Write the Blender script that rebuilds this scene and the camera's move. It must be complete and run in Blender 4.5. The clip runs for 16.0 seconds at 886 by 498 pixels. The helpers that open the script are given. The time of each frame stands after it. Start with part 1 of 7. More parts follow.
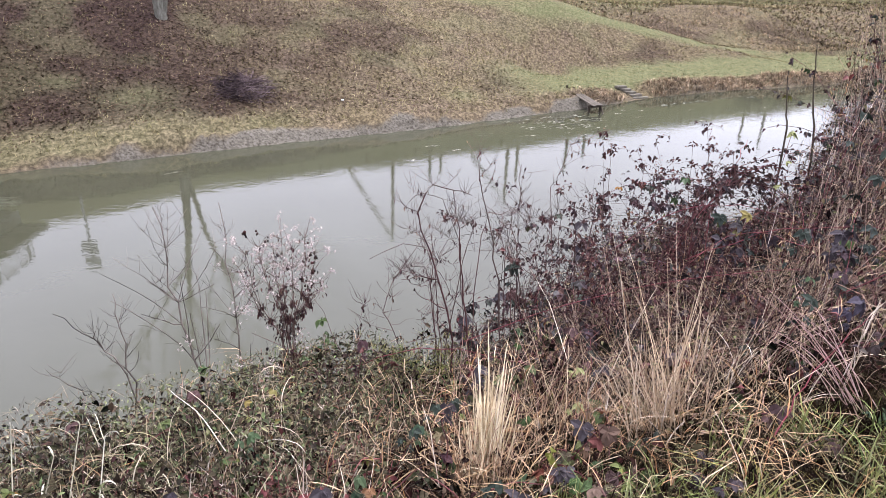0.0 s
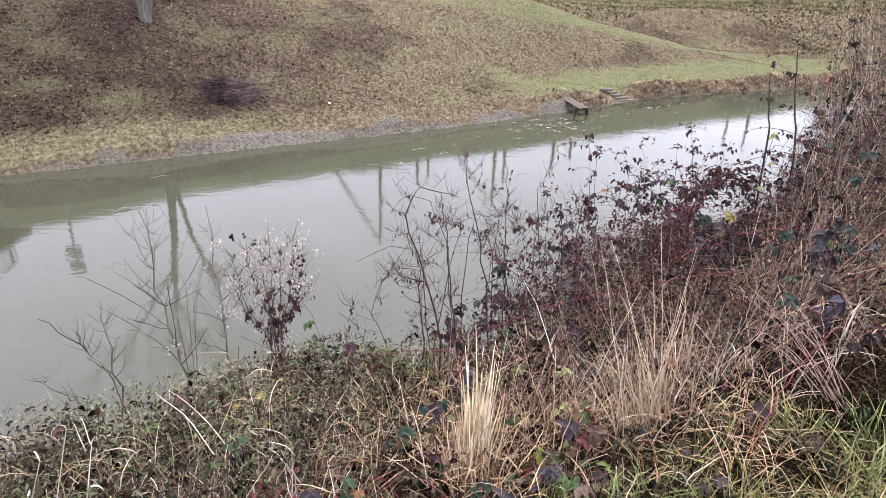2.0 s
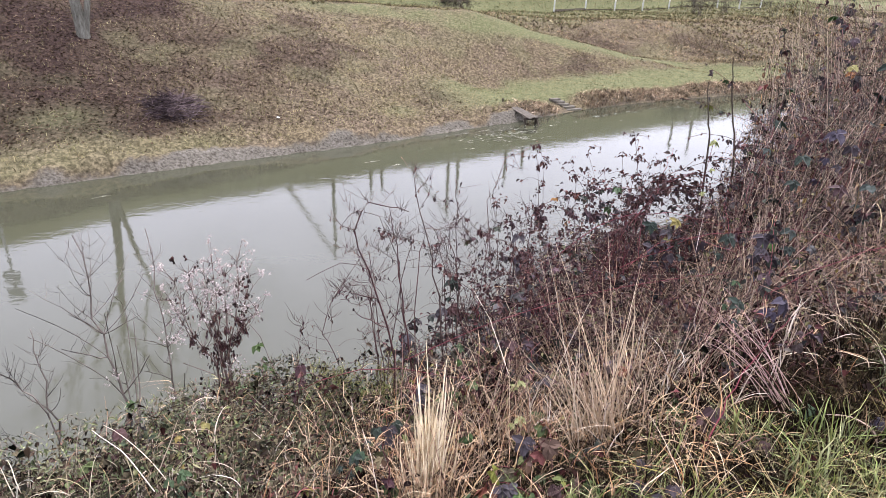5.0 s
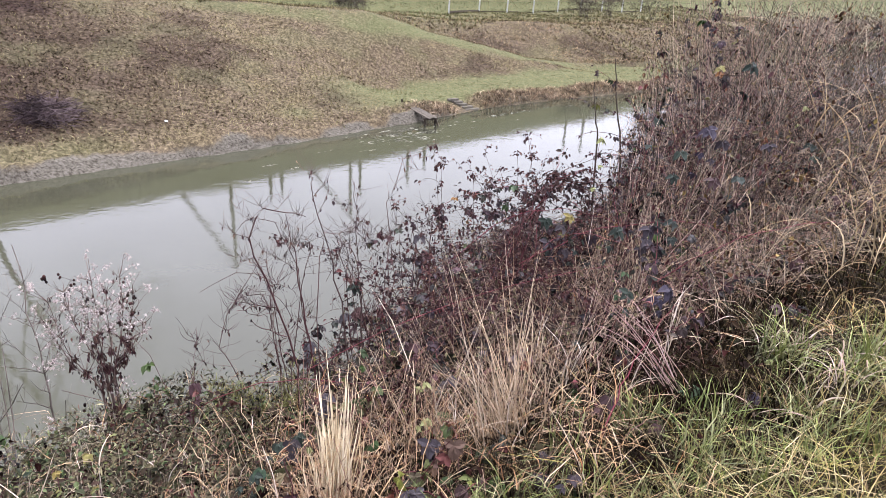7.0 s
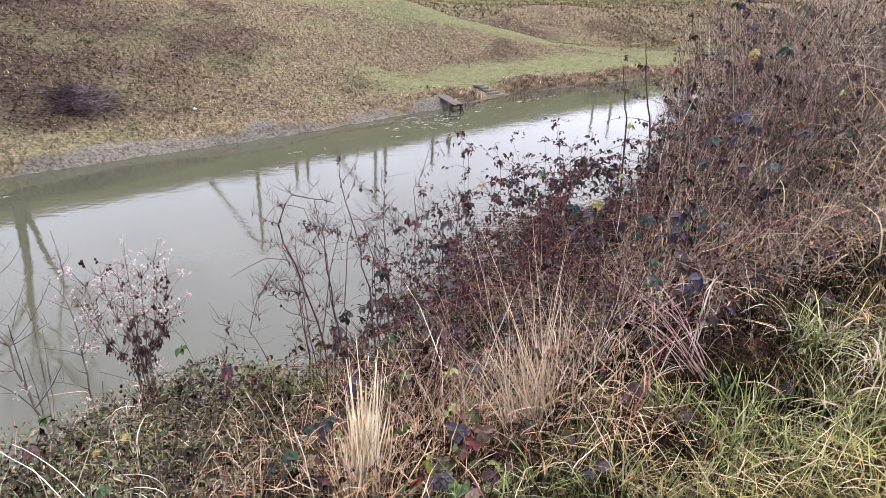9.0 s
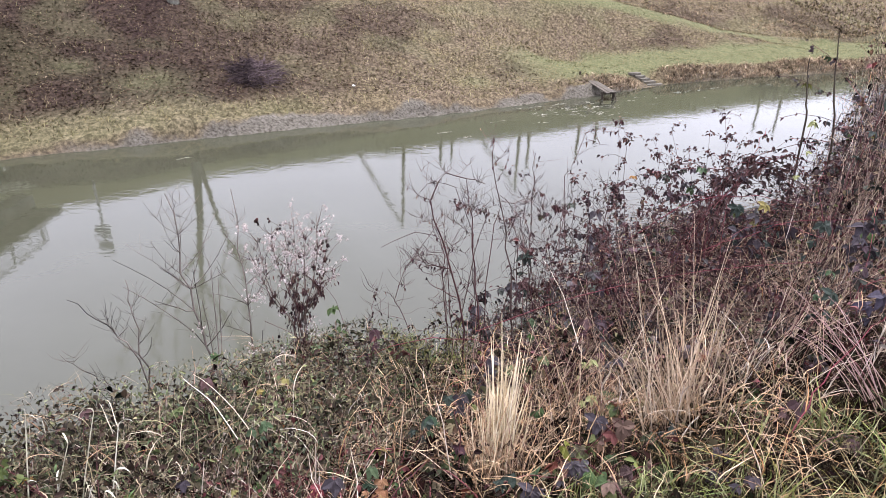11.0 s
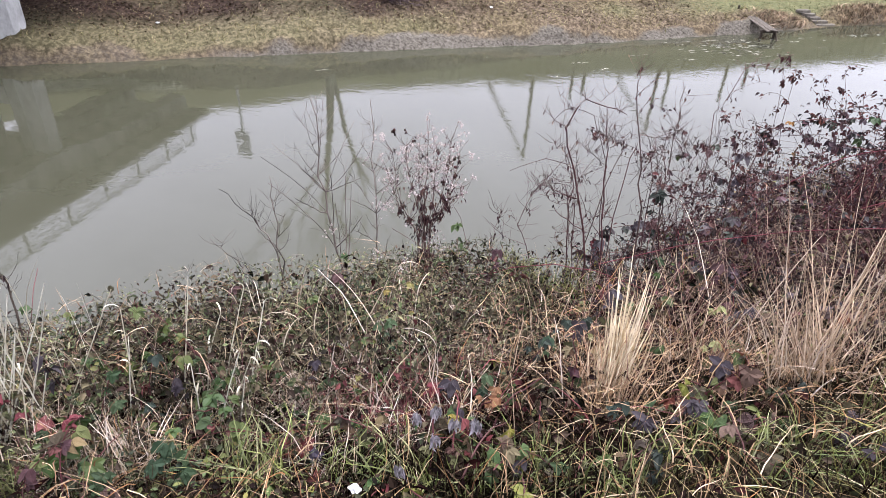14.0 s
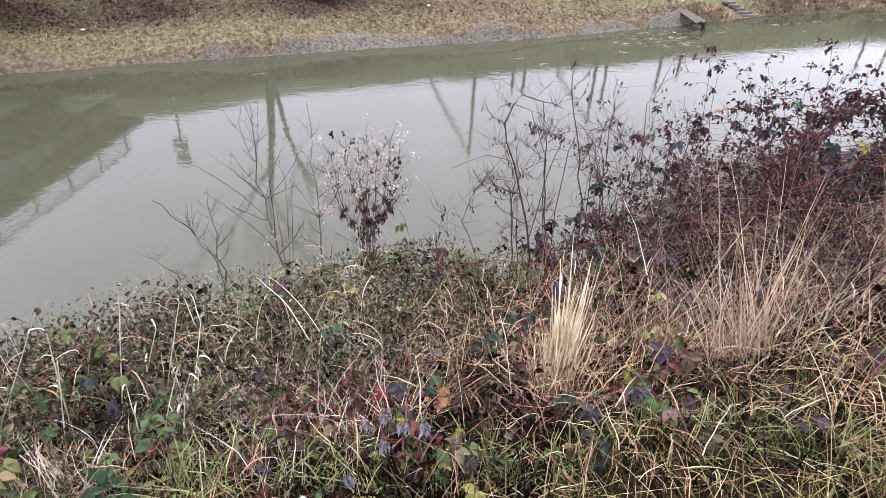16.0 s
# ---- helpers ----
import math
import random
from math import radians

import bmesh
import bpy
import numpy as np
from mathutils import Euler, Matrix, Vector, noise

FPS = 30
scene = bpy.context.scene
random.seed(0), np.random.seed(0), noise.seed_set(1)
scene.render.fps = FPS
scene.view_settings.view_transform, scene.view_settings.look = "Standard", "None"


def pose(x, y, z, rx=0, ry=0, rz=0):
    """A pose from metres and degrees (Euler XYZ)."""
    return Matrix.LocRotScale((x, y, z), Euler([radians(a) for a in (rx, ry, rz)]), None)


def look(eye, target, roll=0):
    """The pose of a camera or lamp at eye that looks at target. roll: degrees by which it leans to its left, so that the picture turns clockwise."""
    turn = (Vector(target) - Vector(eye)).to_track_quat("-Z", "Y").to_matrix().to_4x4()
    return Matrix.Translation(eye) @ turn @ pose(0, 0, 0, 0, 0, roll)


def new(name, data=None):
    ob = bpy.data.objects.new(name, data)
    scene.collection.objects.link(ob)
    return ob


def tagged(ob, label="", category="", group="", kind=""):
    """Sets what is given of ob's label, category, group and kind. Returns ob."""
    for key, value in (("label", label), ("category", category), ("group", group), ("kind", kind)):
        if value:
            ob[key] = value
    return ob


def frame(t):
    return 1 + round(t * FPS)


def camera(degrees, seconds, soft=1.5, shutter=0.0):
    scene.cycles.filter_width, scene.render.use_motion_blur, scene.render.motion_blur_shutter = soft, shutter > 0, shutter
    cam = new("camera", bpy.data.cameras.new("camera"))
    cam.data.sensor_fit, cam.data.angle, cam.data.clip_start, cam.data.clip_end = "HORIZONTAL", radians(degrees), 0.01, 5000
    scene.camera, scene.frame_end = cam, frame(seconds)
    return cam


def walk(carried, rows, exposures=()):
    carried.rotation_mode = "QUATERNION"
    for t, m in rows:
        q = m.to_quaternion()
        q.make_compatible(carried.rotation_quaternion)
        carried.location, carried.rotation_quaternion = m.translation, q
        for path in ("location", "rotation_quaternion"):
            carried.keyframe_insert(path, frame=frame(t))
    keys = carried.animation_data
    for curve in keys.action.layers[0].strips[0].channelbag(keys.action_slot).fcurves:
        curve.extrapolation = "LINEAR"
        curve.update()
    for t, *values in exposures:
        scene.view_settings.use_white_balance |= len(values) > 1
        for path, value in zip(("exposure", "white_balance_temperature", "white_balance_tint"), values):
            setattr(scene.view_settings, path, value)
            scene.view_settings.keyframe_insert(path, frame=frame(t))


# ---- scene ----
cam = camera(70.2, 16.0, 0.6)
METRES, EYE, TILT, LEAN, TURN = 0.45, 5.0, -25.0, -2.0, 0.0
ROWS = [
    (0.0, 0.0, 0.0, 0.0, 0.0, 0.0, -0.0),
    (0.5, 0.0066, -0.0021, -0.0001, -0.22, 0.23, 0.17),
    (1.0, 0.0086, -0.0, -0.003, -0.65, -0.0, 0.21),
    (1.5, 0.0064, -0.0213, -0.0107, -0.83, 0.24, 0.34),
    (2.0, 0.0035, -0.0351, -0.0115, -1.09, 0.26, 0.33),
    (2.5, 0.0148, -0.0359, -0.0202, -1.52, 0.48, 0.5),
    (3.0, 0.0329, -0.0171, -0.0254, -2.14, -0.2, 0.84),
    (3.5, 0.0432, 0.0096, -0.0132, -2.64, -0.3, 1.09),
    (6.0, 0.1438, 0.0888, 0.0598, -8.12, 1.83, 3.49),
    (6.5, 0.1669, 0.1069, 0.0503, -10.64, 1.26, 4.12),
    (7.0, 0.1907, 0.1141, 0.0572, -13.45, 0.68, 4.97),
    (7.5, 0.1809, 0.0998, 0.0592, -13.71, 0.74, 5.27),
    (8.0, 0.1652, 0.1042, 0.0597, -12.65, 0.21, 5.1),
    (10.5, 0.0769, 0.0991, 0.0471, -5.32, -0.48, 2.38),
    (11.0, -0.0367, 0.0629, 0.0318, 0.91, -1.21, -0.46),
    (11.5, -0.1362, 0.0246, -0.0142, 7.88, -3.14, -4.17),
    (12.0, -0.1949, -0.0101, -0.0576, 10.81, -4.99, -6.18),
    (12.5, -0.2403, -0.0325, -0.0911, 13.36, -6.78, -7.01),
    (13.0, -0.2333, -0.0222, -0.1027, 13.27, -7.36, -6.95),
    (13.5, -0.2217, -0.013, -0.1051, 12.39, -7.63, -6.61),
    (14.0, -0.205, 0.0046, -0.109, 11.59, -8.03, -6.05),
    (14.5, -0.168, 0.0285, -0.1076, 10.06, -8.15, -5.22),
    (15.0, -0.1468, 0.0356, -0.1008, 8.61, -8.13, -4.58),
    (15.5, -0.1371, 0.0555, -0.0987, 7.87, -8.3, -4.21),
    (16.0, -0.1232, 0.0636, -0.0916, 6.81, -7.72, -3.67),
]
walk(cam, [(t, pose(0, 0, EYE, TILT, LEAN, TURN) @ pose(METRES * x, METRES * y, METRES * z, 90 + pitch, roll, yaw)) for t, x, y, z, yaw, pitch, roll in ROWS])

# water level is z = 0; s runs along the river, n across it to the far bank
UX, UY = 0.866, 0.5


def snz(s, n, z):
    return np.stack([s * UX - n * UY, s * UY + n * UX, z + 0 * s], -1)


def snp(s, n, z):
    return Vector((s * UX - n * UY, s * UY + n * UX, z))


# ---- light: an overcast winter day ----
world = bpy.data.worlds.new("world")
scene.world = world
world.use_nodes = True
wt = world.node_tree
sky = wt.nodes.new("ShaderNodeTexSky")
sky.sky_type, sky.sun_disc = "NISHITA", False
sky.sun_elevation, sky.sun_rotation = radians(72), radians(30)
sky.dust_density, sky.ozone_density, sky.air_density = 2.0, 1.0, 1.0
faded = wt.nodes.new("ShaderNodeHueSaturation")
faded.inputs["Saturation"].default_value = 0.4
wt.links.new(sky.outputs[0], faded.inputs["Color"])
# the cloud cover: about three times as bright overhead as at the horizon, faintly mottled
where = wt.nodes.new("ShaderNodeTexCoord")
axes = wt.nodes.new("ShaderNodeSeparateXYZ")
rise = wt.nodes.new("ShaderNodeMapRange")
rise.inputs["To Min"].default_value, rise.inputs["To Max"].default_value = 0.46, 1.24
mottle = wt.nodes.new("ShaderNodeTexNoise")
mottle.inputs["Scale"].default_value, mottle.inputs["Detail"].default_value = 3.0, 4.0
lift = wt.nodes.new("ShaderNodeMapRange")
lift.inputs["To Min"].default_value, lift.inputs["To Max"].default_value = 0.75, 1.25
both = wt.nodes.new("ShaderNodeMath")
both.operation = "MULTIPLY"
wt.links.new(where.outputs["Generated"], axes.inputs[0])
wt.links.new(where.outputs["Generated"], mottle.inputs["Vector"])
wt.links.new(axes.outputs["Z"], rise.inputs["Value"])
wt.links.new(mottle.outputs["Fac"], lift.inputs["Value"])
wt.links.new(rise.outputs[0], both.inputs[0])
wt.links.new(lift.outputs[0], both.inputs[1])
cloud = wt.nodes.new("ShaderNodeMix")
cloud.data_type, cloud.blend_type = "RGBA", "MULTIPLY"
cloud.inputs[0].default_value = 1.0
cloud.inputs[6].default_value = (8.0, 8.0, 9.75, 1)
wt.links.new(both.outputs[0], cloud.inputs[7])
cover_mix = wt.nodes.new("ShaderNodeMix")
cover_mix.data_type = "RGBA"
cover_mix.inputs[0].default_value = 0.9
wt.links.new(faded.outputs[0], cover_mix.inputs[6])
wt.links.new(cloud.outputs[2], cover_mix.inputs[7])
background = wt.nodes["Background"]
background.inputs["Strength"].default_value = 0.15
wt.links.new(cover_mix.outputs[2], background.inputs["Color"])
sun = new("sun", bpy.data.lights.new("sun", "SUN"))
sun.data.energy, sun.data.angle, sun.data.color = 1.3, radians(30), (1.0, 0.98, 0.95)
sun.matrix_world = look((0, 0, 60), (-30 * math.cos(radians(72)) * math.sin(radians(30)), -30 * math.cos(radians(72)) * math.cos(radians(30)), 60 - 30 * math.sin(radians(72))))
scene.view_settings.exposure = 1.85


# ---- materials ----
def ramp(nt, stops, x):
    r = nt.nodes.new("ShaderNodeValToRGB")
    r.color_ramp.interpolation = "LINEAR"
    e = r.color_ramp.elements
    while len(e) < len(stops):
        e.new(0.5)
    for i, (p, c) in enumerate(stops):
        e[i].position, e[i].color = p, (*c, 1)
    nt.links.new(x, r.inputs[0])
    return r.outputs[0]


def noise_node(nt, scale, detail=4.0, rough=0.55, coord="Object", stretch=(1, 1, 1), distort=0.0):
    tc = nt.nodes.new("ShaderNodeTexCoord")
    mp = nt.nodes.new("ShaderNodeMapping")
    mp.inputs["Scale"].default_value = stretch
    n = nt.nodes.new("ShaderNodeTexNoise")
    n.inputs["Scale"].default_value, n.inputs["Detail"].default_value, n.inputs["Roughness"].default_value = scale, detail, rough
    n.inputs["Distortion"].default_value = distort
    nt.links.new(tc.outputs[coord], mp.inputs[0])
    nt.links.new(mp.outputs[0], n.inputs["Vector"])
    return n.outputs["Fac"]


def mix(nt, f, a, b, kind="MIX"):
    m = nt.nodes.new("ShaderNodeMix")
    m.data_type, m.blend_type = "RGBA", kind
    for sock, v in ((m.inputs[0], f), (m.inputs[6], a), (m.inputs[7], b)):
        if isinstance(v, (int, float)):
            sock.default_value = v
        elif isinstance(v, tuple):
            sock.default_value = (*v, 1)
        else:
            nt.links.new(v, sock)
    return m.outputs[2]


def material(name, rough=0.7, gloss=0.03):
    m = bpy.data.materials.new(name)
    m.use_nodes = True
    p = m.node_tree.nodes["Principled BSDF"]
    p.inputs["Roughness"].default_value = rough
    p.inputs["Specular IOR Level"].default_value = gloss
    return m, m.node_tree, p


def bump(nt, p, height, strength, distance):
    b = nt.nodes.new("ShaderNodeBump")
    b.inputs["Strength"].default_value, b.inputs["Distance"].default_value = strength, distance
    nt.links.new(height, b.inputs["Height"])
    nt.links.new(b.outputs[0], p.inputs["Normal"])


def varied(name, colours, rough=0.7, source="island", grain=14.0, amount=0.5, gloss=0.0, patch=True):
    """Colours picked at random for each piece, with a fine mottle over them."""
    m, nt, p = material(name, rough, gloss)
    if source == "island":
        r = nt.nodes.new("ShaderNodeNewGeometry").outputs["Random Per Island"]
    else:
        r = nt.nodes.new("ShaderNodeObjectInfo").outputs["Random"]
    k = len(colours)
    c = ramp(nt, [(i / (k - 1), col) for i, col in enumerate(colours)], r)
    g = ramp(nt, [(0.3, (1 - amount,) * 3), (0.7, (1 + 0.0,) * 3)], noise_node(nt, grain))
    if not patch:
        nt.links.new(mix(nt, 1.0, c, g, "MULTIPLY"), p.inputs["Base Color"])
        return m
    # Broad dark blotches that add shade-like depth to the colours.
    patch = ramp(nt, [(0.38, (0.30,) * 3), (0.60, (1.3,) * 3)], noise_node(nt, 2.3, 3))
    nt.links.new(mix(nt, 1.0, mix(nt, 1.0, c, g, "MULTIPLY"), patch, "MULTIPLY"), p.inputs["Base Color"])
    return m


# ---- mesh builders ----
def mesh_of(name, verts, quads, mat, smooth=False):
    verts, quads = np.asarray(verts, np.float32).reshape(-1, 3), np.asarray(quads, np.int32).reshape(-1, 4)
    me = bpy.data.meshes.new(name)
    me.vertices.add(len(verts))
    me.vertices.foreach_set("co", verts.ravel())
    me.loops.add(quads.size)
    me.loops.foreach_set("vertex_index", quads.ravel())
    me.polygons.add(len(quads))
    me.polygons.foreach_set("loop_start", np.arange(0, quads.size, 4, dtype=np.int32))
    me.polygons.foreach_set("use_smooth", np.full(len(quads), smooth))
    me.update(calc_edges=True)
    me.materials.append(mat)
    return me


class Heap:
    """Gathers many small pieces into one mesh of quads."""

    def __init__(self):
        self.v, self.q, self.n = [], [], 0

    def add(self, v, q):
        v = np.asarray(v).reshape(-1, 3)
        self.v.append(v)
        self.q.append(np.asarray(q).reshape(-1, 4) + self.n)
        self.n += len(v)

    def mesh(self, name, mat, smooth=False):
        return mesh_of(name, np.concatenate(self.v), np.concatenate(self.q), mat, smooth)


def tubes(heap, pts, rad, sides=3):
    """pts: (k, m, 3) centre lines; rad: (k, m)."""
    pts, rad = np.asarray(pts, float), np.asarray(rad, float)
    k, m, _ = pts.shape
    t = np.gradient(pts, axis=1)
    t /= np.linalg.norm(t, axis=-1, keepdims=True) + 1e-9
    ref = np.where(np.abs(t[..., 2:3]) > 0.8, [1.0, 0.1, 0], [0.1, 0, 1.0])
    a = np.cross(t, ref)
    a /= np.linalg.norm(a, axis=-1, keepdims=True) + 1e-9
    b = np.cross(t, a)
    ang = np.arange(sides) * 2 * np.pi / sides
    ring = a[:, :, None] * np.cos(ang)[:, None] + b[:, :, None] * np.sin(ang)[:, None]
    v = pts[:, :, None] + ring * rad[:, :, None, None]
    i, j, c = np.meshgrid(np.arange(k), np.arange(m - 1), np.arange(sides), indexing="ij")
    base = (i * m + j) * sides
    d = (c + 1) % sides
    heap.add(v, np.stack([base + c, base + d, base + sides + d, base + sides + c], -1))


def blades(heap, base, h, w, lean, rng, m=4, kink=0.0):
    """Grass blades: base (k,3), height, width and lean (sideways reach / height)."""
    k = len(base)
    az = rng.uniform(0, 2 * np.pi, k)
    out = np.stack([np.cos(az), np.sin(az), 0 * az], -1)
    side_az = az + np.pi / 2 + rng.normal(0, 0.6, k)
    side = np.stack([np.cos(side_az), np.sin(side_az), rng.normal(0, 0.2, k)], -1)
    t = np.linspace(0, 1, m)[None, :]
    bend = rng.uniform(1.3, 2.6, (k, 1))
    up = h[:, None] * (t - kink * (lean[:, None] > 0.6) * t ** 3)
    c = base[:, None] + out[:, None] * ((h * lean)[:, None] * t ** bend)[..., None]
    c[..., 2] += up * np.clip(1 - 0.28 * lean[:, None] * t, 0.2, 1)
    c[:, 1:-1] += rng.normal(0, 0.02, (k, m - 2, 3)) * h[:, None, None]
    ww = (w[:, None] * (1.02 - t) ** 0.6)[..., None] * 0.5
    v = np.stack([c - side[:, None] * ww, c + side[:, None] * ww], 2)
    i, j = np.meshgrid(np.arange(k), np.arange(m - 1), indexing="ij")
    q = (i * m + j) * 2
    heap.add(v, np.stack([q, q + 1, q + 3, q + 2], -1))


def leaflet(length, width, fold, droop, rows=4):
    y = np.linspace(0, 1, rows)
    half = width * np.array([0.12, 0.5, 0.42, 0.02]) if rows == 4 else width * np.sin(np.pi * (0.08 + 0.9 * y)) * 0.5
    z = -droop * y ** 2
    v = np.stack([np.stack([-half, y * length, z + fold * half], -1), np.stack([0 * y, y * length, z], -1),
                  np.stack([half, y * length, z + fold * half], -1)], 1).reshape(-1, 3)
    q = [[r * 3 + c, r * 3 + c + 1, r * 3 + c + 4, r * 3 + c + 3] for r in range(rows - 1) for c in range(2)]
    return v, np.array(q)


def turn(az, tilt, spin):
    """(k,3,3) rotations: spin about own length, tilt up, azimuth."""
    az, tilt, spin = np.broadcast_arrays(*[np.asarray(x, float) for x in (az, tilt, spin)])
    o, one = np.zeros_like(az), np.ones_like(az)
    rz = np.stack([np.cos(az), -np.sin(az), o, np.sin(az), np.cos(az), o, o, o, one], -1).reshape(az.shape + (3, 3))
    rx = np.stack([one, o, o, o, np.cos(tilt), -np.sin(tilt), o, np.sin(tilt), np.cos(tilt)], -1).reshape(az.shape + (3, 3))
    ry = np.stack([np.cos(spin), o, np.sin(spin), o, one, o, -np.sin(spin), o, np.cos(spin)], -1).reshape(az.shape + (3, 3))
    return rz @ rx @ ry


def scatter(heap, tv, tq, pos, rot, size):
    v = np.einsum("kij,vj->kvi", rot, tv) * np.asarray(size)[:, None, None] + pos[:, None]
    heap.add(v, tq[None] + (np.arange(len(pos)) * len(tv))[:, None, None])


def compound(rng, count):
    """A bramble leaf of three or five leaflets with its stalk; about 1 across."""
    vs, qs, n = [], [], 0
    angles = (0, 1.1, -1.1) if count == 3 else (0, 0.9, -0.9, 1.9, -1.9)
    for a in angles:
        big = 0.62 if a == 0 else 0.5
        v, q = leaflet(big * rng.uniform(0.9, 1.1), big * 0.78, rng.uniform(0.2, 0.7), rng.uniform(0.1, 0.4), 6)
        v = v @ turn(-a, rng.uniform(-0.3, 0.15), rng.uniform(-0.35, 0.35)).T + np.array([0, 0.32, 0])
        vs.append(v), qs.append(q + n)
        n += len(v)
    h = Heap()
    tubes(h, [[[0, 0, 0], [0, 0.17, 0.03], [0, 0.34, 0]]], [[0.012, 0.012, 0.01]])
    vs.append(h.v[0]), qs.append(h.q[0] + n)
    return np.concatenate(vs), np.concatenate(qs)


def part(name, me, parent, label="", kind=""):
    ob = new(name, me)
    ob.parent = parent
    return tagged(ob, label, kind=kind)


def box_bm(bm, x0, y0, z0, x1, y1, z1, bevel=0.0):
    got = bmesh.ops.create_cube(bm, size=1.0, matrix=Matrix.Translation(((x0 + x1) / 2, (y0 + y1) / 2, (z0 + z1) / 2)) @ Matrix.Diagonal((x1 - x0, y1 - y0, z1 - z0, 1)))
    if bevel:
        edges = list({e for v in got["verts"] for e in v.link_edges})
        bmesh.ops.bevel(bm, geom=edges, offset=bevel, segments=2, affect="EDGES", clamp_overlap=True)


def bm_mesh(name, bm, mat, smooth=False):
    me = bpy.data.meshes.new(name)
    bm.to_mesh(me)
    bm.free()
    me.materials.append(mat)
    for f in me.polygons:
        f.use_smooth = smooth
    return me


def box_mesh(name, size, mat, bevel=0.01):
    bm = bmesh.new()
    x, y, z = (v / 2 for v in size)
    box_bm(bm, -x, -y, -z, x, y, z, bevel)
    return bm_mesh(name, bm, mat)


def post_mesh(name, r0, r1, h, mat, sides=12, rings=4, wobble=0.0, seed=0):
    rng = np.random.default_rng(seed)
    heap = Heap()
    z = np.linspace(0, h, rings)
    c = np.stack([rng.normal(0, wobble, rings), rng.normal(0, wobble, rings), z], -1)
    c[0, :2] = 0
    tubes(heap, [c], [np.linspace(r0, r1, rings)], sides)
    v = np.concatenate(heap.v)
    heap.add(np.concatenate([v[-sides:], v[-sides:].mean(0, keepdims=True)]),
             [[i, (i + 1) % sides, (i + 2) % sides, sides] for i in range(0, sides, 2)])
    return heap.mesh(name, mat, True)


def smooth(a, b, x):
    t = np.clip((x - a) / (b - a), 0, 1)
    return t * t * (3 - 2 * t)


def lumps(s, n, scale, seed=0.0):
    """Smooth uneven ground, about -1 to 1, from a few crossed waves."""
    x, y = s / scale + seed, n / scale + 1.7 * seed
    return (np.sin(1.3 * x + 2.1 * np.sin(0.7 * y)) + np.sin(1.7 * y + 1.9 * np.sin(0.9 * x + 1)) + 0.5 * np.sin(3.1 * x + 2.3 * y)) / 2.5


def vnoise(x, y, seed=0):
    """Value noise on a grid of cells 1 wide, 0 to 1."""
    xi, yi = np.floor(x).astype(np.int64), np.floor(y).astype(np.int64)
    fx, fy = x - xi, y - yi
    fx, fy = fx * fx * (3 - 2 * fx), fy * fy * (3 - 2 * fy)

    def cell(i, j):
        h = (i * 374761393 + j * 668265263 + seed * 982451653) & 0x7FFFFFFF
        h = ((h ^ (h >> 13)) * 1274126177) & 0x7FFFFFFF
        return ((h ^ (h >> 16)) & 0xFFFF) / 65535.0
    a = cell(xi, yi) * (1 - fx) + cell(xi + 1, yi) * fx
    b = cell(xi, yi + 1) * (1 - fx) + cell(xi + 1, yi + 1) * fx
    return a * (1 - fy) + b * fy


def fnoise(x, y, seed=0, octaves=3):
    return sum(vnoise(x * 2 ** o, y * 2 ** o, seed + o) * 0.5 ** o for o in range(octaves)) / sum(0.5 ** o for o in range(octaves))


# ---- the ground: near bank, river bed, far bank, fields, one sheet ----
SHORE = 17.3
S_KEYS = [-400, -20, 6, 13.4, 16, 18.6, 21, 24, 26.5, 28.5, 30.3, 32.2, 34.2, 36, 40, 400]
CREST_N = [27.0, 27.0, 27.4, 29.4, 28.2, 27.0, 26.5, 26.4, 25.4, 24.5, 24.2, 23.2, 22.1, 20.9, 20.4, 20.4]
CREST_Z = [4.0, 4.0, 3.95, 3.55, 3.56, 3.46, 3.26, 2.64, 2.03, 1.53, 1.18, 1.02, 0.94, 0.85, 0.85, 0.85]
BACK_Z = [4.0, 4.0, 3.95, 3.6, 3.5, 3.4, 3.2, 2.9, 2.75, 2.7, 2.65, 2.6, 2.6, 2.6, 2.6, 2.6]


def near_height(s, n):
    z = np.interp(n, [-60, -2, 0.2, 1.0, 1.5, 2.0, 2.6, 3.2, 4.0, 5.0, 5.6, 7.5], [3.5, 3.5, 3.45, 3.28, 3.02, 2.72, 2.28, 1.75, 1.0, 0.1, -0.4, -1.4])
    return z + 0.06 * (fnoise(s * 1.6 + 9, n * 1.6, 3) - 0.5) * smooth(-6, 0, n)


def shore_at(s):
    return np.interp(s, [-30, 10, 16, 18, 20.5, 26, 32, 60], [17.2, 17.2, 17.5, 17.75, 18.1, 17.9, 17.1, 17.1]) + 0.22 * (fnoise(s * 0.35, s * 0 + 4.2, 21, 3) - 0.5)


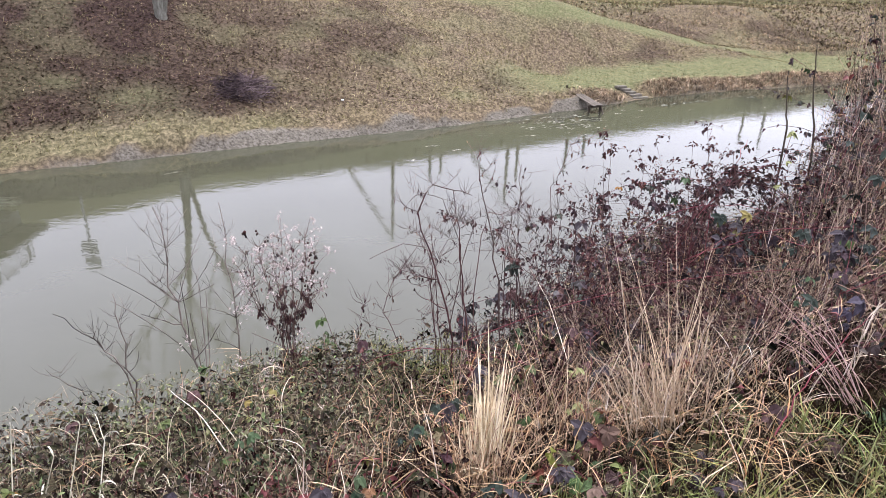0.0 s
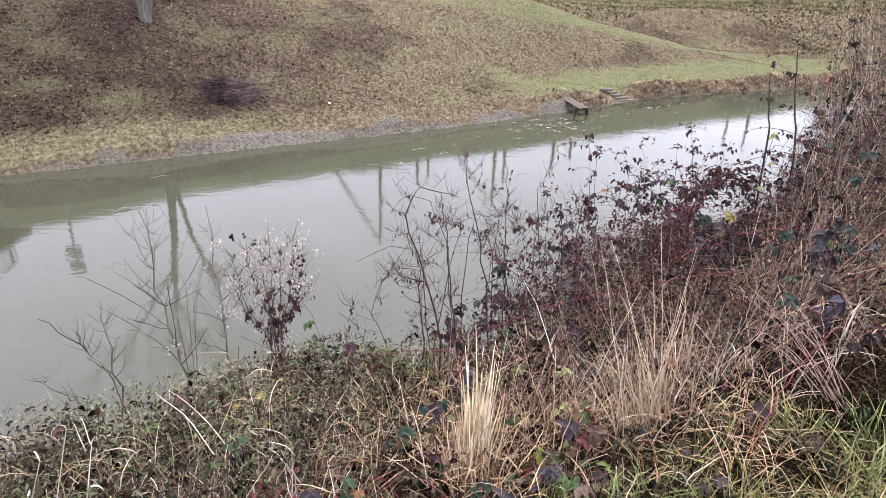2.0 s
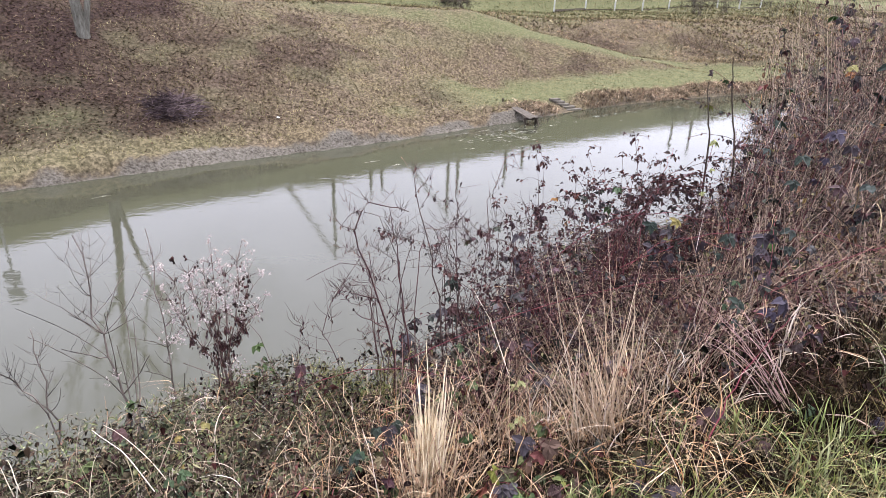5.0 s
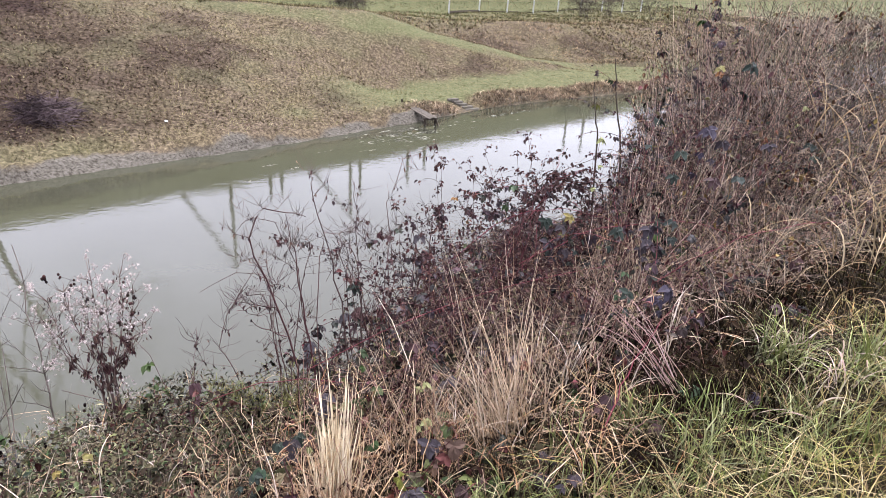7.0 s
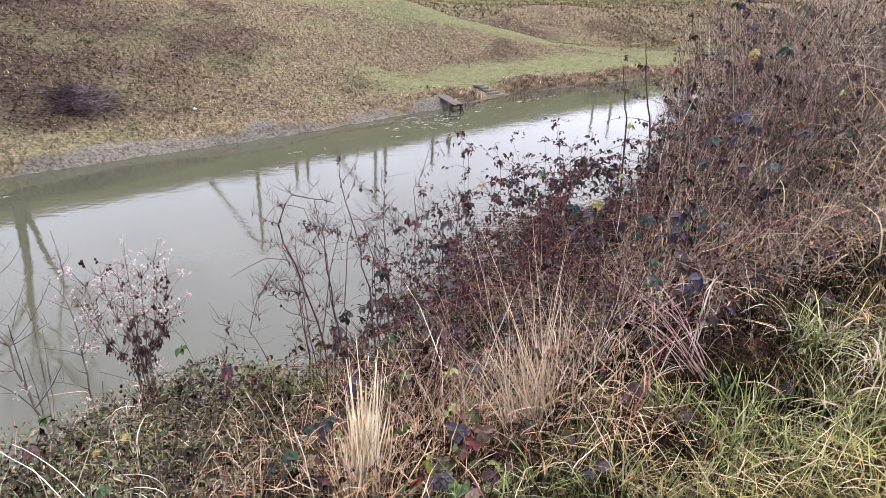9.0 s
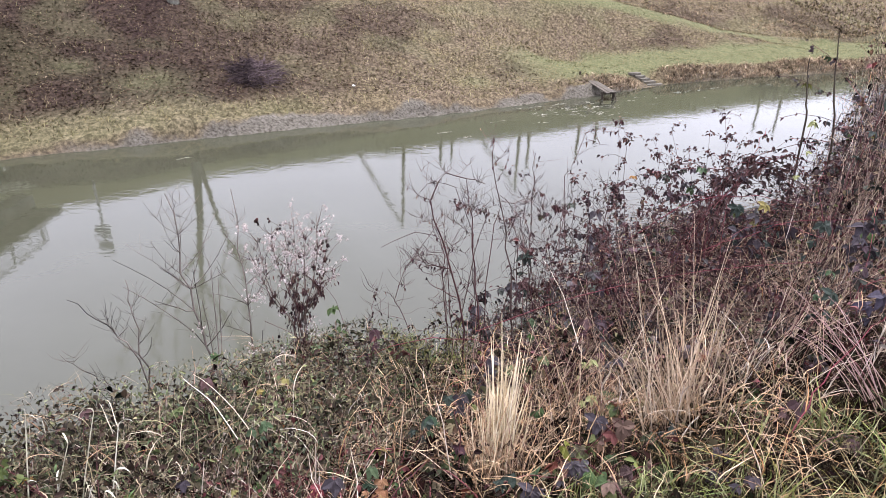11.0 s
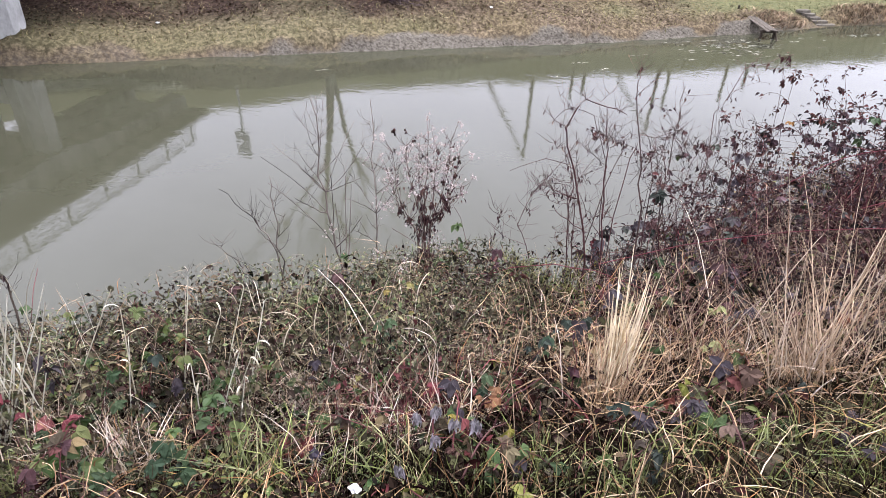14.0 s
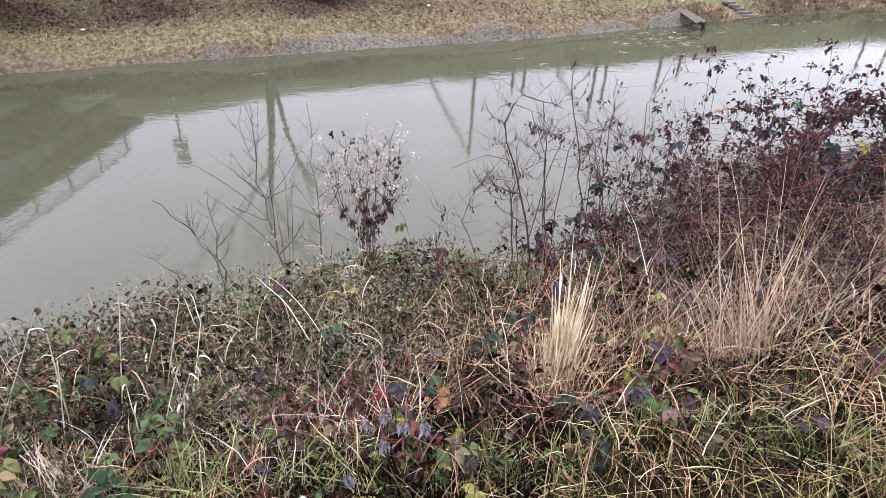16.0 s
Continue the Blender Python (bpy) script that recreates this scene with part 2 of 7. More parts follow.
def far_height(s, n):
    sh = shore_at(s)
    w = 3.0 * smooth(12.5, 18.0, s)
    nc, zc, zb = np.interp(s, S_KEYS, CREST_N), np.interp(s, S_KEYS, CREST_Z), np.interp(s, S_KEYS, BACK_Z)
    lip = 0.30 + 0.09 * np.sin(s * 0.9) - 0.06 * smooth(13, 17, s)
    xs = [sh - 4, sh, sh + 0.35, sh + 1.0, sh + 1.0 + w, nc, nc + 1.6, nc + 7.0, nc * 0 + 39, nc * 0 + 48, nc * 0 + 54, nc * 0 + 68, nc * 0 + 3000]
    zs = [lip * 0 - 1.4, lip * 0 - 0.06, lip, lip + 0.22, lip + 0.22 + 0.05 * w, zc, zc + 0.02, zb, 2.5 + 0.025 * np.clip(s - 38.8, 0, 40), zb * 0 + 11.8 + 0.9 * smooth(10, -3, s), zb * 0 + 11.8 + 0.9 * smooth(10, -3, s), zb * 0 + 3.0, zb * 0 + 3.0]
    z = zs[0] + 0 * n
    for i in range(len(xs) - 1):
        t = np.clip((n - xs[i]) / np.maximum(xs[i + 1] - xs[i], 0.05), 0, 1)
        if i in (4, 5, 6, 8, 10):
            t = 0.55 * t + 0.45 * t * t * (3 - 2 * t)
        z = z + t * (zs[i + 1] - zs[i])
    out = smooth(sh + 0.6, sh + 3, n) * smooth(120, 40, n)
    z = z + 0.16 * lumps(s, n, 2.6, 0.3) * out + 0.07 * (fnoise(s * 1.1, n * 1.1, 5) - 0.5) * out
    edge = smooth(sh - 0.3, sh, n) * smooth(sh + 1.7, sh + 0.6, n)
    z = z + edge * (0.20 * (fnoise(s * 1.9, n * 2.6, 7, 3) - 0.5) + 0.14 * (fnoise(s * 5, n * 6, 8, 2) - 0.5))
    cut = smooth(18.3, 18.7, s) * smooth(20.7, 20.3, s) * smooth(sh + 1.9, sh + 1.2, n) * smooth(sh - 0.5, sh, n)
    z = z * (1 - cut) + cut * (-0.02 + 0.30 * np.clip(n - sh, 0, 2))
    return z


def height(s, n):
    return np.where(n < 11, np.maximum(near_height(s, n), -1.4), far_height(s, n))


def path_mask(s, n):
    nc = np.interp(s, S_KEYS, CREST_N) - 0.75
    return np.exp(-((n - nc) / 0.75) ** 4) * smooth(8, 18, s) * (0.45 + 0.55 * smooth(0.3, 0.6, fnoise(s * 0.8, n * 0.8, 37)))


def cover(s, n):
    """Masks of the ground's cover: mud, green grass, brown litter, far-bank path."""
    sh = shore_at(s)
    d = n - sh
    ragged = 0.9 * (fnoise(s * 0.9, n * 0.9, 11) - 0.5)
    mud = smooth(0.38, 0.24, d + ragged * 1.3) * smooth(-3, -1, d) * (1 - 0.75 * smooth(17.5, 19, s)) * (1 - 0.7 * smooth(1.5, -1.5, s + 5 * ragged))
    ledge = smooth(12.5, 17, s) * smooth(0.7, 1.2, d + ragged) * smooth(4.6, 3.4, d + ragged * 1.6)
    low = 0.42 * smooth(0.25, 0.5, d + ragged) * smooth(2.2, 0.8, d + ragged) * smooth(8.0, 1.0, s + 8 * ragged)
    green = np.clip(ledge + path_mask(s, n) + low + 0.9 * smooth(36.5, 39.5, n) + 0.6 * smooth(28, 33, n) + 0.28 * smooth(0.56, 0.72, fnoise(s * 0.5, n * 0.6, 31)) * smooth(1, 3, d), 0, 1)
    green = np.clip(green + 0.45 * np.exp(-((s + 0.1) / 0.55) ** 2 - ((n - 20.9) / 0.4) ** 2) + 0.5 * np.exp(-((s - 1.6) / 1.2) ** 2 - ((n - 19.8) / 0.7) ** 2) + 0.6 * np.exp(-((s - 12) / 0.7) ** 2 - ((n - 19.0) / 0.5) ** 2), 0, 1)
    litter = np.clip(smooth(13, 1, s + 4 * ragged) * smooth(0.7, 2.2, d) * 0.9 + smooth(0.55, 0.7, fnoise(s * 0.35, n * 0.4, 13)) * 0.5, 0, 1) * smooth(0.5, 1.4, d)
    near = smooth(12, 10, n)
    return mud * (1 - near), green * (1 - near), litter * (1 - near), near


def graded(parts):
    out = [np.arange(a, b, st) for a, b, st in parts]
    return np.concatenate(out)


gs = np.concatenate([[-2500, -900, -400, -180, -90, -50, -32, -22], graded([(-16, -9, 0.5), (-9, 38, 0.15), (38, 60, 0.6)]), [62, 70, 85, 110, 160, 260, 500, 1000, 2500]])
gn = np.concatenate([[-2500, -800, -300, -120, -50, -20, -8, -4, -2, -1], graded([(-0.5, 6.0, 0.2), (6, 16.4, 1.3), (16.4, 18.8, 0.08), (18.8, 32, 0.2), (32, 70, 1.0)]), [71, 85, 110, 160, 260, 500, 1000, 2500]])
GS, GN = np.meshgrid(gs, gn, indexing="ij")
gz = height(GS, GN)
rows, cols = GS.shape
gi, gj = np.meshgrid(np.arange(rows - 1), np.arange(cols - 1), indexing="ij")
gq = gi * cols + gj

ground_mat, nt, p = material("ground", 0.9)
layers = {}
for key in ("mud", "green", "litter", "near"):
    a = nt.nodes.new("ShaderNodeAttribute")
    a.attribute_name = key
    layers[key] = a.outputs["Fac"]
fine = noise_node(nt, 9.0, 6, 0.7)
broad = noise_node(nt, 0.7, 5, 0.6)
speck = noise_node(nt, 38.0, 3, 0.6)
dry = ramp(nt, [(0.30, (0.018, 0.0135, 0.0095)), (0.46, (0.064, 0.048, 0.033)), (0.58, (0.126, 0.097, 0.066)), (0.72, (0.215, 0.170, 0.119))], fine)
dry = mix(nt, ramp(nt, [(0.35, (0, 0, 0)), (0.65, (0.7, 0.7, 0.7))], broad), dry, mix(nt, 1.0, dry, (0.98, 1.02, 0.85), "MULTIPLY"))
lit = ramp(nt, [(0.3, (0.007, 0.0045, 0.004)), (0.5, (0.028, 0.018, 0.015)), (0.72, (0.070, 0.046, 0.036))], fine)
grn = ramp(nt, [(0.3, (0.040, 0.042, 0.020)), (0.5, (0.084, 0.086, 0.042)), (0.72, (0.150, 0.138, 0.078))], fine)
mudc = ramp(nt, [(0.32, (0.0144, 0.0120, 0.0088)), (0.42, (0.056, 0.049, 0.038)), (0.55, (0.105, 0.094, 0.078)), (0.70, (0.150, 0.138, 0.118))], noise_node(nt, 13.0, 7, 0.7, stretch=(0.8, 1.3, 1)))
# Near-bank earth, painted darker than its own colour for shade between plants.
shaded_soil = ramp(nt, [(0.3, (0.0060, 0.0045, 0.0035)), (0.6, (0.0160, 0.0120, 0.0085)), (0.8, (0.0320, 0.0250, 0.0165))], speck)
col = mix(nt, layers["litter"], dry, lit)
col = mix(nt, layers["green"], col, grn)
col = mix(nt, layers["mud"], col, mudc)
col = mix(nt, layers["near"], col, shaded_soil)
nt.links.new(col, p.inputs["Base Color"])
bump(nt, p, mix(nt, 0.5, fine, speck), 0.7, 0.05)
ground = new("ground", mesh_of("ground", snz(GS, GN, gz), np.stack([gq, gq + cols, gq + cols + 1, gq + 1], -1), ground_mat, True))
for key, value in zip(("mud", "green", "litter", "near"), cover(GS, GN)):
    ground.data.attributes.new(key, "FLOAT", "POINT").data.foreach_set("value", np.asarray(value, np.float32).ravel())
tagged(ground, "grassy river banks with a muddy waterline and flat fields", "ground", kind="structure")

# ---- the river ----
water_mat, nt, p = material("river_water", 0.03)
p.inputs["IOR"].default_value = 1.333
p.inputs["Specular IOR Level"].default_value = 0.5
silt = ramp(nt, [(0.3, (0.034, 0.0338, 0.0215)), (0.7, (0.041, 0.0412, 0.028))], noise_node(nt, 0.35, 4, 0.6))
nt.links.new(silt, p.inputs["Base Color"])
wave = nt.nodes.new("ShaderNodeMath")
wave.operation = "MULTIPLY_ADD"
wave.inputs[1].default_value = 0.35
nt.links.new(noise_node(nt, 5.0, 3, 0.5, stretch=(1.0, 1.6, 1.0), distort=0.6), wave.inputs[0])
nt.links.new(noise_node(nt, 0.9, 3, 0.5, distort=0.8), wave.inputs[2])
bump(nt, p, wave.outputs[0], 0.055, 0.05)
ws = np.array([-2500, -600, -150, -40, 0, 40, 150, 600, 2500.0])
wn = np.array([4.0, 8.5, 13.0, 18.9])
WS, WN = np.meshgrid(ws, wn, indexing="ij")
wi, wj = np.meshgrid(np.arange(len(ws) - 1), np.arange(3), indexing="ij")
wq = wi * 4 + wj
water = new("water", mesh_of("water", snz(WS, WN, 0 * WS), np.stack([wq, wq + 4, wq + 5, wq + 1], -1), water_mat))
tagged(water, "murky olive-brown river reflecting an overcast sky", "river", kind="structure")

# ---- materials of built things ----
concrete, nt, p = material("concrete", 0.85)
nt.links.new(ramp(nt, [(0.25, (0.17, 0.17, 0.16)), (0.5, (0.34, 0.34, 0.325)), (0.75, (0.46, 0.46, 0.445))], noise_node(nt, 2.2, 7, 0.7, stretch=(1, 1, 0.5))), p.inputs["Base Color"])
bump(nt, p, noise_node(nt, 30, 4), 0.3, 0.01)
stone, nt, p = material("wet_stone", 0.8)
nt.links.new(ramp(nt, [(0.3, (0.050, 0.044, 0.036)), (0.7, (0.140, 0.126, 0.104))], noise_node(nt, 4.0, 6, 0.7)), p.inputs["Base Color"])
steel, nt, p = material("painted_steel", 0.5)
p.inputs["Metallic"].default_value = 0.3
nt.links.new(ramp(nt, [(0.3, (0.20, 0.21, 0.21)), (0.7, (0.34, 0.35, 0.35))], noise_node(nt, 6, 5)), p.inputs["Base Color"])
wood, nt, p = material("weathered_wood", 0.85)
nt.links.new(ramp(nt, [(0.3, (0.035, 0.029, 0.023)), (0.55, (0.090, 0.078, 0.065)), (0.75, (0.150, 0.135, 0.116))], noise_node(nt, 7, 6, 0.7, stretch=(1, 9, 4))), p.inputs["Base Color"])
bump(nt, p, noise_node(nt, 20, 4, stretch=(1, 8, 4)), 0.4, 0.01)
darkwood, nt, p = material("wet_dark_wood", 0.7)
nt.links.new(ramp(nt, [(0.3, (0.018, 0.014, 0.011)), (0.7, (0.06, 0.048, 0.038))], noise_node(nt, 9, 5)), p.inputs["Base Color"])
bark, nt, p = material("bark", 0.9)
nt.links.new(ramp(nt, [(0.3, (0.045, 0.042, 0.034)), (0.55, (0.12, 0.115, 0.095)), (0.75, (0.19, 0.185, 0.16))], noise_node(nt, 6, 6, 0.7, stretch=(2.5, 2.5, 0.6))), p.inputs["Base Color"])
bump(nt, p, noise_node(nt, 14, 5, stretch=(2.5, 2.5, 0.5)), 0.6, 0.03)
pole_mat, nt, p = material("pole_timber", 0.85)
nt.links.new(ramp(nt, [(0.3, (0.05, 0.045, 0.038)), (0.7, (0.12, 0.108, 0.09))], noise_node(nt, 5, 5, 0.6, stretch=(3, 3, 0.4))), p.inputs["Base Color"])

# ---- the footbridge: a slab on two haunched girders, each on an eight-sided column ----
DECK_R, DECK_L, SOFFIT, DECK_TOP, DECK_Y0, DECK_Y1 = -12.5, -17.0, 3.35, 3.5, -30.0, 18.9
bridge = tagged(new("footbridge"), "concrete footbridge with steel railings on stout columns", "bridge")
part("deck", box_mesh("deck", (DECK_R - DECK_L, DECK_Y1 - DECK_Y0, DECK_TOP - SOFFIT), concrete, 0.02), bridge).location = ((DECK_R + DECK_L) / 2, (DECK_Y0 + DECK_Y1) / 2, (DECK_TOP + SOFFIT) / 2)


def haunched_girder(x):
    """A girder whose underside sinks towards the column."""
    y = np.array([DECK_Y0, 2.0, 5.0, 7.0, 9.0, 10.5, 12.0, 12.6, 13.5, 14.1, 15.2, 16.4, 18.0, DECK_Y1])
    z = np.array([2.9, 2.9, 2.92, 2.92, 2.86, 2.78, 2.66, 2.58, 2.58, 2.70, 2.82, 2.90, 2.92, 2.92])
    bm = bmesh.new()
    rings = [[bm.verts.new((x + dx, yy, zz)) for dx, zz in ((-0.30, zl), (0.30, zl), (0.34, SOFFIT + 0.02), (-0.34, SOFFIT + 0.02))] for yy, zl in zip(y, z)]
    for r0, r1 in zip(rings, rings[1:]):
        for i in range(4):
            bm.faces.new((r0[i], r0[(i + 1) % 4], r1[(i + 1) % 4], r1[i]))
    bm.faces.new(rings[0][::-1]), bm.faces.new(rings[-1])
    bmesh.ops.recalc_face_normals(bm, faces=bm.faces)
    return bm_mesh("girder", bm, concrete)


column = post_mesh("column", 0.47, 0.45, 3.2, concrete, 8, 4)
for poly in column.polygons:
    poly.use_smooth = False
for x in (-13.92, -15.7):
    part("girder", haunched_girder(x + 0.22 if x > -15 else x), bridge)
    part("column", column, bridge).matrix_world = pose(x, 13.1, -0.5, 0, 0, 12)
part("tie_beam", box_mesh("tie_beam", (1.0, 0.5, 0.5), concrete, 0.02), bridge).location = (-14.81, 13.1, 1.05)
rail_post = box_mesh("railing_post", (0.05, 0.05, 0.62), steel, 0.006)
for x in (DECK_R - 0.06, DECK_L + 0.06):
    for i in range(-26, 13):
        part("railing_post", rail_post, bridge).location = (x, 0.3 + 1.45 * i, 3.78)
    for z in (3.64, 3.80, 3.95, 4.08):
        r = 0.026 if z > 4.0 else 0.016
        part("railing_bar", box_mesh("railing_bar", (2 * r, 55.1, 2 * r), steel, 0.004), bridge).location = (x, -9.6, z)

# ---- stone paving on the slope under the bridge ----
paving_mat, nt, p = material("paving_stone", 0.85)
nt.links.new(mix(nt, 1.0, ramp(nt, [(0.3, (0.20, 0.205, 0.17)), (0.7, (0.38, 0.385, 0.33))], noise_node(nt, 5.0, 6, 0.7)), ramp(nt, [(0, (0.7, 0.7, 0.68)), (1, (1.1, 1.1, 1.05))], nt.nodes.new("ShaderNodeObjectInfo").outputs["Random"]), "MULTIPLY"), p.inputs["Base Color"])
bump(nt, p, noise_node(nt, 24, 4), 0.4, 0.02)
paving = tagged(new("stone_paving"), "pale stone paving on the slope beneath the footbridge", "paving")
stones = [box_mesh("stone", (0.40 - 0.01 * i, 0.36, 0.16), paving_mat, 0.03) for i in range(4)]
rng = np.random.default_rng(41)
for i in range(13):
    for j in range(15):
        s, n = -6.6 + 0.39 * i + 0.19 * (j % 2), 19.6 + 0.352 * j
        x, y = s * UX - n * UY, s * UY + n * UX
        if -16.6 < x < -14.25 and 14.9 < y < 20.5:
            b = part("stone", stones[int(rng.integers(0, 4))], paving)
            b.matrix_world = pose(x, y, float(far_height(np.array(s), np.array(n))) + 0.01 + 0.02 * rng.uniform(), 21 + rng.normal(0, 2), rng.normal(0, 2), 30 + rng.normal(0, 4))
scrap_mat, nt, p = material("scrap_paper", 0.8)
nt.links.new(ramp(nt, [(0.3, (0.34, 0.34, 0.33)), (0.7, (0.52, 0.52, 0.51))], noise_node(nt, 30, 3)), p.inputs["Base Color"])
for i, (s, n) in enumerate(((-2.44, 20.77), (-2.85, 20.45), (-3.98, 20.2), (-2.1, 18.65), (-3.65, 21.3), (7.4, 18.9))):
    bm = bmesh.new()
    bmesh.ops.create_icosphere(bm, subdivisions=1, radius=0.06)
    for v in bm.verts:
        v.co = Vector((v.co.x * rng.uniform(0.6, 1.3), v.co.y * rng.uniform(0.6, 1.3), v.co.z * rng.uniform(0.2, 0.6)))
    scrap = new("paper_scrap", bm_mesh("paper_scrap", bm, scrap_mat))
    scrap.location = snp(s, n, float(far_height(np.array(s), np.array(n))) + 0.03)
    tagged(scrap, "small crumpled white paper scrap lying on the slope", "litter", "scraps on the far slope")

# ---- the landing stage and the bank steps ----
stage = tagged(new("landing_stage"), "small weathered plank landing stage on dark posts", "jetty")
stage.matrix_world = pose(5.5, 23.55, 0.34, 2, 0, 17) @ Matrix.Diagonal((0.85, 1.3, 0.9, 1))
for i in range(3):
    b = part("plank", box_mesh("plank", (0.15, 1.30 - 0.1 * (i % 2), 0.035), wood, 0.006), stage)
    b.matrix_local = pose(-0.16 + 0.165 * i, 0.03 * (i - 1), 0.004 * (i % 2), 3.5, 1.5 * (i % 3 - 1), 0.6 * (i % 2))
for y in (-0.5, 0.5):
    part("crossbeam", box_mesh("crossbeam", (0.66, 0.08, 0.09), darkwood, 0.01), stage).location = (0, y, -0.075 + 0.06 * y)
for x, y in ((-0.26, -0.5), (0.26, -0.5), (-0.26, 0.4), (0.26, 0.4)):
    part("post", post_mesh("post", 0.05, 0.045, 1.45, darkwood, 8, 3, 0.01), stage).location = (x, y, -1.5)
part("brace", post_mesh("brace", 0.035, 0.03, 0.6, darkwood, 6, 3, 0.01), stage).matrix_local = pose(0.26, -0.85, -0.62, -32, 0, 0)
part("mooring_post", post_mesh("mooring_post", 0.045, 0.035, 1.3, darkwood, 8, 3, 0.015), stage).location = (-0.42, 0.75, -0.95)
steps = tagged(new("bank_steps"), "worn stone steps cut into the grassy river bank", "steps")
steps.matrix_world = pose(*snp(19.95, 18.2, 0.0), 0, 0, 30)
for i in range(5):
    b = part("step", box_mesh("step", ((0.82, 0.62, 0.50, 0.46, 0.50)[i], 0.24, 0.10), stone, 0.02), steps)
    b.matrix_local = pose(-0.10 * i, 0.05 + 0.18 * i, 0.02 + 0.085 * i, 0, 0, 2.5 * (i % 3 - 1))


# ---- bare trees, poles, fence on the far side ----
def branch_lines(rng, start, way, length, radius, depth, out, spread=0.6, up=0.25, forks=3):
    m = 5
    pts = [np.array(start, float)]
    d = np.array(way, float)
    for i in range(m - 1):
        d = d + rng.normal(0, 0.10, 3) + np.array([0, 0, up * 0.25])
        d /= np.linalg.norm(d)
        pts.append(pts[-1] + d * length / (m - 1))
    rad = np.linspace(radius, radius * 0.55, m)
    out[depth].append((np.array(pts), rad))
    if depth == 0:
        return
    for i in range(forks if depth > 1 else 4):
        k = rng.integers(3 if depth > 3 else 2, m)
        side = rng.normal(0, 1, 3)
        side -= side.dot(d) * d
        side /= np.linalg.norm(side)
        w = d * rng.uniform(0.6, 1.0) + side * spread * rng.uniform(0.6, 1.2) + np.array([0, 0, up])
        branch_lines(rng, pts[k], w / np.linalg.norm(w), length * rng.uniform(0.5, 0.8), rad[k] * rng.uniform(0.45, 0.65), depth - 1, out, spread, up, forks)


def bare_tree(name, base, stems, depth, label, seed, spread=0.55, up=0.25):
    """stems: (way, length, radius) of each trunk."""
    rng = np.random.default_rng(seed)
    tree = tagged(new(name), label, "tree")
    tree.location = base
    out = {i: [] for i in range(depth + 1)}
    for way, length, radius in stems:
        branch_lines(rng, (0, 0, -0.2), np.array(way) / np.linalg.norm(way), length, radius, depth, out, spread, up, 6)
    for lvl, lines in out.items():
        sides = {depth: 10, depth - 1: 6}.get(lvl, 3)
        h = Heap()
        if lvl == depth:
            for pts, rad in lines:
                one = Heap()
                rad = rad.copy()
                rad[0] *= 1.2
                tubes(one, [pts], [rad], sides)
                part("trunk", one.mesh("trunk", bark, True), tree)
            continue
        tubes(h, np.array([l[0] for l in lines]), np.array([l[1] for l in lines]), sides)
        if lvl == depth - 1:
            part("limb_wood", h.mesh("limb_wood", bark, True), tree, kind="stuff")
        else:
            part("brush", h.mesh("brush", bark, True), tree, kind="stuff")
    return tree


def on_far(s, n, dz=0.0):
    return snp(s, n, float(height(np.array(float(s)), np.array(float(n)))) + dz)


bare_tree("bare_tree", on_far(3.1, 24.0), [((-0.02, 0.0, 1), 4.9, 0.17), ((0.22, 0.07, 1), 4.8, 0.10)], 4, "tall bare tree forking low, standing on the far slope", 4, 0.8, 0.22)


def utility_pole(top, lean_side, label):
    """A timber pole with a raking strut, its top at the given place; lean_side: where the strut stands from it."""
    s, n, z = top
    base = on_far(s, n, -0.3)
    h = z - base.z
    pole = tagged(new("utility_pole"), label, "utility pole")
    pole.location = base
    part("pole", post_mesh("pole", 0.17, 0.11, h, pole_mat, 10, 4), pole)
    if lean_side:
        run = Vector((lean_side, 0, 0))
        st = part("strut", post_mesh("strut", 0.15, 0.10, math.hypot(h - 0.2, lean_side), pole_mat, 10, 4), pole)
        st.matrix_local = Matrix.Translation(run) @ (Vector((-lean_side, 0, h - 0.2))).to_track_quat("Z", "Y").to_matrix().to_4x4()
    part("crossarm", box_mesh("crossarm", (0.12, 1.5, 0.1), pole_mat, 0.01), pole).location = (0, 0, h - 0.35)
    for y in (-0.65, 0, 0.65):
        part("insulator", post_mesh("insulator", 0.04, 0.03, 0.2, concrete, 6, 2), pole).location = (0.02, y, h - 0.3)
    return pole


def polar(az, dist):
    x, y = dist * math.sin(radians(az)), dist * math.cos(radians(az))
    return x * UX + y * UY, -x * UY + y * UX


for az, d, z, lean in ((-4.1, 54.5, 19.6, -4.6), (6.6, 60.5, 17.6, -4.4), (7.5, 61.5, 15.4, 0), (-0.6, 56, 13.9, 0), (0.4, 56.5, 13.6, 0), (11.9, 65, 15.0, 0), (13.4, 67, 13.9, 0), (26.0, 87, 15.2, 0), (27.5, 91, 16.4, 0)):
    utility_pole((*polar(az, d), z), lean, "tall timber pole with a raking strut" if lean else "tall plain timber pole behind the bank")
sign = tagged(new("sign_pole"), "thin steel pole carrying two square plates", "sign pole")
sign.location = on_far(*polar(-30.9, 30), -0.2)
part("pole", post_mesh("pole", 0.06, 0.05, 4.6, steel, 8, 2), sign)
for z in (3.6, 4.35):
    part("plate", box_mesh("plate", (0.75, 0.03, 0.5), steel, 0.01), sign).location = (0, -0.07, z)
fence = tagged(new("field_fence"), "row of pale concrete fence posts along the field", "fence")
fence_post = box_mesh("post", (0.10, 0.10, 1.7), concrete, 0.012)
f0, f1 = np.array([38.8, 38.8]), np.array([58.7, 37.1])
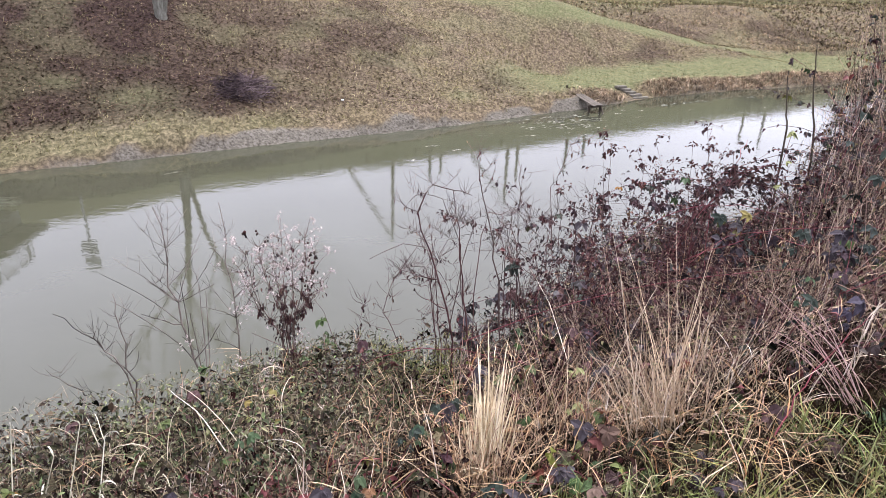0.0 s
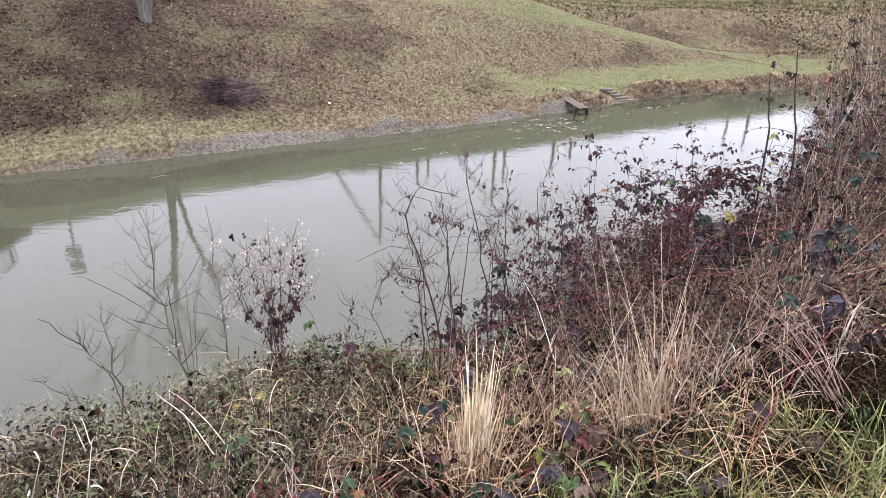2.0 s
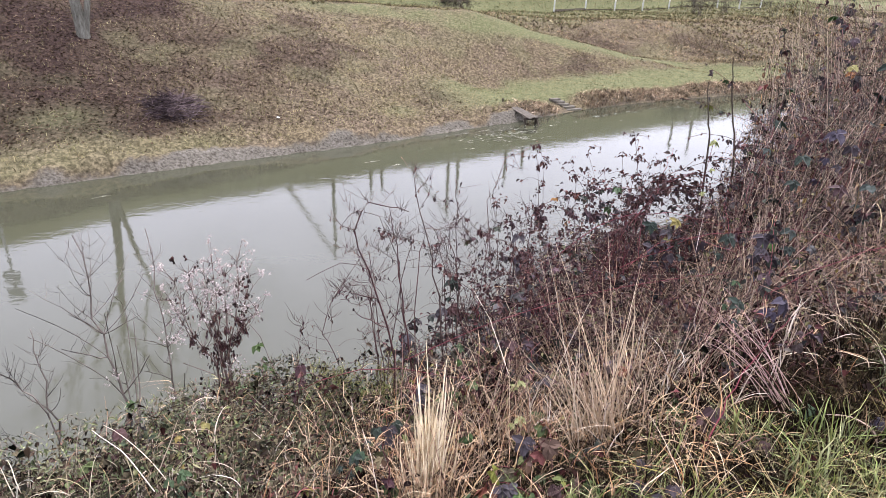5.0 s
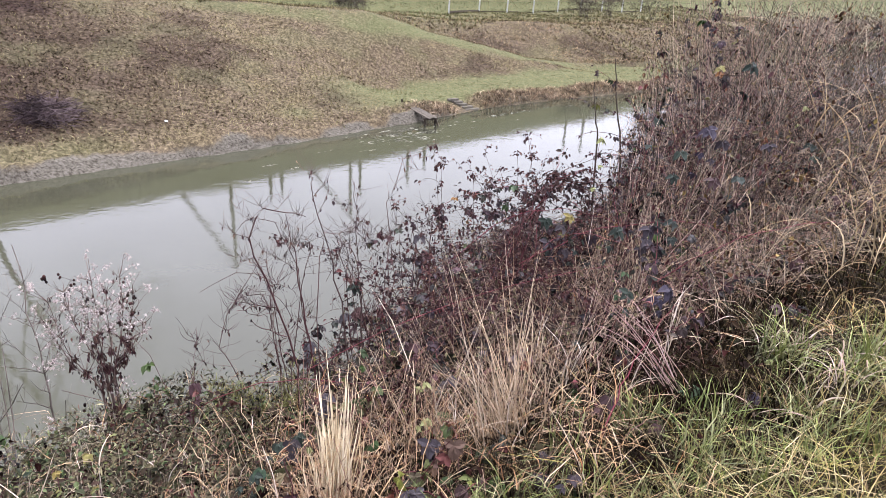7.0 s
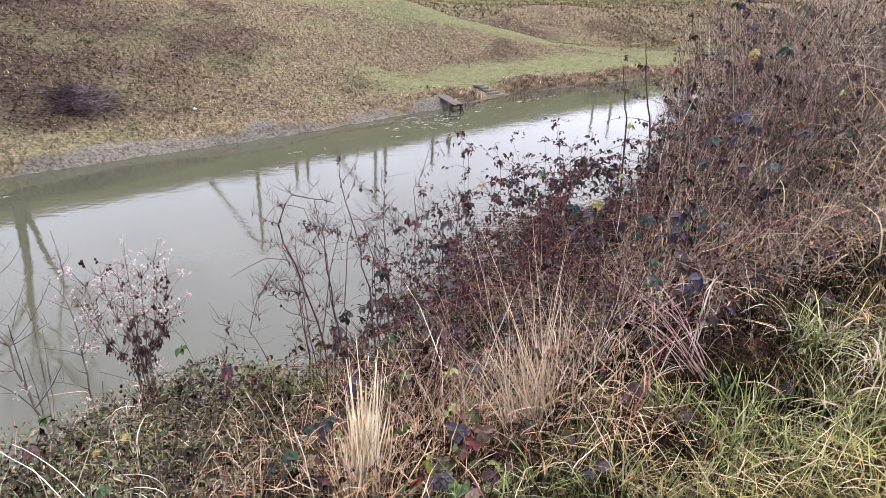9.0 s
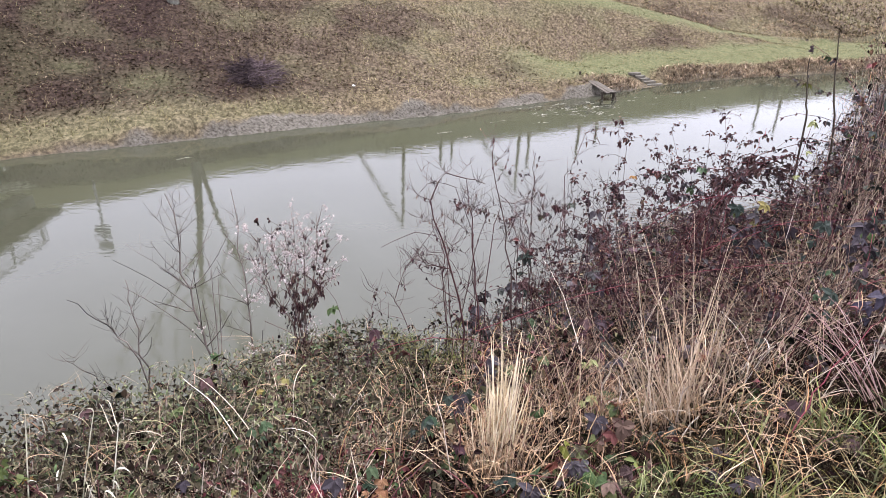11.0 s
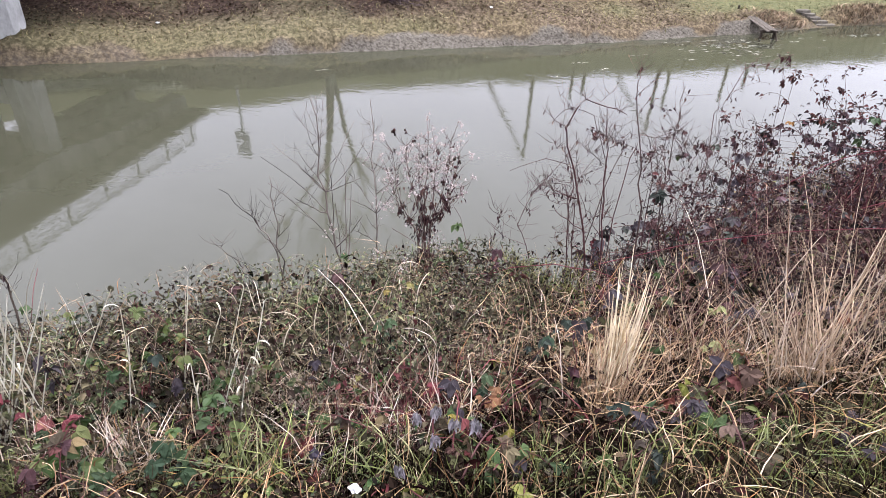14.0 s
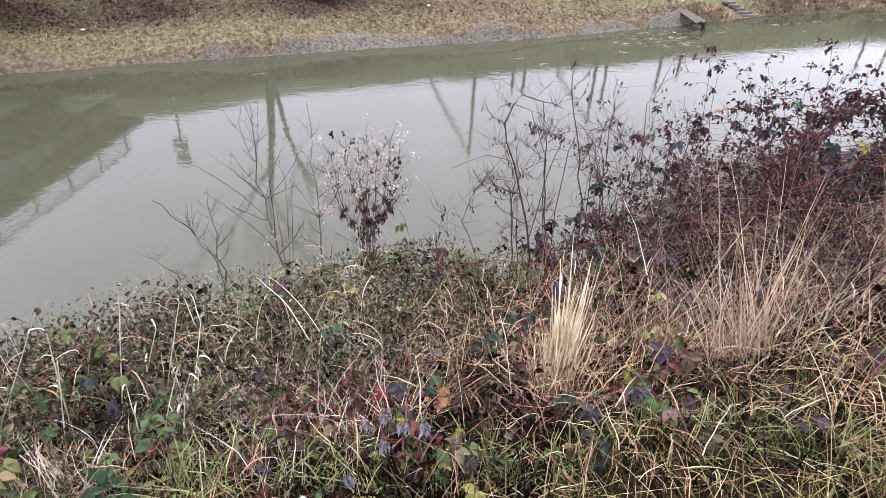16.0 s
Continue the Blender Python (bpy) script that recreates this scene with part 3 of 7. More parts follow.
for i in range(0, 9):
    s, n = f0 + (f1 - f0) * i / 6
    part("post", fence_post, fence).location = on_far(s, n, 0.75)
for i in range(0, 8):
    a, b = (on_far(*(f0 + (f1 - f0) * j / 6), 0.12) for j in (i, i + 1))
    for dz, r, kind in ((0.0, 0.12 if i == 0 else 0.03, "bottom_rail"), (0.75, 0.006, "wire"), (1.35, 0.006, "wire")):
        one = Heap()
        tubes(one, [[a + Vector((0, 0, dz)), b + Vector((0, 0, dz))]], [[r, r]], 4)
        part(kind, one.mesh(kind, darkwood), fence)


# ---- plant materials ----
straw = varied("straw", [(0.2592, 0.2025, 0.1468), (0.3840, 0.3133, 0.2350), (0.1824, 0.1398, 0.1027), (0.4608, 0.3856, 0.3034), (0.2880, 0.1928, 0.1223), (0.4224, 0.3664, 0.3034)], 0.6, amount=0.35, patch=False)
warm_straw = varied("warm_straw", [(0.2966, 0.1825, 0.1144), (0.4176, 0.2817, 0.1840), (0.1979, 0.1200, 0.0745), (0.4835, 0.3548, 0.2486), (0.3297, 0.1774, 0.0896), (0.4395, 0.3337, 0.2486)], 0.6, amount=0.35, patch=False)
stalk_mat = varied("dead_stalk_straw", [(0.4202, 0.3034, 0.2090), (0.2586, 0.1756, 0.1344), (0.5495, 0.4311, 0.2837), (0.1939, 0.0958, 0.0821), (0.3556, 0.2394, 0.1791), (0.6465, 0.5269, 0.3732), (0.2909, 0.1356, 0.1120)], 0.6, amount=0.3, patch=False)
# Near-black entries put the shade of deep gaps into the grass colours.
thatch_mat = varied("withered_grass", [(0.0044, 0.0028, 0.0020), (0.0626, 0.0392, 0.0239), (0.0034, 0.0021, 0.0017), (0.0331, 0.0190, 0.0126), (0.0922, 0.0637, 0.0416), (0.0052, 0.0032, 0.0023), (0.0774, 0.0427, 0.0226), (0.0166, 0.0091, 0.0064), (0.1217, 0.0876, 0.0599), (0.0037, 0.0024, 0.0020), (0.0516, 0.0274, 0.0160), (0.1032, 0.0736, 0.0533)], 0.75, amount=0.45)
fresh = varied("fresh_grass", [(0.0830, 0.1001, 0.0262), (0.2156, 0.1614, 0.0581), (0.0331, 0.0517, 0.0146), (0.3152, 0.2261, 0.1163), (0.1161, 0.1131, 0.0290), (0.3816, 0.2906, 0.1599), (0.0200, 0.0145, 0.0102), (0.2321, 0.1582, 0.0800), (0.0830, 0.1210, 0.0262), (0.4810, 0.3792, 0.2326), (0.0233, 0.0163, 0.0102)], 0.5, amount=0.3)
# Both twig sets are darkened to paint in the tangle's shaded inside.
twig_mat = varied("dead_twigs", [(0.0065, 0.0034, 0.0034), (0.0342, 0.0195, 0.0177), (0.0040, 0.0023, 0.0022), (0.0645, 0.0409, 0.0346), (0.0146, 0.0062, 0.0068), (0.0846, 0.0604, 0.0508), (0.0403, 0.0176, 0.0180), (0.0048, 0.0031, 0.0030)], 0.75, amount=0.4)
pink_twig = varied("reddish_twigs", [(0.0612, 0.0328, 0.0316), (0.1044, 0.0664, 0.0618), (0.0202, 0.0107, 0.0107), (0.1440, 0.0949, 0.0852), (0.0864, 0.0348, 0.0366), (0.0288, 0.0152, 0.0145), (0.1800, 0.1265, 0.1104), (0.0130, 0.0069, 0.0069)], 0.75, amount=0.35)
cane_mat = varied("bramble_canes", [(0.1227, 0.0397, 0.0439), (0.0701, 0.0357, 0.0366), (0.1929, 0.0695, 0.0731), (0.0525, 0.0258, 0.0251), (0.1754, 0.0942, 0.0888), (0.0994, 0.0298, 0.0355)], 0.55, "object", amount=0.35)
thicket_twig = varied("thicket_twigs", [(0.0792, 0.0676, 0.0538), (0.0379, 0.0287, 0.0241), (0.1171, 0.1074, 0.0850), (0.0207, 0.0151, 0.0127), (0.0929, 0.0716, 0.0566), (0.1515, 0.1432, 0.1132), (0.0586, 0.0358, 0.0311)], 0.75, amount=0.35)
thicket_leaf = varied("thicket_leaves", [(0.055, 0.028, 0.020), (0.10, 0.055, 0.038), (0.030, 0.018, 0.015), (0.13, 0.08, 0.05), (0.10, 0.03, 0.026), (0.19, 0.15, 0.05), (0.15, 0.065, 0.04), (0.04, 0.05, 0.03)], 0.7, amount=0.35)
weed_cane = varied("weed_canes", [(0.060, 0.028, 0.028), (0.040, 0.022, 0.021), (0.090, 0.044, 0.042), (0.075, 0.055, 0.048)], 0.7, "object", patch=False)
spray_leaf = varied("spray_leaves", [(0.040, 0.020, 0.022), (0.080, 0.034, 0.032), (0.022, 0.015, 0.017), (0.060, 0.040, 0.042), (0.110, 0.060, 0.050), (0.030, 0.026, 0.026)], 0.7, patch=False)
grey_stem = varied("grey_stems", [(0.0600, 0.0493, 0.0420), (0.1275, 0.1073, 0.0924), (0.0825, 0.0580, 0.0490)], 0.75, amount=0.4)
LEAF_COLOURS = [(0.0428, 0.0460, 0.0397), (0.0395, 0.0286, 0.0340), (0.0703, 0.0547, 0.0602), (0.0309, 0.0371, 0.0278), (0.0758, 0.0429, 0.0476), (0.0586, 0.0508, 0.0570), (0.0444, 0.0569, 0.0397), (0.0907, 0.0805, 0.0821), (0.0946, 0.0461, 0.0508), (0.0447, 0.0338, 0.0400), (0.1049, 0.1010, 0.0978), (0.0236, 0.0182, 0.0213)]
leaf_mat = varied("bramble_leaf", LEAF_COLOURS, 0.6, "object", 40, 0.45, gloss=0.04, patch=False)
mixed_leaf = varied("mixed_leaf", [(0.0510, 0.0837, 0.0328), (0.0910, 0.0546, 0.0437), (0.0291, 0.0473, 0.0218), (0.0728, 0.0364, 0.0437), (0.1092, 0.1274, 0.0473), (0.0364, 0.0218, 0.0218), (0.0619, 0.1019, 0.0400), (0.1547, 0.0473, 0.0510), (0.0819, 0.0837, 0.0582), (0.1638, 0.1201, 0.0619)], 0.6, "object", 40, 0.45, gloss=0.04, patch=False)
mixed_heap = varied("mixed_leaves", [(0.0491, 0.0807, 0.0316), (0.0878, 0.0527, 0.0421), (0.0281, 0.0456, 0.0211), (0.0702, 0.0351, 0.0421), (0.1053, 0.1229, 0.0456), (0.0351, 0.0211, 0.0211), (0.0597, 0.0983, 0.0386), (0.1492, 0.0456, 0.0491), (0.0789, 0.0807, 0.0562), (0.1580, 0.1158, 0.0597)], 0.6, "island", 40, 0.45, gloss=0.04)
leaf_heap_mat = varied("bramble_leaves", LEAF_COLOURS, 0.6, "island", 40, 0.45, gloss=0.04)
# Leaf colours lowered to stand for shade deep in the tangle.
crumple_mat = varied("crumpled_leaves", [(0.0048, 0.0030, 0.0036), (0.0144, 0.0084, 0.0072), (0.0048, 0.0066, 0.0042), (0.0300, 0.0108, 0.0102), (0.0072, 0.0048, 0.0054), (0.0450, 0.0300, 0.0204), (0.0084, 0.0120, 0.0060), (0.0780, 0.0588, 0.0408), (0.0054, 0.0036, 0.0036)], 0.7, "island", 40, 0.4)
green_leaf = varied("green_leaf", [(0.024, 0.046, 0.013), (0.042, 0.066, 0.018), (0.018, 0.036, 0.014), (0.070, 0.082, 0.022), (0.030, 0.052, 0.020)], 0.45, "object", 40, 0.3, gloss=0.14, patch=False)
gold_leaf = varied("golden_leaf", [(0.1680, 0.1575, 0.0315), (0.1260, 0.1365, 0.0315), (0.1890, 0.1050, 0.0158), (0.1575, 0.0630, 0.0210)], 0.55, "object", 40, 0.3, gloss=0.14, patch=False)
red_leaf = varied("red_leaf", [(0.0869, 0.0151, 0.0188), (0.0635, 0.0163, 0.0143), (0.1034, 0.0335, 0.0127)], 0.5, "object", 40, 0.3, gloss=0.14, patch=False)
fluff_mat = varied("seed_fluff", [(0.4455, 0.3811, 0.3549), (0.3144, 0.2604, 0.2427), (0.5765, 0.5081, 0.4670)], 0.9, amount=0.25, patch=False)
head_mat = varied("dark_seed_heads", [(0.0144, 0.0096, 0.0096), (0.0400, 0.0176, 0.0176), (0.0280, 0.0192, 0.0160), (0.0600, 0.0240, 0.0240)], 0.6, amount=0.4)
litter_mat = varied("fallen_leaves", [(0.0784, 0.0554, 0.0363), (0.0369, 0.0239, 0.0172), (0.1107, 0.0830, 0.0544), (0.0508, 0.0332, 0.0236), (0.1569, 0.1245, 0.0862), (0.0203, 0.0129, 0.0100), (0.0877, 0.0535, 0.0363)], 0.8, amount=0.3)
sward_mat = varied("far_grass", [(0.1480, 0.1234, 0.0631), (0.0751, 0.0606, 0.0327), (0.2305, 0.1920, 0.1054), (0.1180, 0.1120, 0.0463), (0.3110, 0.2698, 0.1559)], 0.75, amount=0.3)
green_sward = varied("far_green_grass", [(0.0924, 0.1039, 0.0416), (0.1294, 0.1272, 0.0578), (0.2021, 0.1675, 0.0982), (0.0647, 0.0763, 0.0300)], 0.7, amount=0.3)

# the tangle's top, as the height where the bank is 3.5 m out, along the river
TOP_S = [-6, -1.5, -0.7, 0.5, 1.5, 2.2, 2.7, 3.2, 3.5, 3.9, 4.5, 4.9, 5.35, 5.9, 6.2, 6.45, 6.7, 7.2, 8.5, 20]
TOP_Z = [2.45, 2.55, 2.72, 2.70, 2.64, 2.50, 2.58, 2.80, 3.18, 3.05, 2.96, 2.88, 2.82, 2.80, 3.05, 4.0, 4.8, 5.25, 5.5, 5.6]


def growth(s, n):
    """How high the tangle stands over the near bank: hummocks with hollows between."""
    n = np.maximum(n, 0.3)
    ratio = 3.5 * s / n
    top = 5 - (5 - np.interp(ratio, TOP_S, TOP_Z)) * n / 3.5
    fill = np.where(ratio > 6.2, smooth(0.5, 2.4, n), smooth(0.6, 3.3, n) * np.where(ratio < 2.4, smooth(4.9, 3.9, n), 1))
    full = (top - near_height(s, n)) * fill
    hollow = smooth(0.62, 0.34, fnoise(s * 1.7, n * 1.7, 91)) * np.clip(full * 0.6, 0, 0.34)
    return np.clip(full * 1.06 - hollow, 0.05, None)


def spots(rng, k, s0, s1, n0, n1, keep=None):
    s, n = rng.uniform(s0, s1, k), rng.uniform(n0, n1, k)
    if keep is not None:
        ok = rng.uniform(0, 1, k) < keep(s, n)
        s, n = s[ok], n[ok]
    return s, n


def seen(s, n):
    """Nearer ground gets more pieces; ground beyond the sides of the view none."""
    x, y = s * UX - n * UY, s * UY + n * UX
    az = np.degrees(np.arctan2(x, y))
    d = np.hypot(x, y)
    return np.clip((2.6 / np.maximum(d, 1.0)) ** 1.2, 0.06, 1) * (az > -58) * (az < 62) * (d > 0.75)


def shady(s, n):
    """Thins the straw and grass in the hollow before the thicket."""
    return 1 - 0.85 * smooth(2.2, 2.5, s) * smooth(4.0, 3.5, s) * smooth(0.58, 0.72, n) * smooth(1.7, 1.4, n)


def arcs(rng, base, length, rise0, rise1, m=8, az=None, wander=0.12):
    """Arching shoots (k, m, 3): the slope goes from rise0 to rise1 radians."""
    k = len(base)
    az = rng.uniform(0, 2 * np.pi, k) if az is None else az
    az = az[:, None] + np.cumsum(rng.normal(0, wander, (k, m - 1)), 1)
    t = np.linspace(0, 1, m - 1)[None]
    el = np.asarray(rise0)[:, None] * (1 - t) + np.asarray(rise1)[:, None] * t + rng.normal(0, wander, (k, m - 1))
    step = (np.asarray(length) / (m - 1))[:, None]
    d = np.stack([np.cos(el) * np.cos(az), np.cos(el) * np.sin(az), np.sin(el)], -1) * step[..., None]
    return np.concatenate([base[:, None], base[:, None] + np.cumsum(d, 1)], 1)


def on_near(s, n, dz=0.0):
    s, n = np.asarray(s, float), np.asarray(n, float)
    return snz(s, n, near_height(s, n) + dz)


def settle(pts, rng, low=0.7, high=1.1, free=None, keep=0.5):
    """Lowers each shoot that overtops the tangle; drops those that would lie flat."""
    s, n = pts[..., 0] * UX + pts[..., 1] * UY, -pts[..., 0] * UY + pts[..., 1] * UX
    floor = near_height(s, n)
    over = pts[..., 2] - floor
    q = np.maximum((over / growth(s, n)).max(1), 1e-3)
    r = rng.uniform(low, high, len(pts))
    if free is not None:
        r = np.where((3.5 * s / np.maximum(n, 0.3)).min(1) + rng.normal(0, 0.35, len(pts)) > 6.9, rng.uniform(*free, len(pts)), r)
    scale = np.minimum(1, r / q)
    out = pts.copy()
    out[..., 2] = floor + over * scale[:, None]
    return out[scale > keep]


def ribbons(heap, pts, w, rng):
    """Long leaf blades along the lines pts (k, m, 3), widest a third of the way up."""
    k, m = pts.shape[:2]
    az = rng.uniform(0, 6.3, k)
    side = np.stack([np.cos(az), np.sin(az), rng.normal(0, 0.25, k)], -1)
    t = np.linspace(0, 1, m)
    ww = (np.asarray(w)[:, None] * (np.minimum(t * 5 + 0.35, 1) * (1.03 - t) ** 0.55)[None])[..., None] * 0.5
    v = np.stack([pts - side[:, None] * ww, pts + side[:, None] * ww], 2)
    i, j = np.meshgrid(np.arange(k), np.arange(m - 1), indexing="ij")
    q = (i * m + j) * 2
    heap.add(v, np.stack([q, q + 1, q + 3, q + 2], -1))


def leafy(heap, lines, count, rng, size, low=2, jitter=0.015):
    k, m = len(lines), lines.shape[1]
    pos = lines[rng.integers(0, k, count), rng.integers(low, m, count)] + rng.normal(0, jitter, (count, 3))
    scatter(heap, lv, lq, pos, turn(rng.uniform(0, 6.3, count), rng.uniform(-1.5, 0.5, count), rng.uniform(-1.2, 1.2, count)), rng.uniform(*size, count))


# ---- the near bank: withered grass, twigs, leaves ----
rng = np.random.default_rng(11)
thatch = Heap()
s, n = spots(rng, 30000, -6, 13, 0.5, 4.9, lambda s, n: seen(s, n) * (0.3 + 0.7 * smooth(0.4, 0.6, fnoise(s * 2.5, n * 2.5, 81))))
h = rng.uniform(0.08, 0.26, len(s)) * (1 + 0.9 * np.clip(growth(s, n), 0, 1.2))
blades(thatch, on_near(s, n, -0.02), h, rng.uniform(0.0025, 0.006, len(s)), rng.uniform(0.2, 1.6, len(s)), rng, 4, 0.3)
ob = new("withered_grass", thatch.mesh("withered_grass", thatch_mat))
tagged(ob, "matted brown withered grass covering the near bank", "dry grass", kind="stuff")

# Near-black stems added so the gaps under the grass look deeply shaded.
gap_stems = Heap()
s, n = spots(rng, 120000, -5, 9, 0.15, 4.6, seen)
blades(gap_stems, on_near(s, n, -0.02), rng.uniform(0.07, 0.20, len(s)) * smooth(0.0, 0.7, n), rng.uniform(0.004, 0.010, len(s)), rng.uniform(0.1, 1.0, len(s)), rng, 3)
tagged(new("rotting_undergrowth", gap_stems.mesh("rotting_undergrowth", varied("rotting_undergrowth", [(0.008, 0.006, 0.005), (0.016, 0.011, 0.008), (0.006, 0.005, 0.004), (0.026, 0.018, 0.012), (0.010, 0.009, 0.005)], 0.9, gloss=0.0))), "near-black dead stems whose colour stands for shade under the grass", "undergrowth", kind="stuff")
s, n = spots(rng, 80000, -4, 7, -0.6, 1.6, seen)
h = rng.uniform(0.03, 0.11, len(s))
turf = Heap()
s2, n2 = rng.uniform(-7, 8, 26000), rng.uniform(-6, -0.4, 26000)
blades(turf, on_near(s2, n2, -0.01), rng.uniform(0.03, 0.10, 26000), rng.uniform(0.008, 0.02, 26000), rng.uniform(0.4, 2.2, 26000), rng, 3)
blades(turf, on_near(s, n, -0.01), h, rng.uniform(0.003, 0.007, len(s)), rng.uniform(0.4, 2.2, len(s)), rng, 3)
# Turf colours halved, so shade between the blades is in the colour.
tagged(new("turf", turf.mesh("turf", varied("turf", [(0.006, 0.005, 0.003), (0.02, 0.017, 0.007), (0.06, 0.044, 0.024), (0.008, 0.008, 0.004), (0.13, 0.095, 0.05), (0.012, 0.009, 0.006), (0.03, 0.036, 0.010)], 0.75))), "short matted turf with dead blades", "grass", kind="stuff")
lawn = Heap()
s, n = spots(rng, 40000, -5, 8, -0.6, 1.4, lambda s, n: seen(s, n) * smooth(0.42, 0.62, fnoise(s * 4, n * 4, 44)) * smooth(0.95, 0.55, n + 0.03 * (s - 1) + 0.6 * (fnoise(s * 1.4, n * 1.4, 41) - 0.5)) * (0.3 + 0.7 * smooth(-0.5, 1.6, s)) * shady(s, n))
blades(lawn, on_near(s, n, -0.02), rng.uniform(0.12, 0.30, len(s)), rng.uniform(0.002, 0.0055, len(s)), rng.uniform(0.3, 2.0, len(s)), rng, 5, 0.25)
s, n = spots(rng, 2600, 1.0, 3.4, 3.5, 4.9)
blades(lawn, on_near(s, n, 0.1), rng.uniform(0.15, 0.4, len(s)), rng.uniform(0.004, 0.008, len(s)), rng.uniform(0.2, 1.0, len(s)), rng, 4)
ob = new("fresh_grass", lawn.mesh("fresh_grass", fresh))
tagged(ob, "yellow-green grass beside the brambles", "grass", kind="stuff")

lv, lq = leaflet(1.0, 0.6, 0.6, 0.35)
tangle = Heap()
s, n = spots(rng, 9500, -5, 13, 0.9, 4.6, lambda s, n: np.clip(seen(s, n) * 1.3, 0.14, 1) * smooth(0.7, 1.4, n) * np.clip(0.35 + growth(s, n) * 0.55, 0, 1))
g = growth(s, n)
arc = arcs(rng, on_near(s, n), g * rng.uniform(0.7, 1.7, len(s)) + 0.1, rng.uniform(0.7, 1.5, len(s)), rng.uniform(-1.0, 0.9, len(s)), 7, wander=0.2)
arc = settle(arc, rng, 0.45, 0.98, None, 0.62)
in_mound = smooth(2.6, 3.4, 3.5 * (arc[:, 3, 0] * UX + arc[:, 3, 1] * UY) / np.maximum(-arc[:, 3, 0] * UY + arc[:, 3, 1] * UX, 0.3))
arc = arc[rng.uniform(0, 1, len(arc)) > 0.35 * in_mound]
tubes(tangle, arc, np.linspace(1, 0.4, 7)[None] * rng.uniform(0.0016, 0.0040, (len(arc), 1)))
pick = rng.integers(0, len(arc), 4500)
row = rng.integers(2, 6, 4500)
side = arcs(rng, arc[pick, row], rng.uniform(0.08, 0.30, 4500), rng.uniform(-0.3, 1.2, 4500), rng.uniform(-0.8, 1.0, 4500), 4, wander=0.25)
tubes(tangle, side, np.linspace(1, 0.4, 4)[None] * rng.uniform(0.0011, 0.0022, (4500, 1)))
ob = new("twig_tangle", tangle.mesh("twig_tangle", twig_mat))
tagged(ob, "dense tangle of thin purple-brown dead twigs", "twigs", kind="stuff")
tangle = Heap()
s, n = spots(rng, 11000, 4.5, 17, 1.1, 4.7, lambda s, n: (s / n > 1.75) * np.clip(7 / s, 0.3, 1))
thick = settle(arcs(rng, on_near(s, n), growth(s, n) * rng.uniform(0.5, 1.5, len(s)) + 0.2, rng.uniform(0.2, 1.5, len(s)), rng.uniform(-1.1, 0.9, len(s)), 7, wander=0.36), rng, 0.5, 0.98, (0.6, 1.25))
tubes(tangle, thick, np.linspace(1, 0.4, 7)[None] * rng.uniform(0.0022, 0.0062, (len(thick), 1)))
pick, row = rng.integers(0, len(thick), 9000), rng.integers(2, 6, 9000)
tubes(tangle, arcs(rng, thick[pick, row], rng.uniform(0.15, 0.6, 9000), rng.uniform(-0.6, 1.2, 9000), rng.uniform(-0.9, 1.0, 9000), 4, wander=0.3), np.linspace(1, 0.4, 4)[None] * rng.uniform(0.0014, 0.0026, (9000, 1)))
ob = new("thicket_twigs", tangle.mesh("thicket_twigs", thicket_twig))
tagged(ob, "dense grey-brown bare twigs of a bank thicket", "twigs", kind="stuff")
thick_leaves = Heap()
leafy(thick_leaves, thick[rng.integers(0, len(thick), 900)], 13000, rng, (0.02, 0.06), 2, 0.03)
tagged(new("thicket_leaves", thick_leaves.mesh("thicket_leaves", thicket_leaf)), "dry brown and reddish leaves clinging in the thicket", "dead leaves", kind="stuff")

fill = Heap()
s, n = spots(rng, 4200, 2.3, 7.2, 1.6, 4.25, lambda s, n: smooth(2.2, 3.4, 3.5 * s / n))
mound = settle(arcs(rng, on_near(s, n), growth(s, n) * rng.uniform(0.5, 1.4, len(s)) + 0.1, rng.uniform(0.9, 1.55, len(s)), rng.uniform(-0.9, 1.2, len(s)), 7, wander=0.26), rng, 0.45, 0.97, None, 0.66)
tubes(fill, mound, np.linspace(1, 0.4, 7)[None] * rng.uniform(0.0018, 0.0042, (len(mound), 1)))
tagged(new("bramble_undergrowth", fill.mesh("bramble_undergrowth", pink_twig)), "reddish tangled stems beneath the bramble mound", "twigs", kind="stuff")
dry_stems = Heap()
s, n = spots(rng, 15000, 2.0, 10.5, 1.0, 3.4, lambda s, n: smooth(1.9, 3.0, 3.5 * s / n) * (0.25 + 0.75 * smooth(0.36, 0.58, fnoise(s * 1.8, n * 1.8, 73))) * shady(s, n))
up = settle(arcs(rng, on_near(s, n), growth(s, n) * rng.uniform(0.6, 1.4, len(s)) + 0.15, rng.uniform(0.3, 1.5, len(s)), rng.uniform(-0.9, 1.4, len(s)), 7, wander=0.16), rng, 0.6, 1.12, (0.5, 1.2), 0.6)
tubes(dry_stems, up, np.linspace(1, 0.5, 7)[None] * rng.uniform(0.0011, 0.0026, (len(up), 1)))
tagged(new("tan_stems", dry_stems.mesh("tan_stems", varied("tan_stems", [(0.2990, 0.2145, 0.1715), (0.1560, 0.1040, 0.0889), (0.4680, 0.3770, 0.2984), (0.3510, 0.2145, 0.1588), (0.0975, 0.0650, 0.0571), (0.5460, 0.4420, 0.3175), (0.2470, 0.1430, 0.1270)], 0.7, patch=False))), "tan dry stems mixed through the brambles", "dead stalks", kind="stuff")
moss = Heap()
leafy(moss, up, 15000, rng, (0.012, 0.030), 3, 0.02)
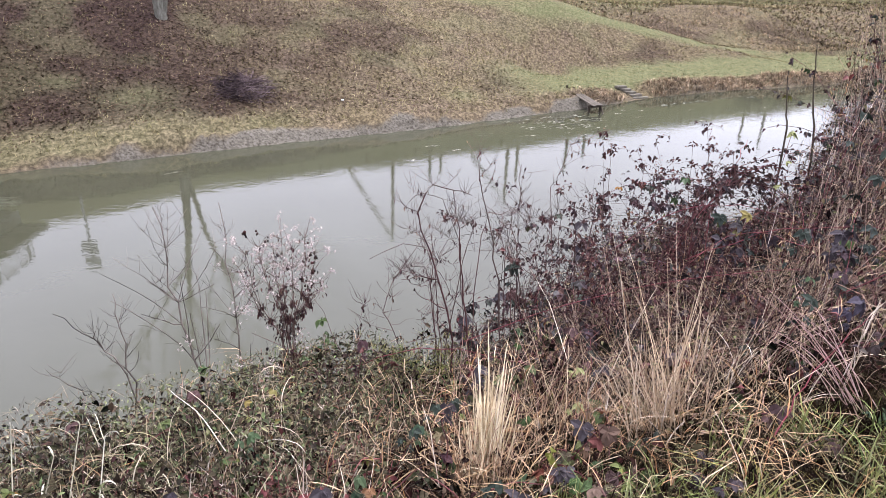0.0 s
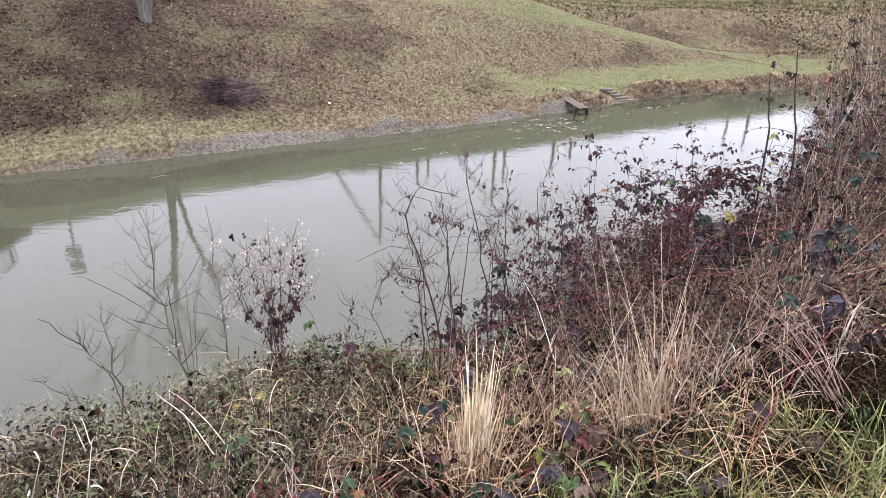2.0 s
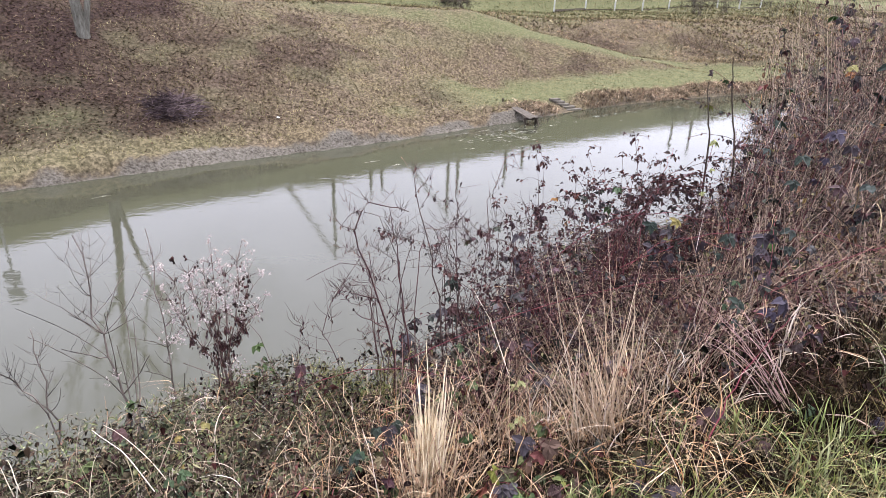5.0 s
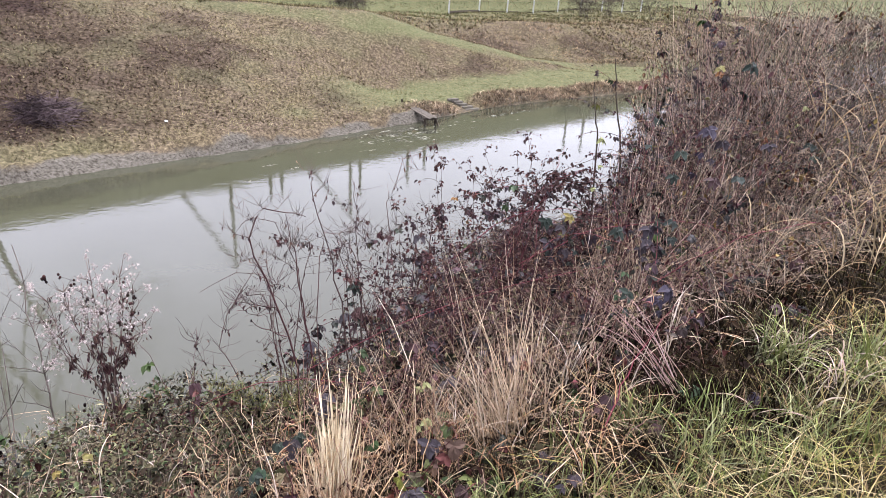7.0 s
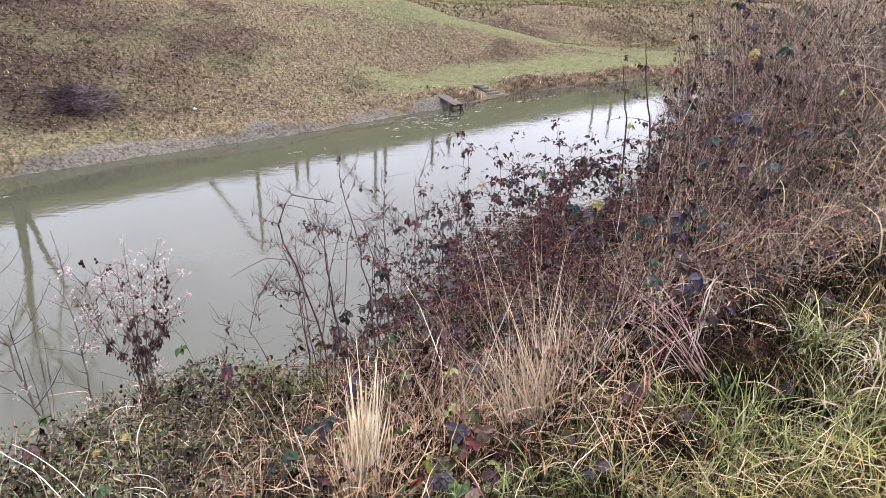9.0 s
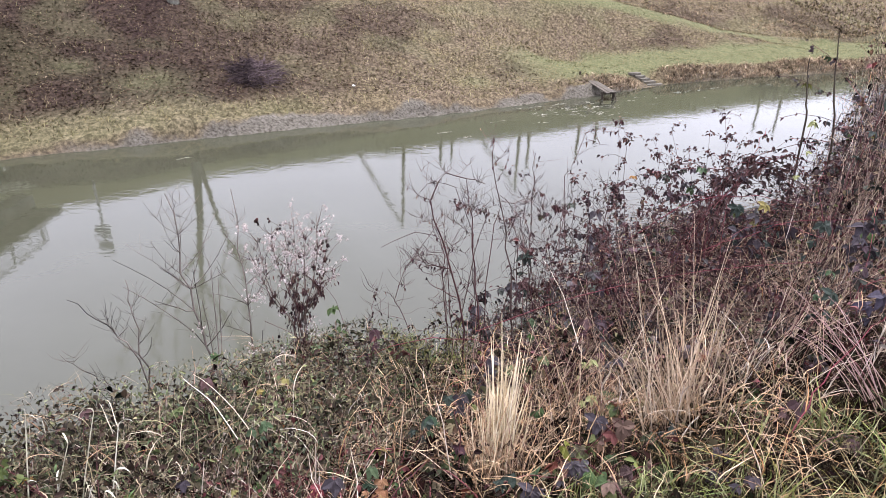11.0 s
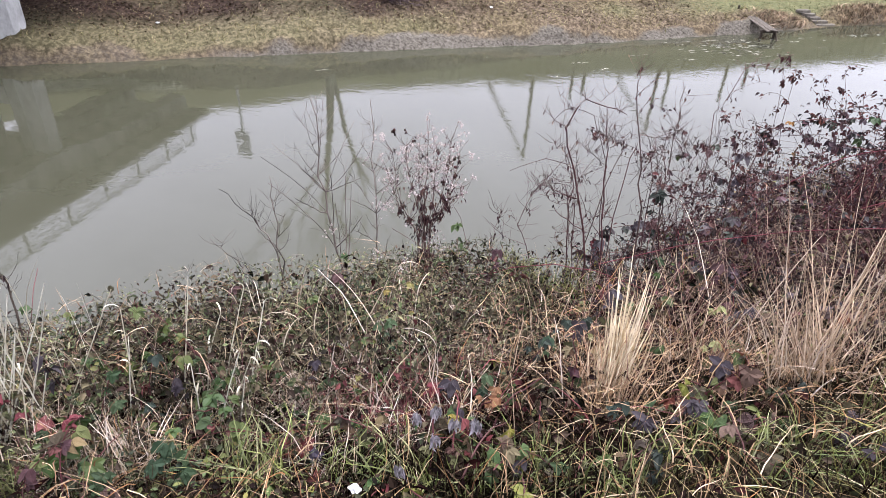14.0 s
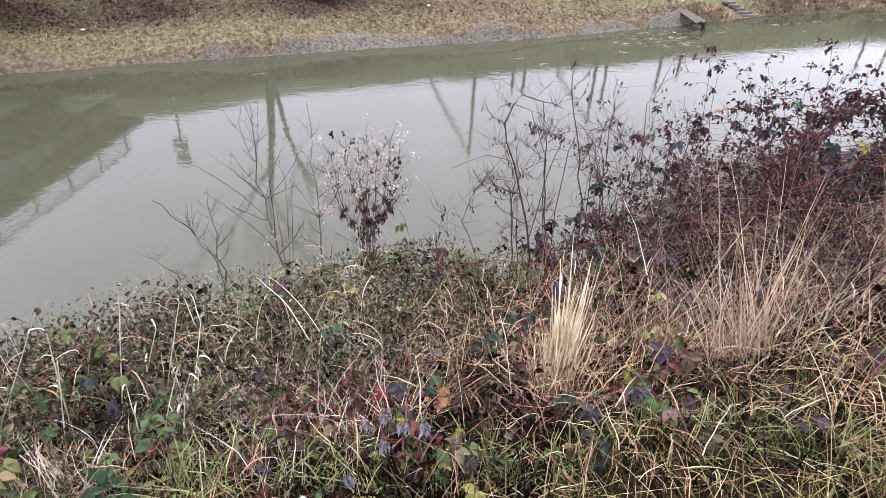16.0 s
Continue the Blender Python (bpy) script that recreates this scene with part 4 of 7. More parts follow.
tagged(new("olive_leaves", moss.mesh("olive_leaves", varied("olive_leaves", [(0.1300, 0.1216, 0.0576), (0.2080, 0.1664, 0.0960), (0.0715, 0.0704, 0.0384), (0.2860, 0.2176, 0.1408), (0.1040, 0.0576, 0.0448), (0.1690, 0.1792, 0.0768), (0.0455, 0.0333, 0.0282)], 0.7, patch=False))), "tiny curled olive and tan leaves among the stems", "dead leaves", kind="stuff")
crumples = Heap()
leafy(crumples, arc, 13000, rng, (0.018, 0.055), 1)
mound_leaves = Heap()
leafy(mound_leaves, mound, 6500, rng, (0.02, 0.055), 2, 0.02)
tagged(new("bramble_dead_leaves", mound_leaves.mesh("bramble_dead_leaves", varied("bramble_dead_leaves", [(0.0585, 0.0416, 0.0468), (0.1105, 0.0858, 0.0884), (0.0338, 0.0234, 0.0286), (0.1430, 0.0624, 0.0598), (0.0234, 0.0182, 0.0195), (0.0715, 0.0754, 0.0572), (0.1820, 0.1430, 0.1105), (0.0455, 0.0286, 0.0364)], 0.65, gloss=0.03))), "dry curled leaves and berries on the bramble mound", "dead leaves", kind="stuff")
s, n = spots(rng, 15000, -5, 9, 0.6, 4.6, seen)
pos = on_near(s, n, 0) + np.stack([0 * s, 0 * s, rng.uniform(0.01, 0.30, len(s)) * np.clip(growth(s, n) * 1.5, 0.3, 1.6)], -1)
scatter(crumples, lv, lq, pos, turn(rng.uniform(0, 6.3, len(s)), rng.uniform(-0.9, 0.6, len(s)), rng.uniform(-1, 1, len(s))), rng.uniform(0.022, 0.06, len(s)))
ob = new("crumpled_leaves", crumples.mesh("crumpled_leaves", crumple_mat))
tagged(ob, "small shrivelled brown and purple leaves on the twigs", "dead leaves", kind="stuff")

herb_mat = varied("green_herbs", [(0.0257, 0.0419, 0.0149), (0.0635, 0.0851, 0.0243), (0.0162, 0.0297, 0.0121), (0.1107, 0.1134, 0.0297), (0.0324, 0.0513, 0.0257), (0.1526, 0.1323, 0.0351)], 0.55, gloss=0.2)
# Drab tones lowered to put shade between the herb leaves.
drab_mat = varied("drab_leaves", [(0.0084, 0.0063, 0.0049), (0.0245, 0.0161, 0.0126), (0.0525, 0.0364, 0.0252), (0.0070, 0.0056, 0.0049), (0.0252, 0.0112, 0.0112), (0.0770, 0.0595, 0.0420), (0.0126, 0.0112, 0.0077), (0.0455, 0.0154, 0.0154)], 0.65, gloss=0.03)
hv, hq = leaflet(1.0, 0.62, 0.35, 0.2)
for name, mat, count, seed, low, high, label in (("green_herbs", herb_mat, 26000, 51, 0.53, 0.66, "small green and yellowing herb leaves on the bank"), ("drab_leaves", drab_mat, 20000, 57, 0.42, 0.58, "small drab brown leaves of dying herbs")):
    herbs = Heap()
    s, n = spots(rng, count, -4.5, 3.4, 1.1, 4.7, lambda s, n: np.clip(seen(s, n) * 2.0, 0.12, 1) * smooth(low, high, fnoise(s * 2.0, n * 2.0, seed)) * smooth(3.4, 2.0, 3.5 * s / n))
    pos = on_near(s, n) + np.stack([0 * s, 0 * s, growth(s, n) * rng.uniform(0, 0.9, len(s)) ** 0.8], -1)
    scatter(herbs, hv, hq, pos, turn(rng.uniform(0, 6.3, len(s)), rng.uniform(-0.9, 0.6, len(s)), rng.uniform(-0.9, 0.9, len(s))), rng.uniform(0.012, 0.036, len(s)))
    tagged(new(name, herbs.mesh(name, mat)), label, "herbs", kind="stuff")
crown = Heap()
s, n = spots(rng, 60000, -4.6, 2.0, 1.9, 4.4, lambda s, n: smooth(2.6, 1.4, 3.5 * s / n) * (0.35 + 0.65 * smooth(0.4, 0.6, fnoise(s * 2.4, n * 2.4, 71))))
pos = on_near(s, n) + np.stack([0 * s, 0 * s, growth(s, n) * (0.93 - 0.6 * rng.uniform(0, 1, len(s)) ** 1.2)], -1)
half = rng.uniform(0, 1, len(s)) < 0.6
for some, shape, small, big in ((half, leaflet(1.0, 0.28, 0.6, 0.6, 3), 0.012, 0.038), (~half, leaflet(1.0, 0.62, 0.35, 0.2, 3), 0.007, 0.024)):
    k = int(some.sum())
    scatter(crown, *shape, pos[some], turn(rng.uniform(0, 6.3, k), rng.uniform(-1.5, 0.9, k), rng.uniform(-1.2, 1.2, k)), rng.uniform(small, big, k))
tagged(new("bank_herbs", crown.mesh("bank_herbs", varied("bank_herbs", [(0.0592, 0.0809, 0.0385), (0.1775, 0.1830, 0.0883), (0.0473, 0.0424, 0.0289), (0.1099, 0.1638, 0.0675), (0.2535, 0.2215, 0.1284), (0.0845, 0.0655, 0.0481), (0.1436, 0.1734, 0.0802), (0.1605, 0.0867, 0.0675), (0.0592, 0.0771, 0.0417), (0.3380, 0.3179, 0.2007)], 0.6, gloss=0.03))), "mixed olive and brown leaves of dying bank herbs", "herbs", kind="stuff")
hummock = Heap()
s, n = spots(rng, 5000, 1.3, 2.2, 2.9, 3.7, lambda s, n: smooth(0.44, 0.6, fnoise(s * 3.2, n * 3.2, 33)) * smooth(2.2, 1.9, s) * smooth(1.3, 1.5, s))
blades(hummock, on_near(s, n) + np.stack([0 * s, 0 * s, growth(s, n) * rng.uniform(0.5, 0.86, len(s))], -1), rng.uniform(0.03, 0.09, len(s)), rng.uniform(0.004, 0.009, len(s)), rng.uniform(0.3, 1.6, len(s)), rng, 4)
tagged(new("mossy_grass", hummock.mesh("mossy_grass", varied("mossy_grass", [(0.0992, 0.1054, 0.0315), (0.1488, 0.1364, 0.0525), (0.0620, 0.0744, 0.0245), (0.1860, 0.1550, 0.0770), (0.1178, 0.1240, 0.0350)], 0.7, patch=False))), "yellow-green mossy grass on the bank's edge", "grass", kind="stuff")
stems = Heap()
s, n = spots(rng, 2600, -3.8, 2.0, 2.4, 4.2, lambda s, n: smooth(2.6, 1.4, 3.5 * s / n))
up = settle(arcs(rng, on_near(s, n), growth(s, n) * rng.uniform(0.7, 1.2, len(s)), rng.uniform(0.7, 1.5, len(s)), rng.uniform(-0.9, 1.2, len(s)), 7, wander=0.22), rng, 0.7, 1.0)
tubes(stems, up, np.linspace(1, 0.4, 7)[None] * rng.uniform(0.0016, 0.0036, (len(up), 1)))
tagged(new("bank_stems", stems.mesh("bank_stems", twig_mat)), "dark thin stems of dying bank herbs", "twigs", kind="stuff")
# Added filler closing gaps to the water; its drab tones add gap shade.
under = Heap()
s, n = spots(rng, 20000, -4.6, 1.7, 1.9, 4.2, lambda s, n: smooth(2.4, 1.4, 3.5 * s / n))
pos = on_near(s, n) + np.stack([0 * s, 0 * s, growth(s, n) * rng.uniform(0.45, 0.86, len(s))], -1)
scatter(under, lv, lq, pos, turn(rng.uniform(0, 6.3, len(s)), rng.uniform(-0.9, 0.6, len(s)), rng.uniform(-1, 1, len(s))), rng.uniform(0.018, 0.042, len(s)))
tagged(new("dark_undergrowth", under.mesh("dark_undergrowth", varied("dark_undergrowth", [(0.0427, 0.0378, 0.0234), (0.0808, 0.0651, 0.0405), (0.0238, 0.0210, 0.0144), (0.0617, 0.0368, 0.0306), (0.1140, 0.0945, 0.0558), (0.0427, 0.0525, 0.0252), (0.0304, 0.0231, 0.0198)], 0.7, gloss=0.03))), "drab filler leaves packed under the bank herbs to darken the gaps", "dead leaves", kind="stuff")
felt = Heap()
s, n = spots(rng, 20000, -4.4, 1.6, 1.7, 4.0, lambda s, n: smooth(2.4, 1.2, 3.5 * s / n) * (0.25 + 0.75 * smooth(0.38, 0.58, fnoise(s * 2.8, n * 2.8, 64))))
pos = on_near(s, n) + np.stack([0 * s, 0 * s, growth(s, n) * rng.uniform(0.45, 0.93, len(s))], -1)
blades(felt, pos, rng.uniform(0.02, 0.065, len(s)), rng.uniform(0.0022, 0.005, len(s)), rng.uniform(0.5, 2.8, len(s)), rng, 4, 0.6)
tagged(new("felted_grass", felt.mesh("felted_grass", varied("felted_grass", [(0.1427, 0.1118, 0.0702), (0.0824, 0.0726, 0.0410), (0.1976, 0.1620, 0.1170), (0.0549, 0.0392, 0.0263), (0.1098, 0.1118, 0.0585), (0.2526, 0.2180, 0.1696), (0.1208, 0.0726, 0.0527)], 0.7, amount=0.3))), "short curling tan and olive grass felted over the bank", "dry grass", kind="stuff")
curls = Heap()
s, n = spots(rng, 11000, -4, 7, 0.5, 4.0, lambda s, n: seen(s, n) * (0.15 + 0.85 * smooth(0.42, 0.6, fnoise(s * 2.2, n * 2.2, 61))) * shady(s, n))
pos = on_near(s, n) + np.stack([0 * s, 0 * s, growth(s, n) * rng.uniform(0, 0.9, len(s)) + 0.06 * smooth(0.2, 0.7, n)], -1)
blades(curls, pos, rng.uniform(0.05, 0.15, len(s)), rng.uniform(0.002, 0.006, len(s)), rng.uniform(0.6, 2.6, len(s)), rng, 6, 0.5)
curl_mat = varied("curled_blades", [(0.3135, 0.1988, 0.1129), (0.1476, 0.0865, 0.0484), (0.4610, 0.3282, 0.2096), (0.0923, 0.0518, 0.0323), (0.2581, 0.1296, 0.0580), (0.3873, 0.2591, 0.1613), (0.0737, 0.0414, 0.0259), (0.6086, 0.4665, 0.3224)], 0.65)
tagged(new("curled_dead_grass", curls.mesh("curled_dead_grass", curl_mat)), "curled tan dead grass blades caught in the stems", "dry grass", kind="stuff")
uprights = Heap()
s, n = spots(rng, 1500, 1.1, 6.5, 1.2, 2.9, lambda s, n: smooth(0.42, 0.6, fnoise(s * 1.6, n * 1.6, 66)) * shady(s, n))
tubes(uprights, arcs(rng, on_near(s, n), rng.uniform(0.3, 0.75, len(s)), rng.uniform(1.1, 1.5, len(s)), rng.uniform(0.5, 1.4, len(s)), 6, wander=0.05), np.linspace(1, 0.5, 6)[None] * rng.uniform(0.0011, 0.0022, (len(s), 1)))
tagged(new("upright_dead_grass", uprights.mesh("upright_dead_grass", stalk_mat)), "thin upright dead grass stems beside the brambles", "dry grass", kind="stuff")

blush = Heap()
s, n = spots(rng, 1500, -0.1, 0.9, 1.55, 2.5, lambda s, n: np.exp(-((s - 0.42) / 0.28) ** 2 - ((n - 1.95) / 0.32) ** 2))
red = arcs(rng, on_near(s, n), rng.uniform(0.15, 0.42, len(s)), rng.uniform(0.5, 1.5, len(s)), rng.uniform(-0.6, 1.2, len(s)), 6, wander=0.2)
tubes(blush, red, np.linspace(1, 0.5, 6)[None] * rng.uniform(0.001, 0.0022, (len(red), 1)))
leafy(blush, red, 900, rng, (0.012, 0.03), 2, 0.012)
tagged(new("red_herb_stems", blush.mesh("red_herb_stems", varied("red_herb_stems", [(0.17, 0.045, 0.055), (0.10, 0.035, 0.040), (0.24, 0.09, 0.08), (0.07, 0.022, 0.028), (0.20, 0.12, 0.09)], 0.7, patch=False))), "crimson dying herb stems in the grass", "herbs", kind="stuff")

# ---- brambles ----
leaf_shapes = [compound(np.random.default_rng(60 + i), 3 if i % 3 else 5) for i in range(8)]
leaf_meshes = [mesh_of("leaf", v, q, leaf_mat) for v, q in leaf_shapes]
mixed_meshes = [mesh_of("leaf", v, q, mixed_leaf) for v, q in leaf_shapes]
accents = [mesh_of("leaf", *leaf_shapes[i % 8], (green_leaf, gold_leaf, green_leaf, red_leaf, green_leaf)[i % 5]) for i in range(10)]


def place_leaf(parent, pos, size, az, tilt, spin, me):
    ob = new("leaf", me)
    ob.parent = parent
    m = Matrix(turn(az, tilt, spin).tolist()).to_4x4()
    ob.matrix_local = Matrix.Translation(Vector(pos) - parent.location) @ m @ Matrix.Diagonal((size, size, size, 1))
    return ob


def bramble(s0, n0, spread_s, spread_n, canes, leaves, picked, seed, label, reach=1.0):
    """A bramble bush: arching canes and compound leaves along them."""
    rng = np.random.default_rng(seed)
    bush = tagged(new("bramble_bush"), label, "bramble", "brambles on the bank")
    bush.location = on_near(s0, n0)
    o = np.array(bush.location)
    s, n = s0 + rng.normal(0, spread_s, canes), np.clip(n0 + rng.normal(0, spread_n, canes), 0.9, 4.7)
    g = growth(s, n) * reach
    lines = arcs(rng, on_near(s, n), g * rng.uniform(0.7, 1.4, canes) + 0.2, rng.uniform(1.0, 1.5, canes), rng.uniform(-1.3, 0.6, canes), 12, wander=0.13)
    left = s0 < 2.5
    low, high = (1.3, 2.3) if n0 < 2.1 else (0.6, 1.0) if left else (0.7, 1.05) if s0 > 5.5 else (0.8, 1.55)
    lines = settle(lines, rng, low, high, None, 0.62)
    canes = len(lines)
    if not left:
        mound_canes.append(lines)
    if not canes:
        return bush
    for i in range(canes):
        one = Heap()
        tubes(one, lines[i:i + 1] - o, np.linspace(1, 0.45, 12)[None] * rng.uniform(0.0026, 0.0048), 4)
        part("cane", one.mesh("cane", cane_mat, True), bush)
    c = rng.integers(0, canes, leaves)
    t = 2.5 + 8.49 * rng.uniform(0, 1, leaves) ** 0.75
    k = t.astype(int)
    f = (t - k)[:, None]
    pos = lines[c, k] * (1 - f) + lines[c, k + 1] * f
    az, tilt, spin = rng.uniform(0, 6.3, leaves), rng.uniform(-1.5, 0.0, leaves), rng.uniform(-0.6, 0.6, leaves)
    sz = rng.uniform(0.045, 0.095, leaves) * (1.0 if left else 1.1)
    for i in range(picked):
        place_leaf(bush, pos[i], sz[i], az[i], tilt[i], spin[i], accents[rng.integers(0, 10)] if rng.uniform() < 0.2 else (mixed_meshes if left else leaf_meshes)[rng.integers(0, 8)])
    if leaves > picked:
        rest = Heap()
        kind = rng.integers(0, 8, leaves)
        for j in range(8):
            m = (kind == j) & (np.arange(leaves) >= picked)
            if m.any():
                scatter(rest, *leaf_shapes[j], pos[m] - o, turn(az[m], tilt[m], spin[m]), sz[m])
        part("leaves", rest.mesh("leaves", mixed_heap if left else leaf_heap_mat), bush, kind="stuff")
    return bush


mound_canes = []
green_meshes = [mesh_of("leaf", *leaf_shapes[i], green_leaf) for i in range(8)]


def young_bramble(x, y, count, seed):
    rng = np.random.default_rng(seed)
    s0, n0 = x * UX + y * UY, -x * UY + y * UX
    bush = tagged(new("young_bramble"), "low young bramble with fresh green leaves", "bramble", "young brambles on the bank")
    bush.location = on_near(s0, n0)
    g = float(growth(np.array(s0), np.array(n0)))
    lines = arcs(rng, np.repeat(np.array(bush.location)[None], 7, 0), np.full(7, 0.25 + g), rng.uniform(0.8, 1.4, 7), rng.uniform(-0.6, 0.6, 7), 8)
    for i in range(7):
        one = Heap()
        tubes(one, lines[i:i + 1] - np.array(bush.location), np.linspace(0.003, 0.0015, 8)[None], 4)
        part("cane", one.mesh("cane", cane_mat, True), bush)
    for i in range(count):
        p = lines[rng.integers(0, 7), rng.integers(3, 8)] + rng.normal(0, 0.02, 3)
        place_leaf(bush, p, rng.uniform(0.05, 0.1), rng.uniform(0, 6.3), rng.uniform(-0.7, 0.4), rng.uniform(-0.5, 0.5), green_meshes[rng.integers(0, 8)])


for i, (x, y, c) in enumerate(((-1.50, 1.55, 26), (-1.22, 1.62, 30), (-1.05, 1.5, 22), (-2.3, 1.55, 12), (-0.55, 3.0, 14), (-0.3, 3.1, 14))):
    young_bramble(x, y, c, 700 + i)
purple, mixed_l = "bramble with arching red canes and dark purple leaves", "bramble with arching canes and mixed green and maroon leaves"
for i, (s0, n0, ds, dn, canes, leaves, picked, reach) in enumerate((
        (-1.6, 2.4, 0.6, 0.5, 26, 231, 150, 0.75), (-0.5, 2.9, 0.5, 0.5, 26, 264, 150, 0.75), (0.3, 2.6, 0.4, 0.5, 24, 231, 150, 0.7), (1.1, 2.5, 0.4, 0.5, 24, 231, 150, 0.7),
        (1.9, 2.6, 0.35, 0.5, 28, 264, 150, 0.85), (0.4, 1.7, 0.5, 0.25, 16, 143, 143, 0.8), (1.7, 1.9, 0.4, 0.3, 18, 110, 110, 0.8), (2.8, 2.7, 0.35, 0.5, 34, 620, 200, 0.95),
        (3.4, 3.0, 0.35, 0.5, 40, 620, 250, 1.0), (4.1, 3.0, 0.4, 0.5, 42, 640, 250, 1.0), (4.9, 2.7, 0.45, 0.5, 40, 480, 200, 0.95), (3.2, 1.8, 0.4, 0.3, 14, 80, 80, 0.8),
        (4.4, 1.8, 0.5, 0.35, 16, 100, 90, 0.85), (5.8, 2.8, 0.5, 0.6, 44, 480, 150, 1.0), (7.0, 2.6, 0.6, 0.6, 44, 420, 90, 0.95), (8.6, 2.6, 0.8, 0.7, 44, 700, 60, 0.95), (7.4, 3.6, 0.35, 0.4, 36, 620, 80, 1.0), (5.6, 2.0, 0.5, 0.3, 18, 160, 90, 0.95), (7.4, 1.7, 0.7, 0.3, 18, 180, 80, 0.9),
        (-2.8, 2.8, 0.7, 0.6, 26, 209, 60, 0.8), (0.9, 1.35, 0.35, 0.15, 12, 90, 90, 1.0), (1.5, 1.2, 0.4, 0.15, 12, 80, 80, 1.0), (0.35, 1.3, 0.3, 0.15, 12, 90, 90, 1.0), (-0.7, 1.7, 0.5, 0.3, 16, 121, 121, 0.8), (-0.5, 3.7, 0.6, 0.3, 24, 231, 60, 0.8), (1.2, 3.6, 0.6, 0.3, 24, 231, 60, 0.75))):
    bramble(s0, n0, ds, dn, canes, leaves, picked, 100 + i, purple if s0 > 2.5 else mixed_l, reach)


# small wizened leaves and dried berries all along the mound's canes
rng = np.random.default_rng(97)
wizened = Heap()
for lines in mound_canes:
    leafy(wizened, lines, 18 * len(lines), rng, (0.018, 0.046), 4, 0.025)
tagged(new("wizened_leaves", wizened.mesh("wizened_leaves", varied("wizened_leaves", [(0.0292, 0.0138, 0.0161), (0.0731, 0.0298, 0.0298), (0.0175, 0.0127, 0.0149), (0.0488, 0.0252, 0.0298), (0.0975, 0.0482, 0.0413), (0.0215, 0.0229, 0.0207), (0.0439, 0.0413, 0.0459), (0.1268, 0.1033, 0.0803)], 0.65, gloss=0.03, patch=False))), "small wizened maroon leaves and dried berries on bramble canes", "dead leaves", kind="stuff")


pale_straw = varied("pale_straw", [(0.5808, 0.4620, 0.2946), (0.7392, 0.6204, 0.4297), (0.4488, 0.3300, 0.1841), (0.8184, 0.7128, 0.5279)], 0.65, "object", patch=False)
fan_straw = varied("fan_straw", [(0.3940, 0.2806, 0.1812), (0.5184, 0.4009, 0.2766), (0.2696, 0.1804, 0.1144), (0.5806, 0.4710, 0.3528), (0.3421, 0.2104, 0.1240)], 0.65, "object", patch=False)
reed_mat = varied("reed_blades", [(0.3633, 0.2797, 0.1961), (0.5868, 0.4949, 0.4003), (0.2376, 0.1650, 0.1143), (0.6986, 0.6169, 0.5473), (0.4471, 0.3443, 0.2450), (0.3074, 0.2009, 0.1224)], 0.7, "object", patch=False)
bleached = varied("bleached_blades", [(0.3635, 0.2838, 0.2027), (0.5591, 0.4729, 0.3883), (0.2656, 0.1892, 0.1351), (0.6570, 0.5821, 0.5236), (0.4473, 0.3492, 0.2533), (0.3355, 0.2256, 0.1351)], 0.7, amount=0.3, patch=False)


# ---- tufts of straw, and single dead stalks ----
def straw_tuft(x, y, count, tall, seed, label, width=0.05, lean=0.35, toward=(0.0, 0.0), broad=1.0, mat=None, single=False, gather=0.0):
    rng = np.random.default_rng(seed)
    s0, n0 = x * UX + y * UY, -x * UY + y * UX
    tuft = tagged(new("dry_grass_tuft"), label, "grass tuft", "tufts of dry grass")
    tuft.location = on_near(s0, n0, -0.02)
    h = Heap()
    base = np.stack([rng.normal(0, width, count), rng.normal(0, width, count), 0 * rng.uniform(0, 1, count)], -1)
    blades(h, base, rng.uniform(0.5, 1.0, count) * tall, broad * rng.uniform(0.002, 0.0045, count), np.abs(rng.normal(0.0, lean, count)), rng, 5)
    if single:
        size = (0.35 + 0.65 * rng.uniform(0, 1, count) ** 1.7) * (1 - 0.5 * gather * np.clip(np.hypot(base[:, 0], base[:, 1]) / (2 * width), 0, 1))
        lines = arcs(rng, base, size * tall, 1.5 - np.abs(rng.normal(0, lean, count)), rng.uniform(1.35 if gather else 0.9, 1.55, count), 6, wander=0.05)
        lines[..., :2] += (np.clip(lines[..., 2:3] / tall, 0, 1) ** 1.3) * np.array(toward)
        lines[..., :2] -= base[:, None, :2] * gather * np.linspace(0, 1, 6)[None, :, None]
        for i in range(count):
            one = Heap()
            ribbons(one, lines[i:i + 1], broad * rng.uniform(0.003, 0.0055, 1), rng)
            part("blade", one.mesh("blade", mat or straw), tuft)
        return tuft
    bow = np.clip(h.v[0][:, 2:3] / tall, 0, 1.2) ** 1.4
    h.v[0][:, :2] += bow * np.array(toward)
    part("straw", h.mesh("straw", mat or straw), tuft, kind="stuff")
    return tuft


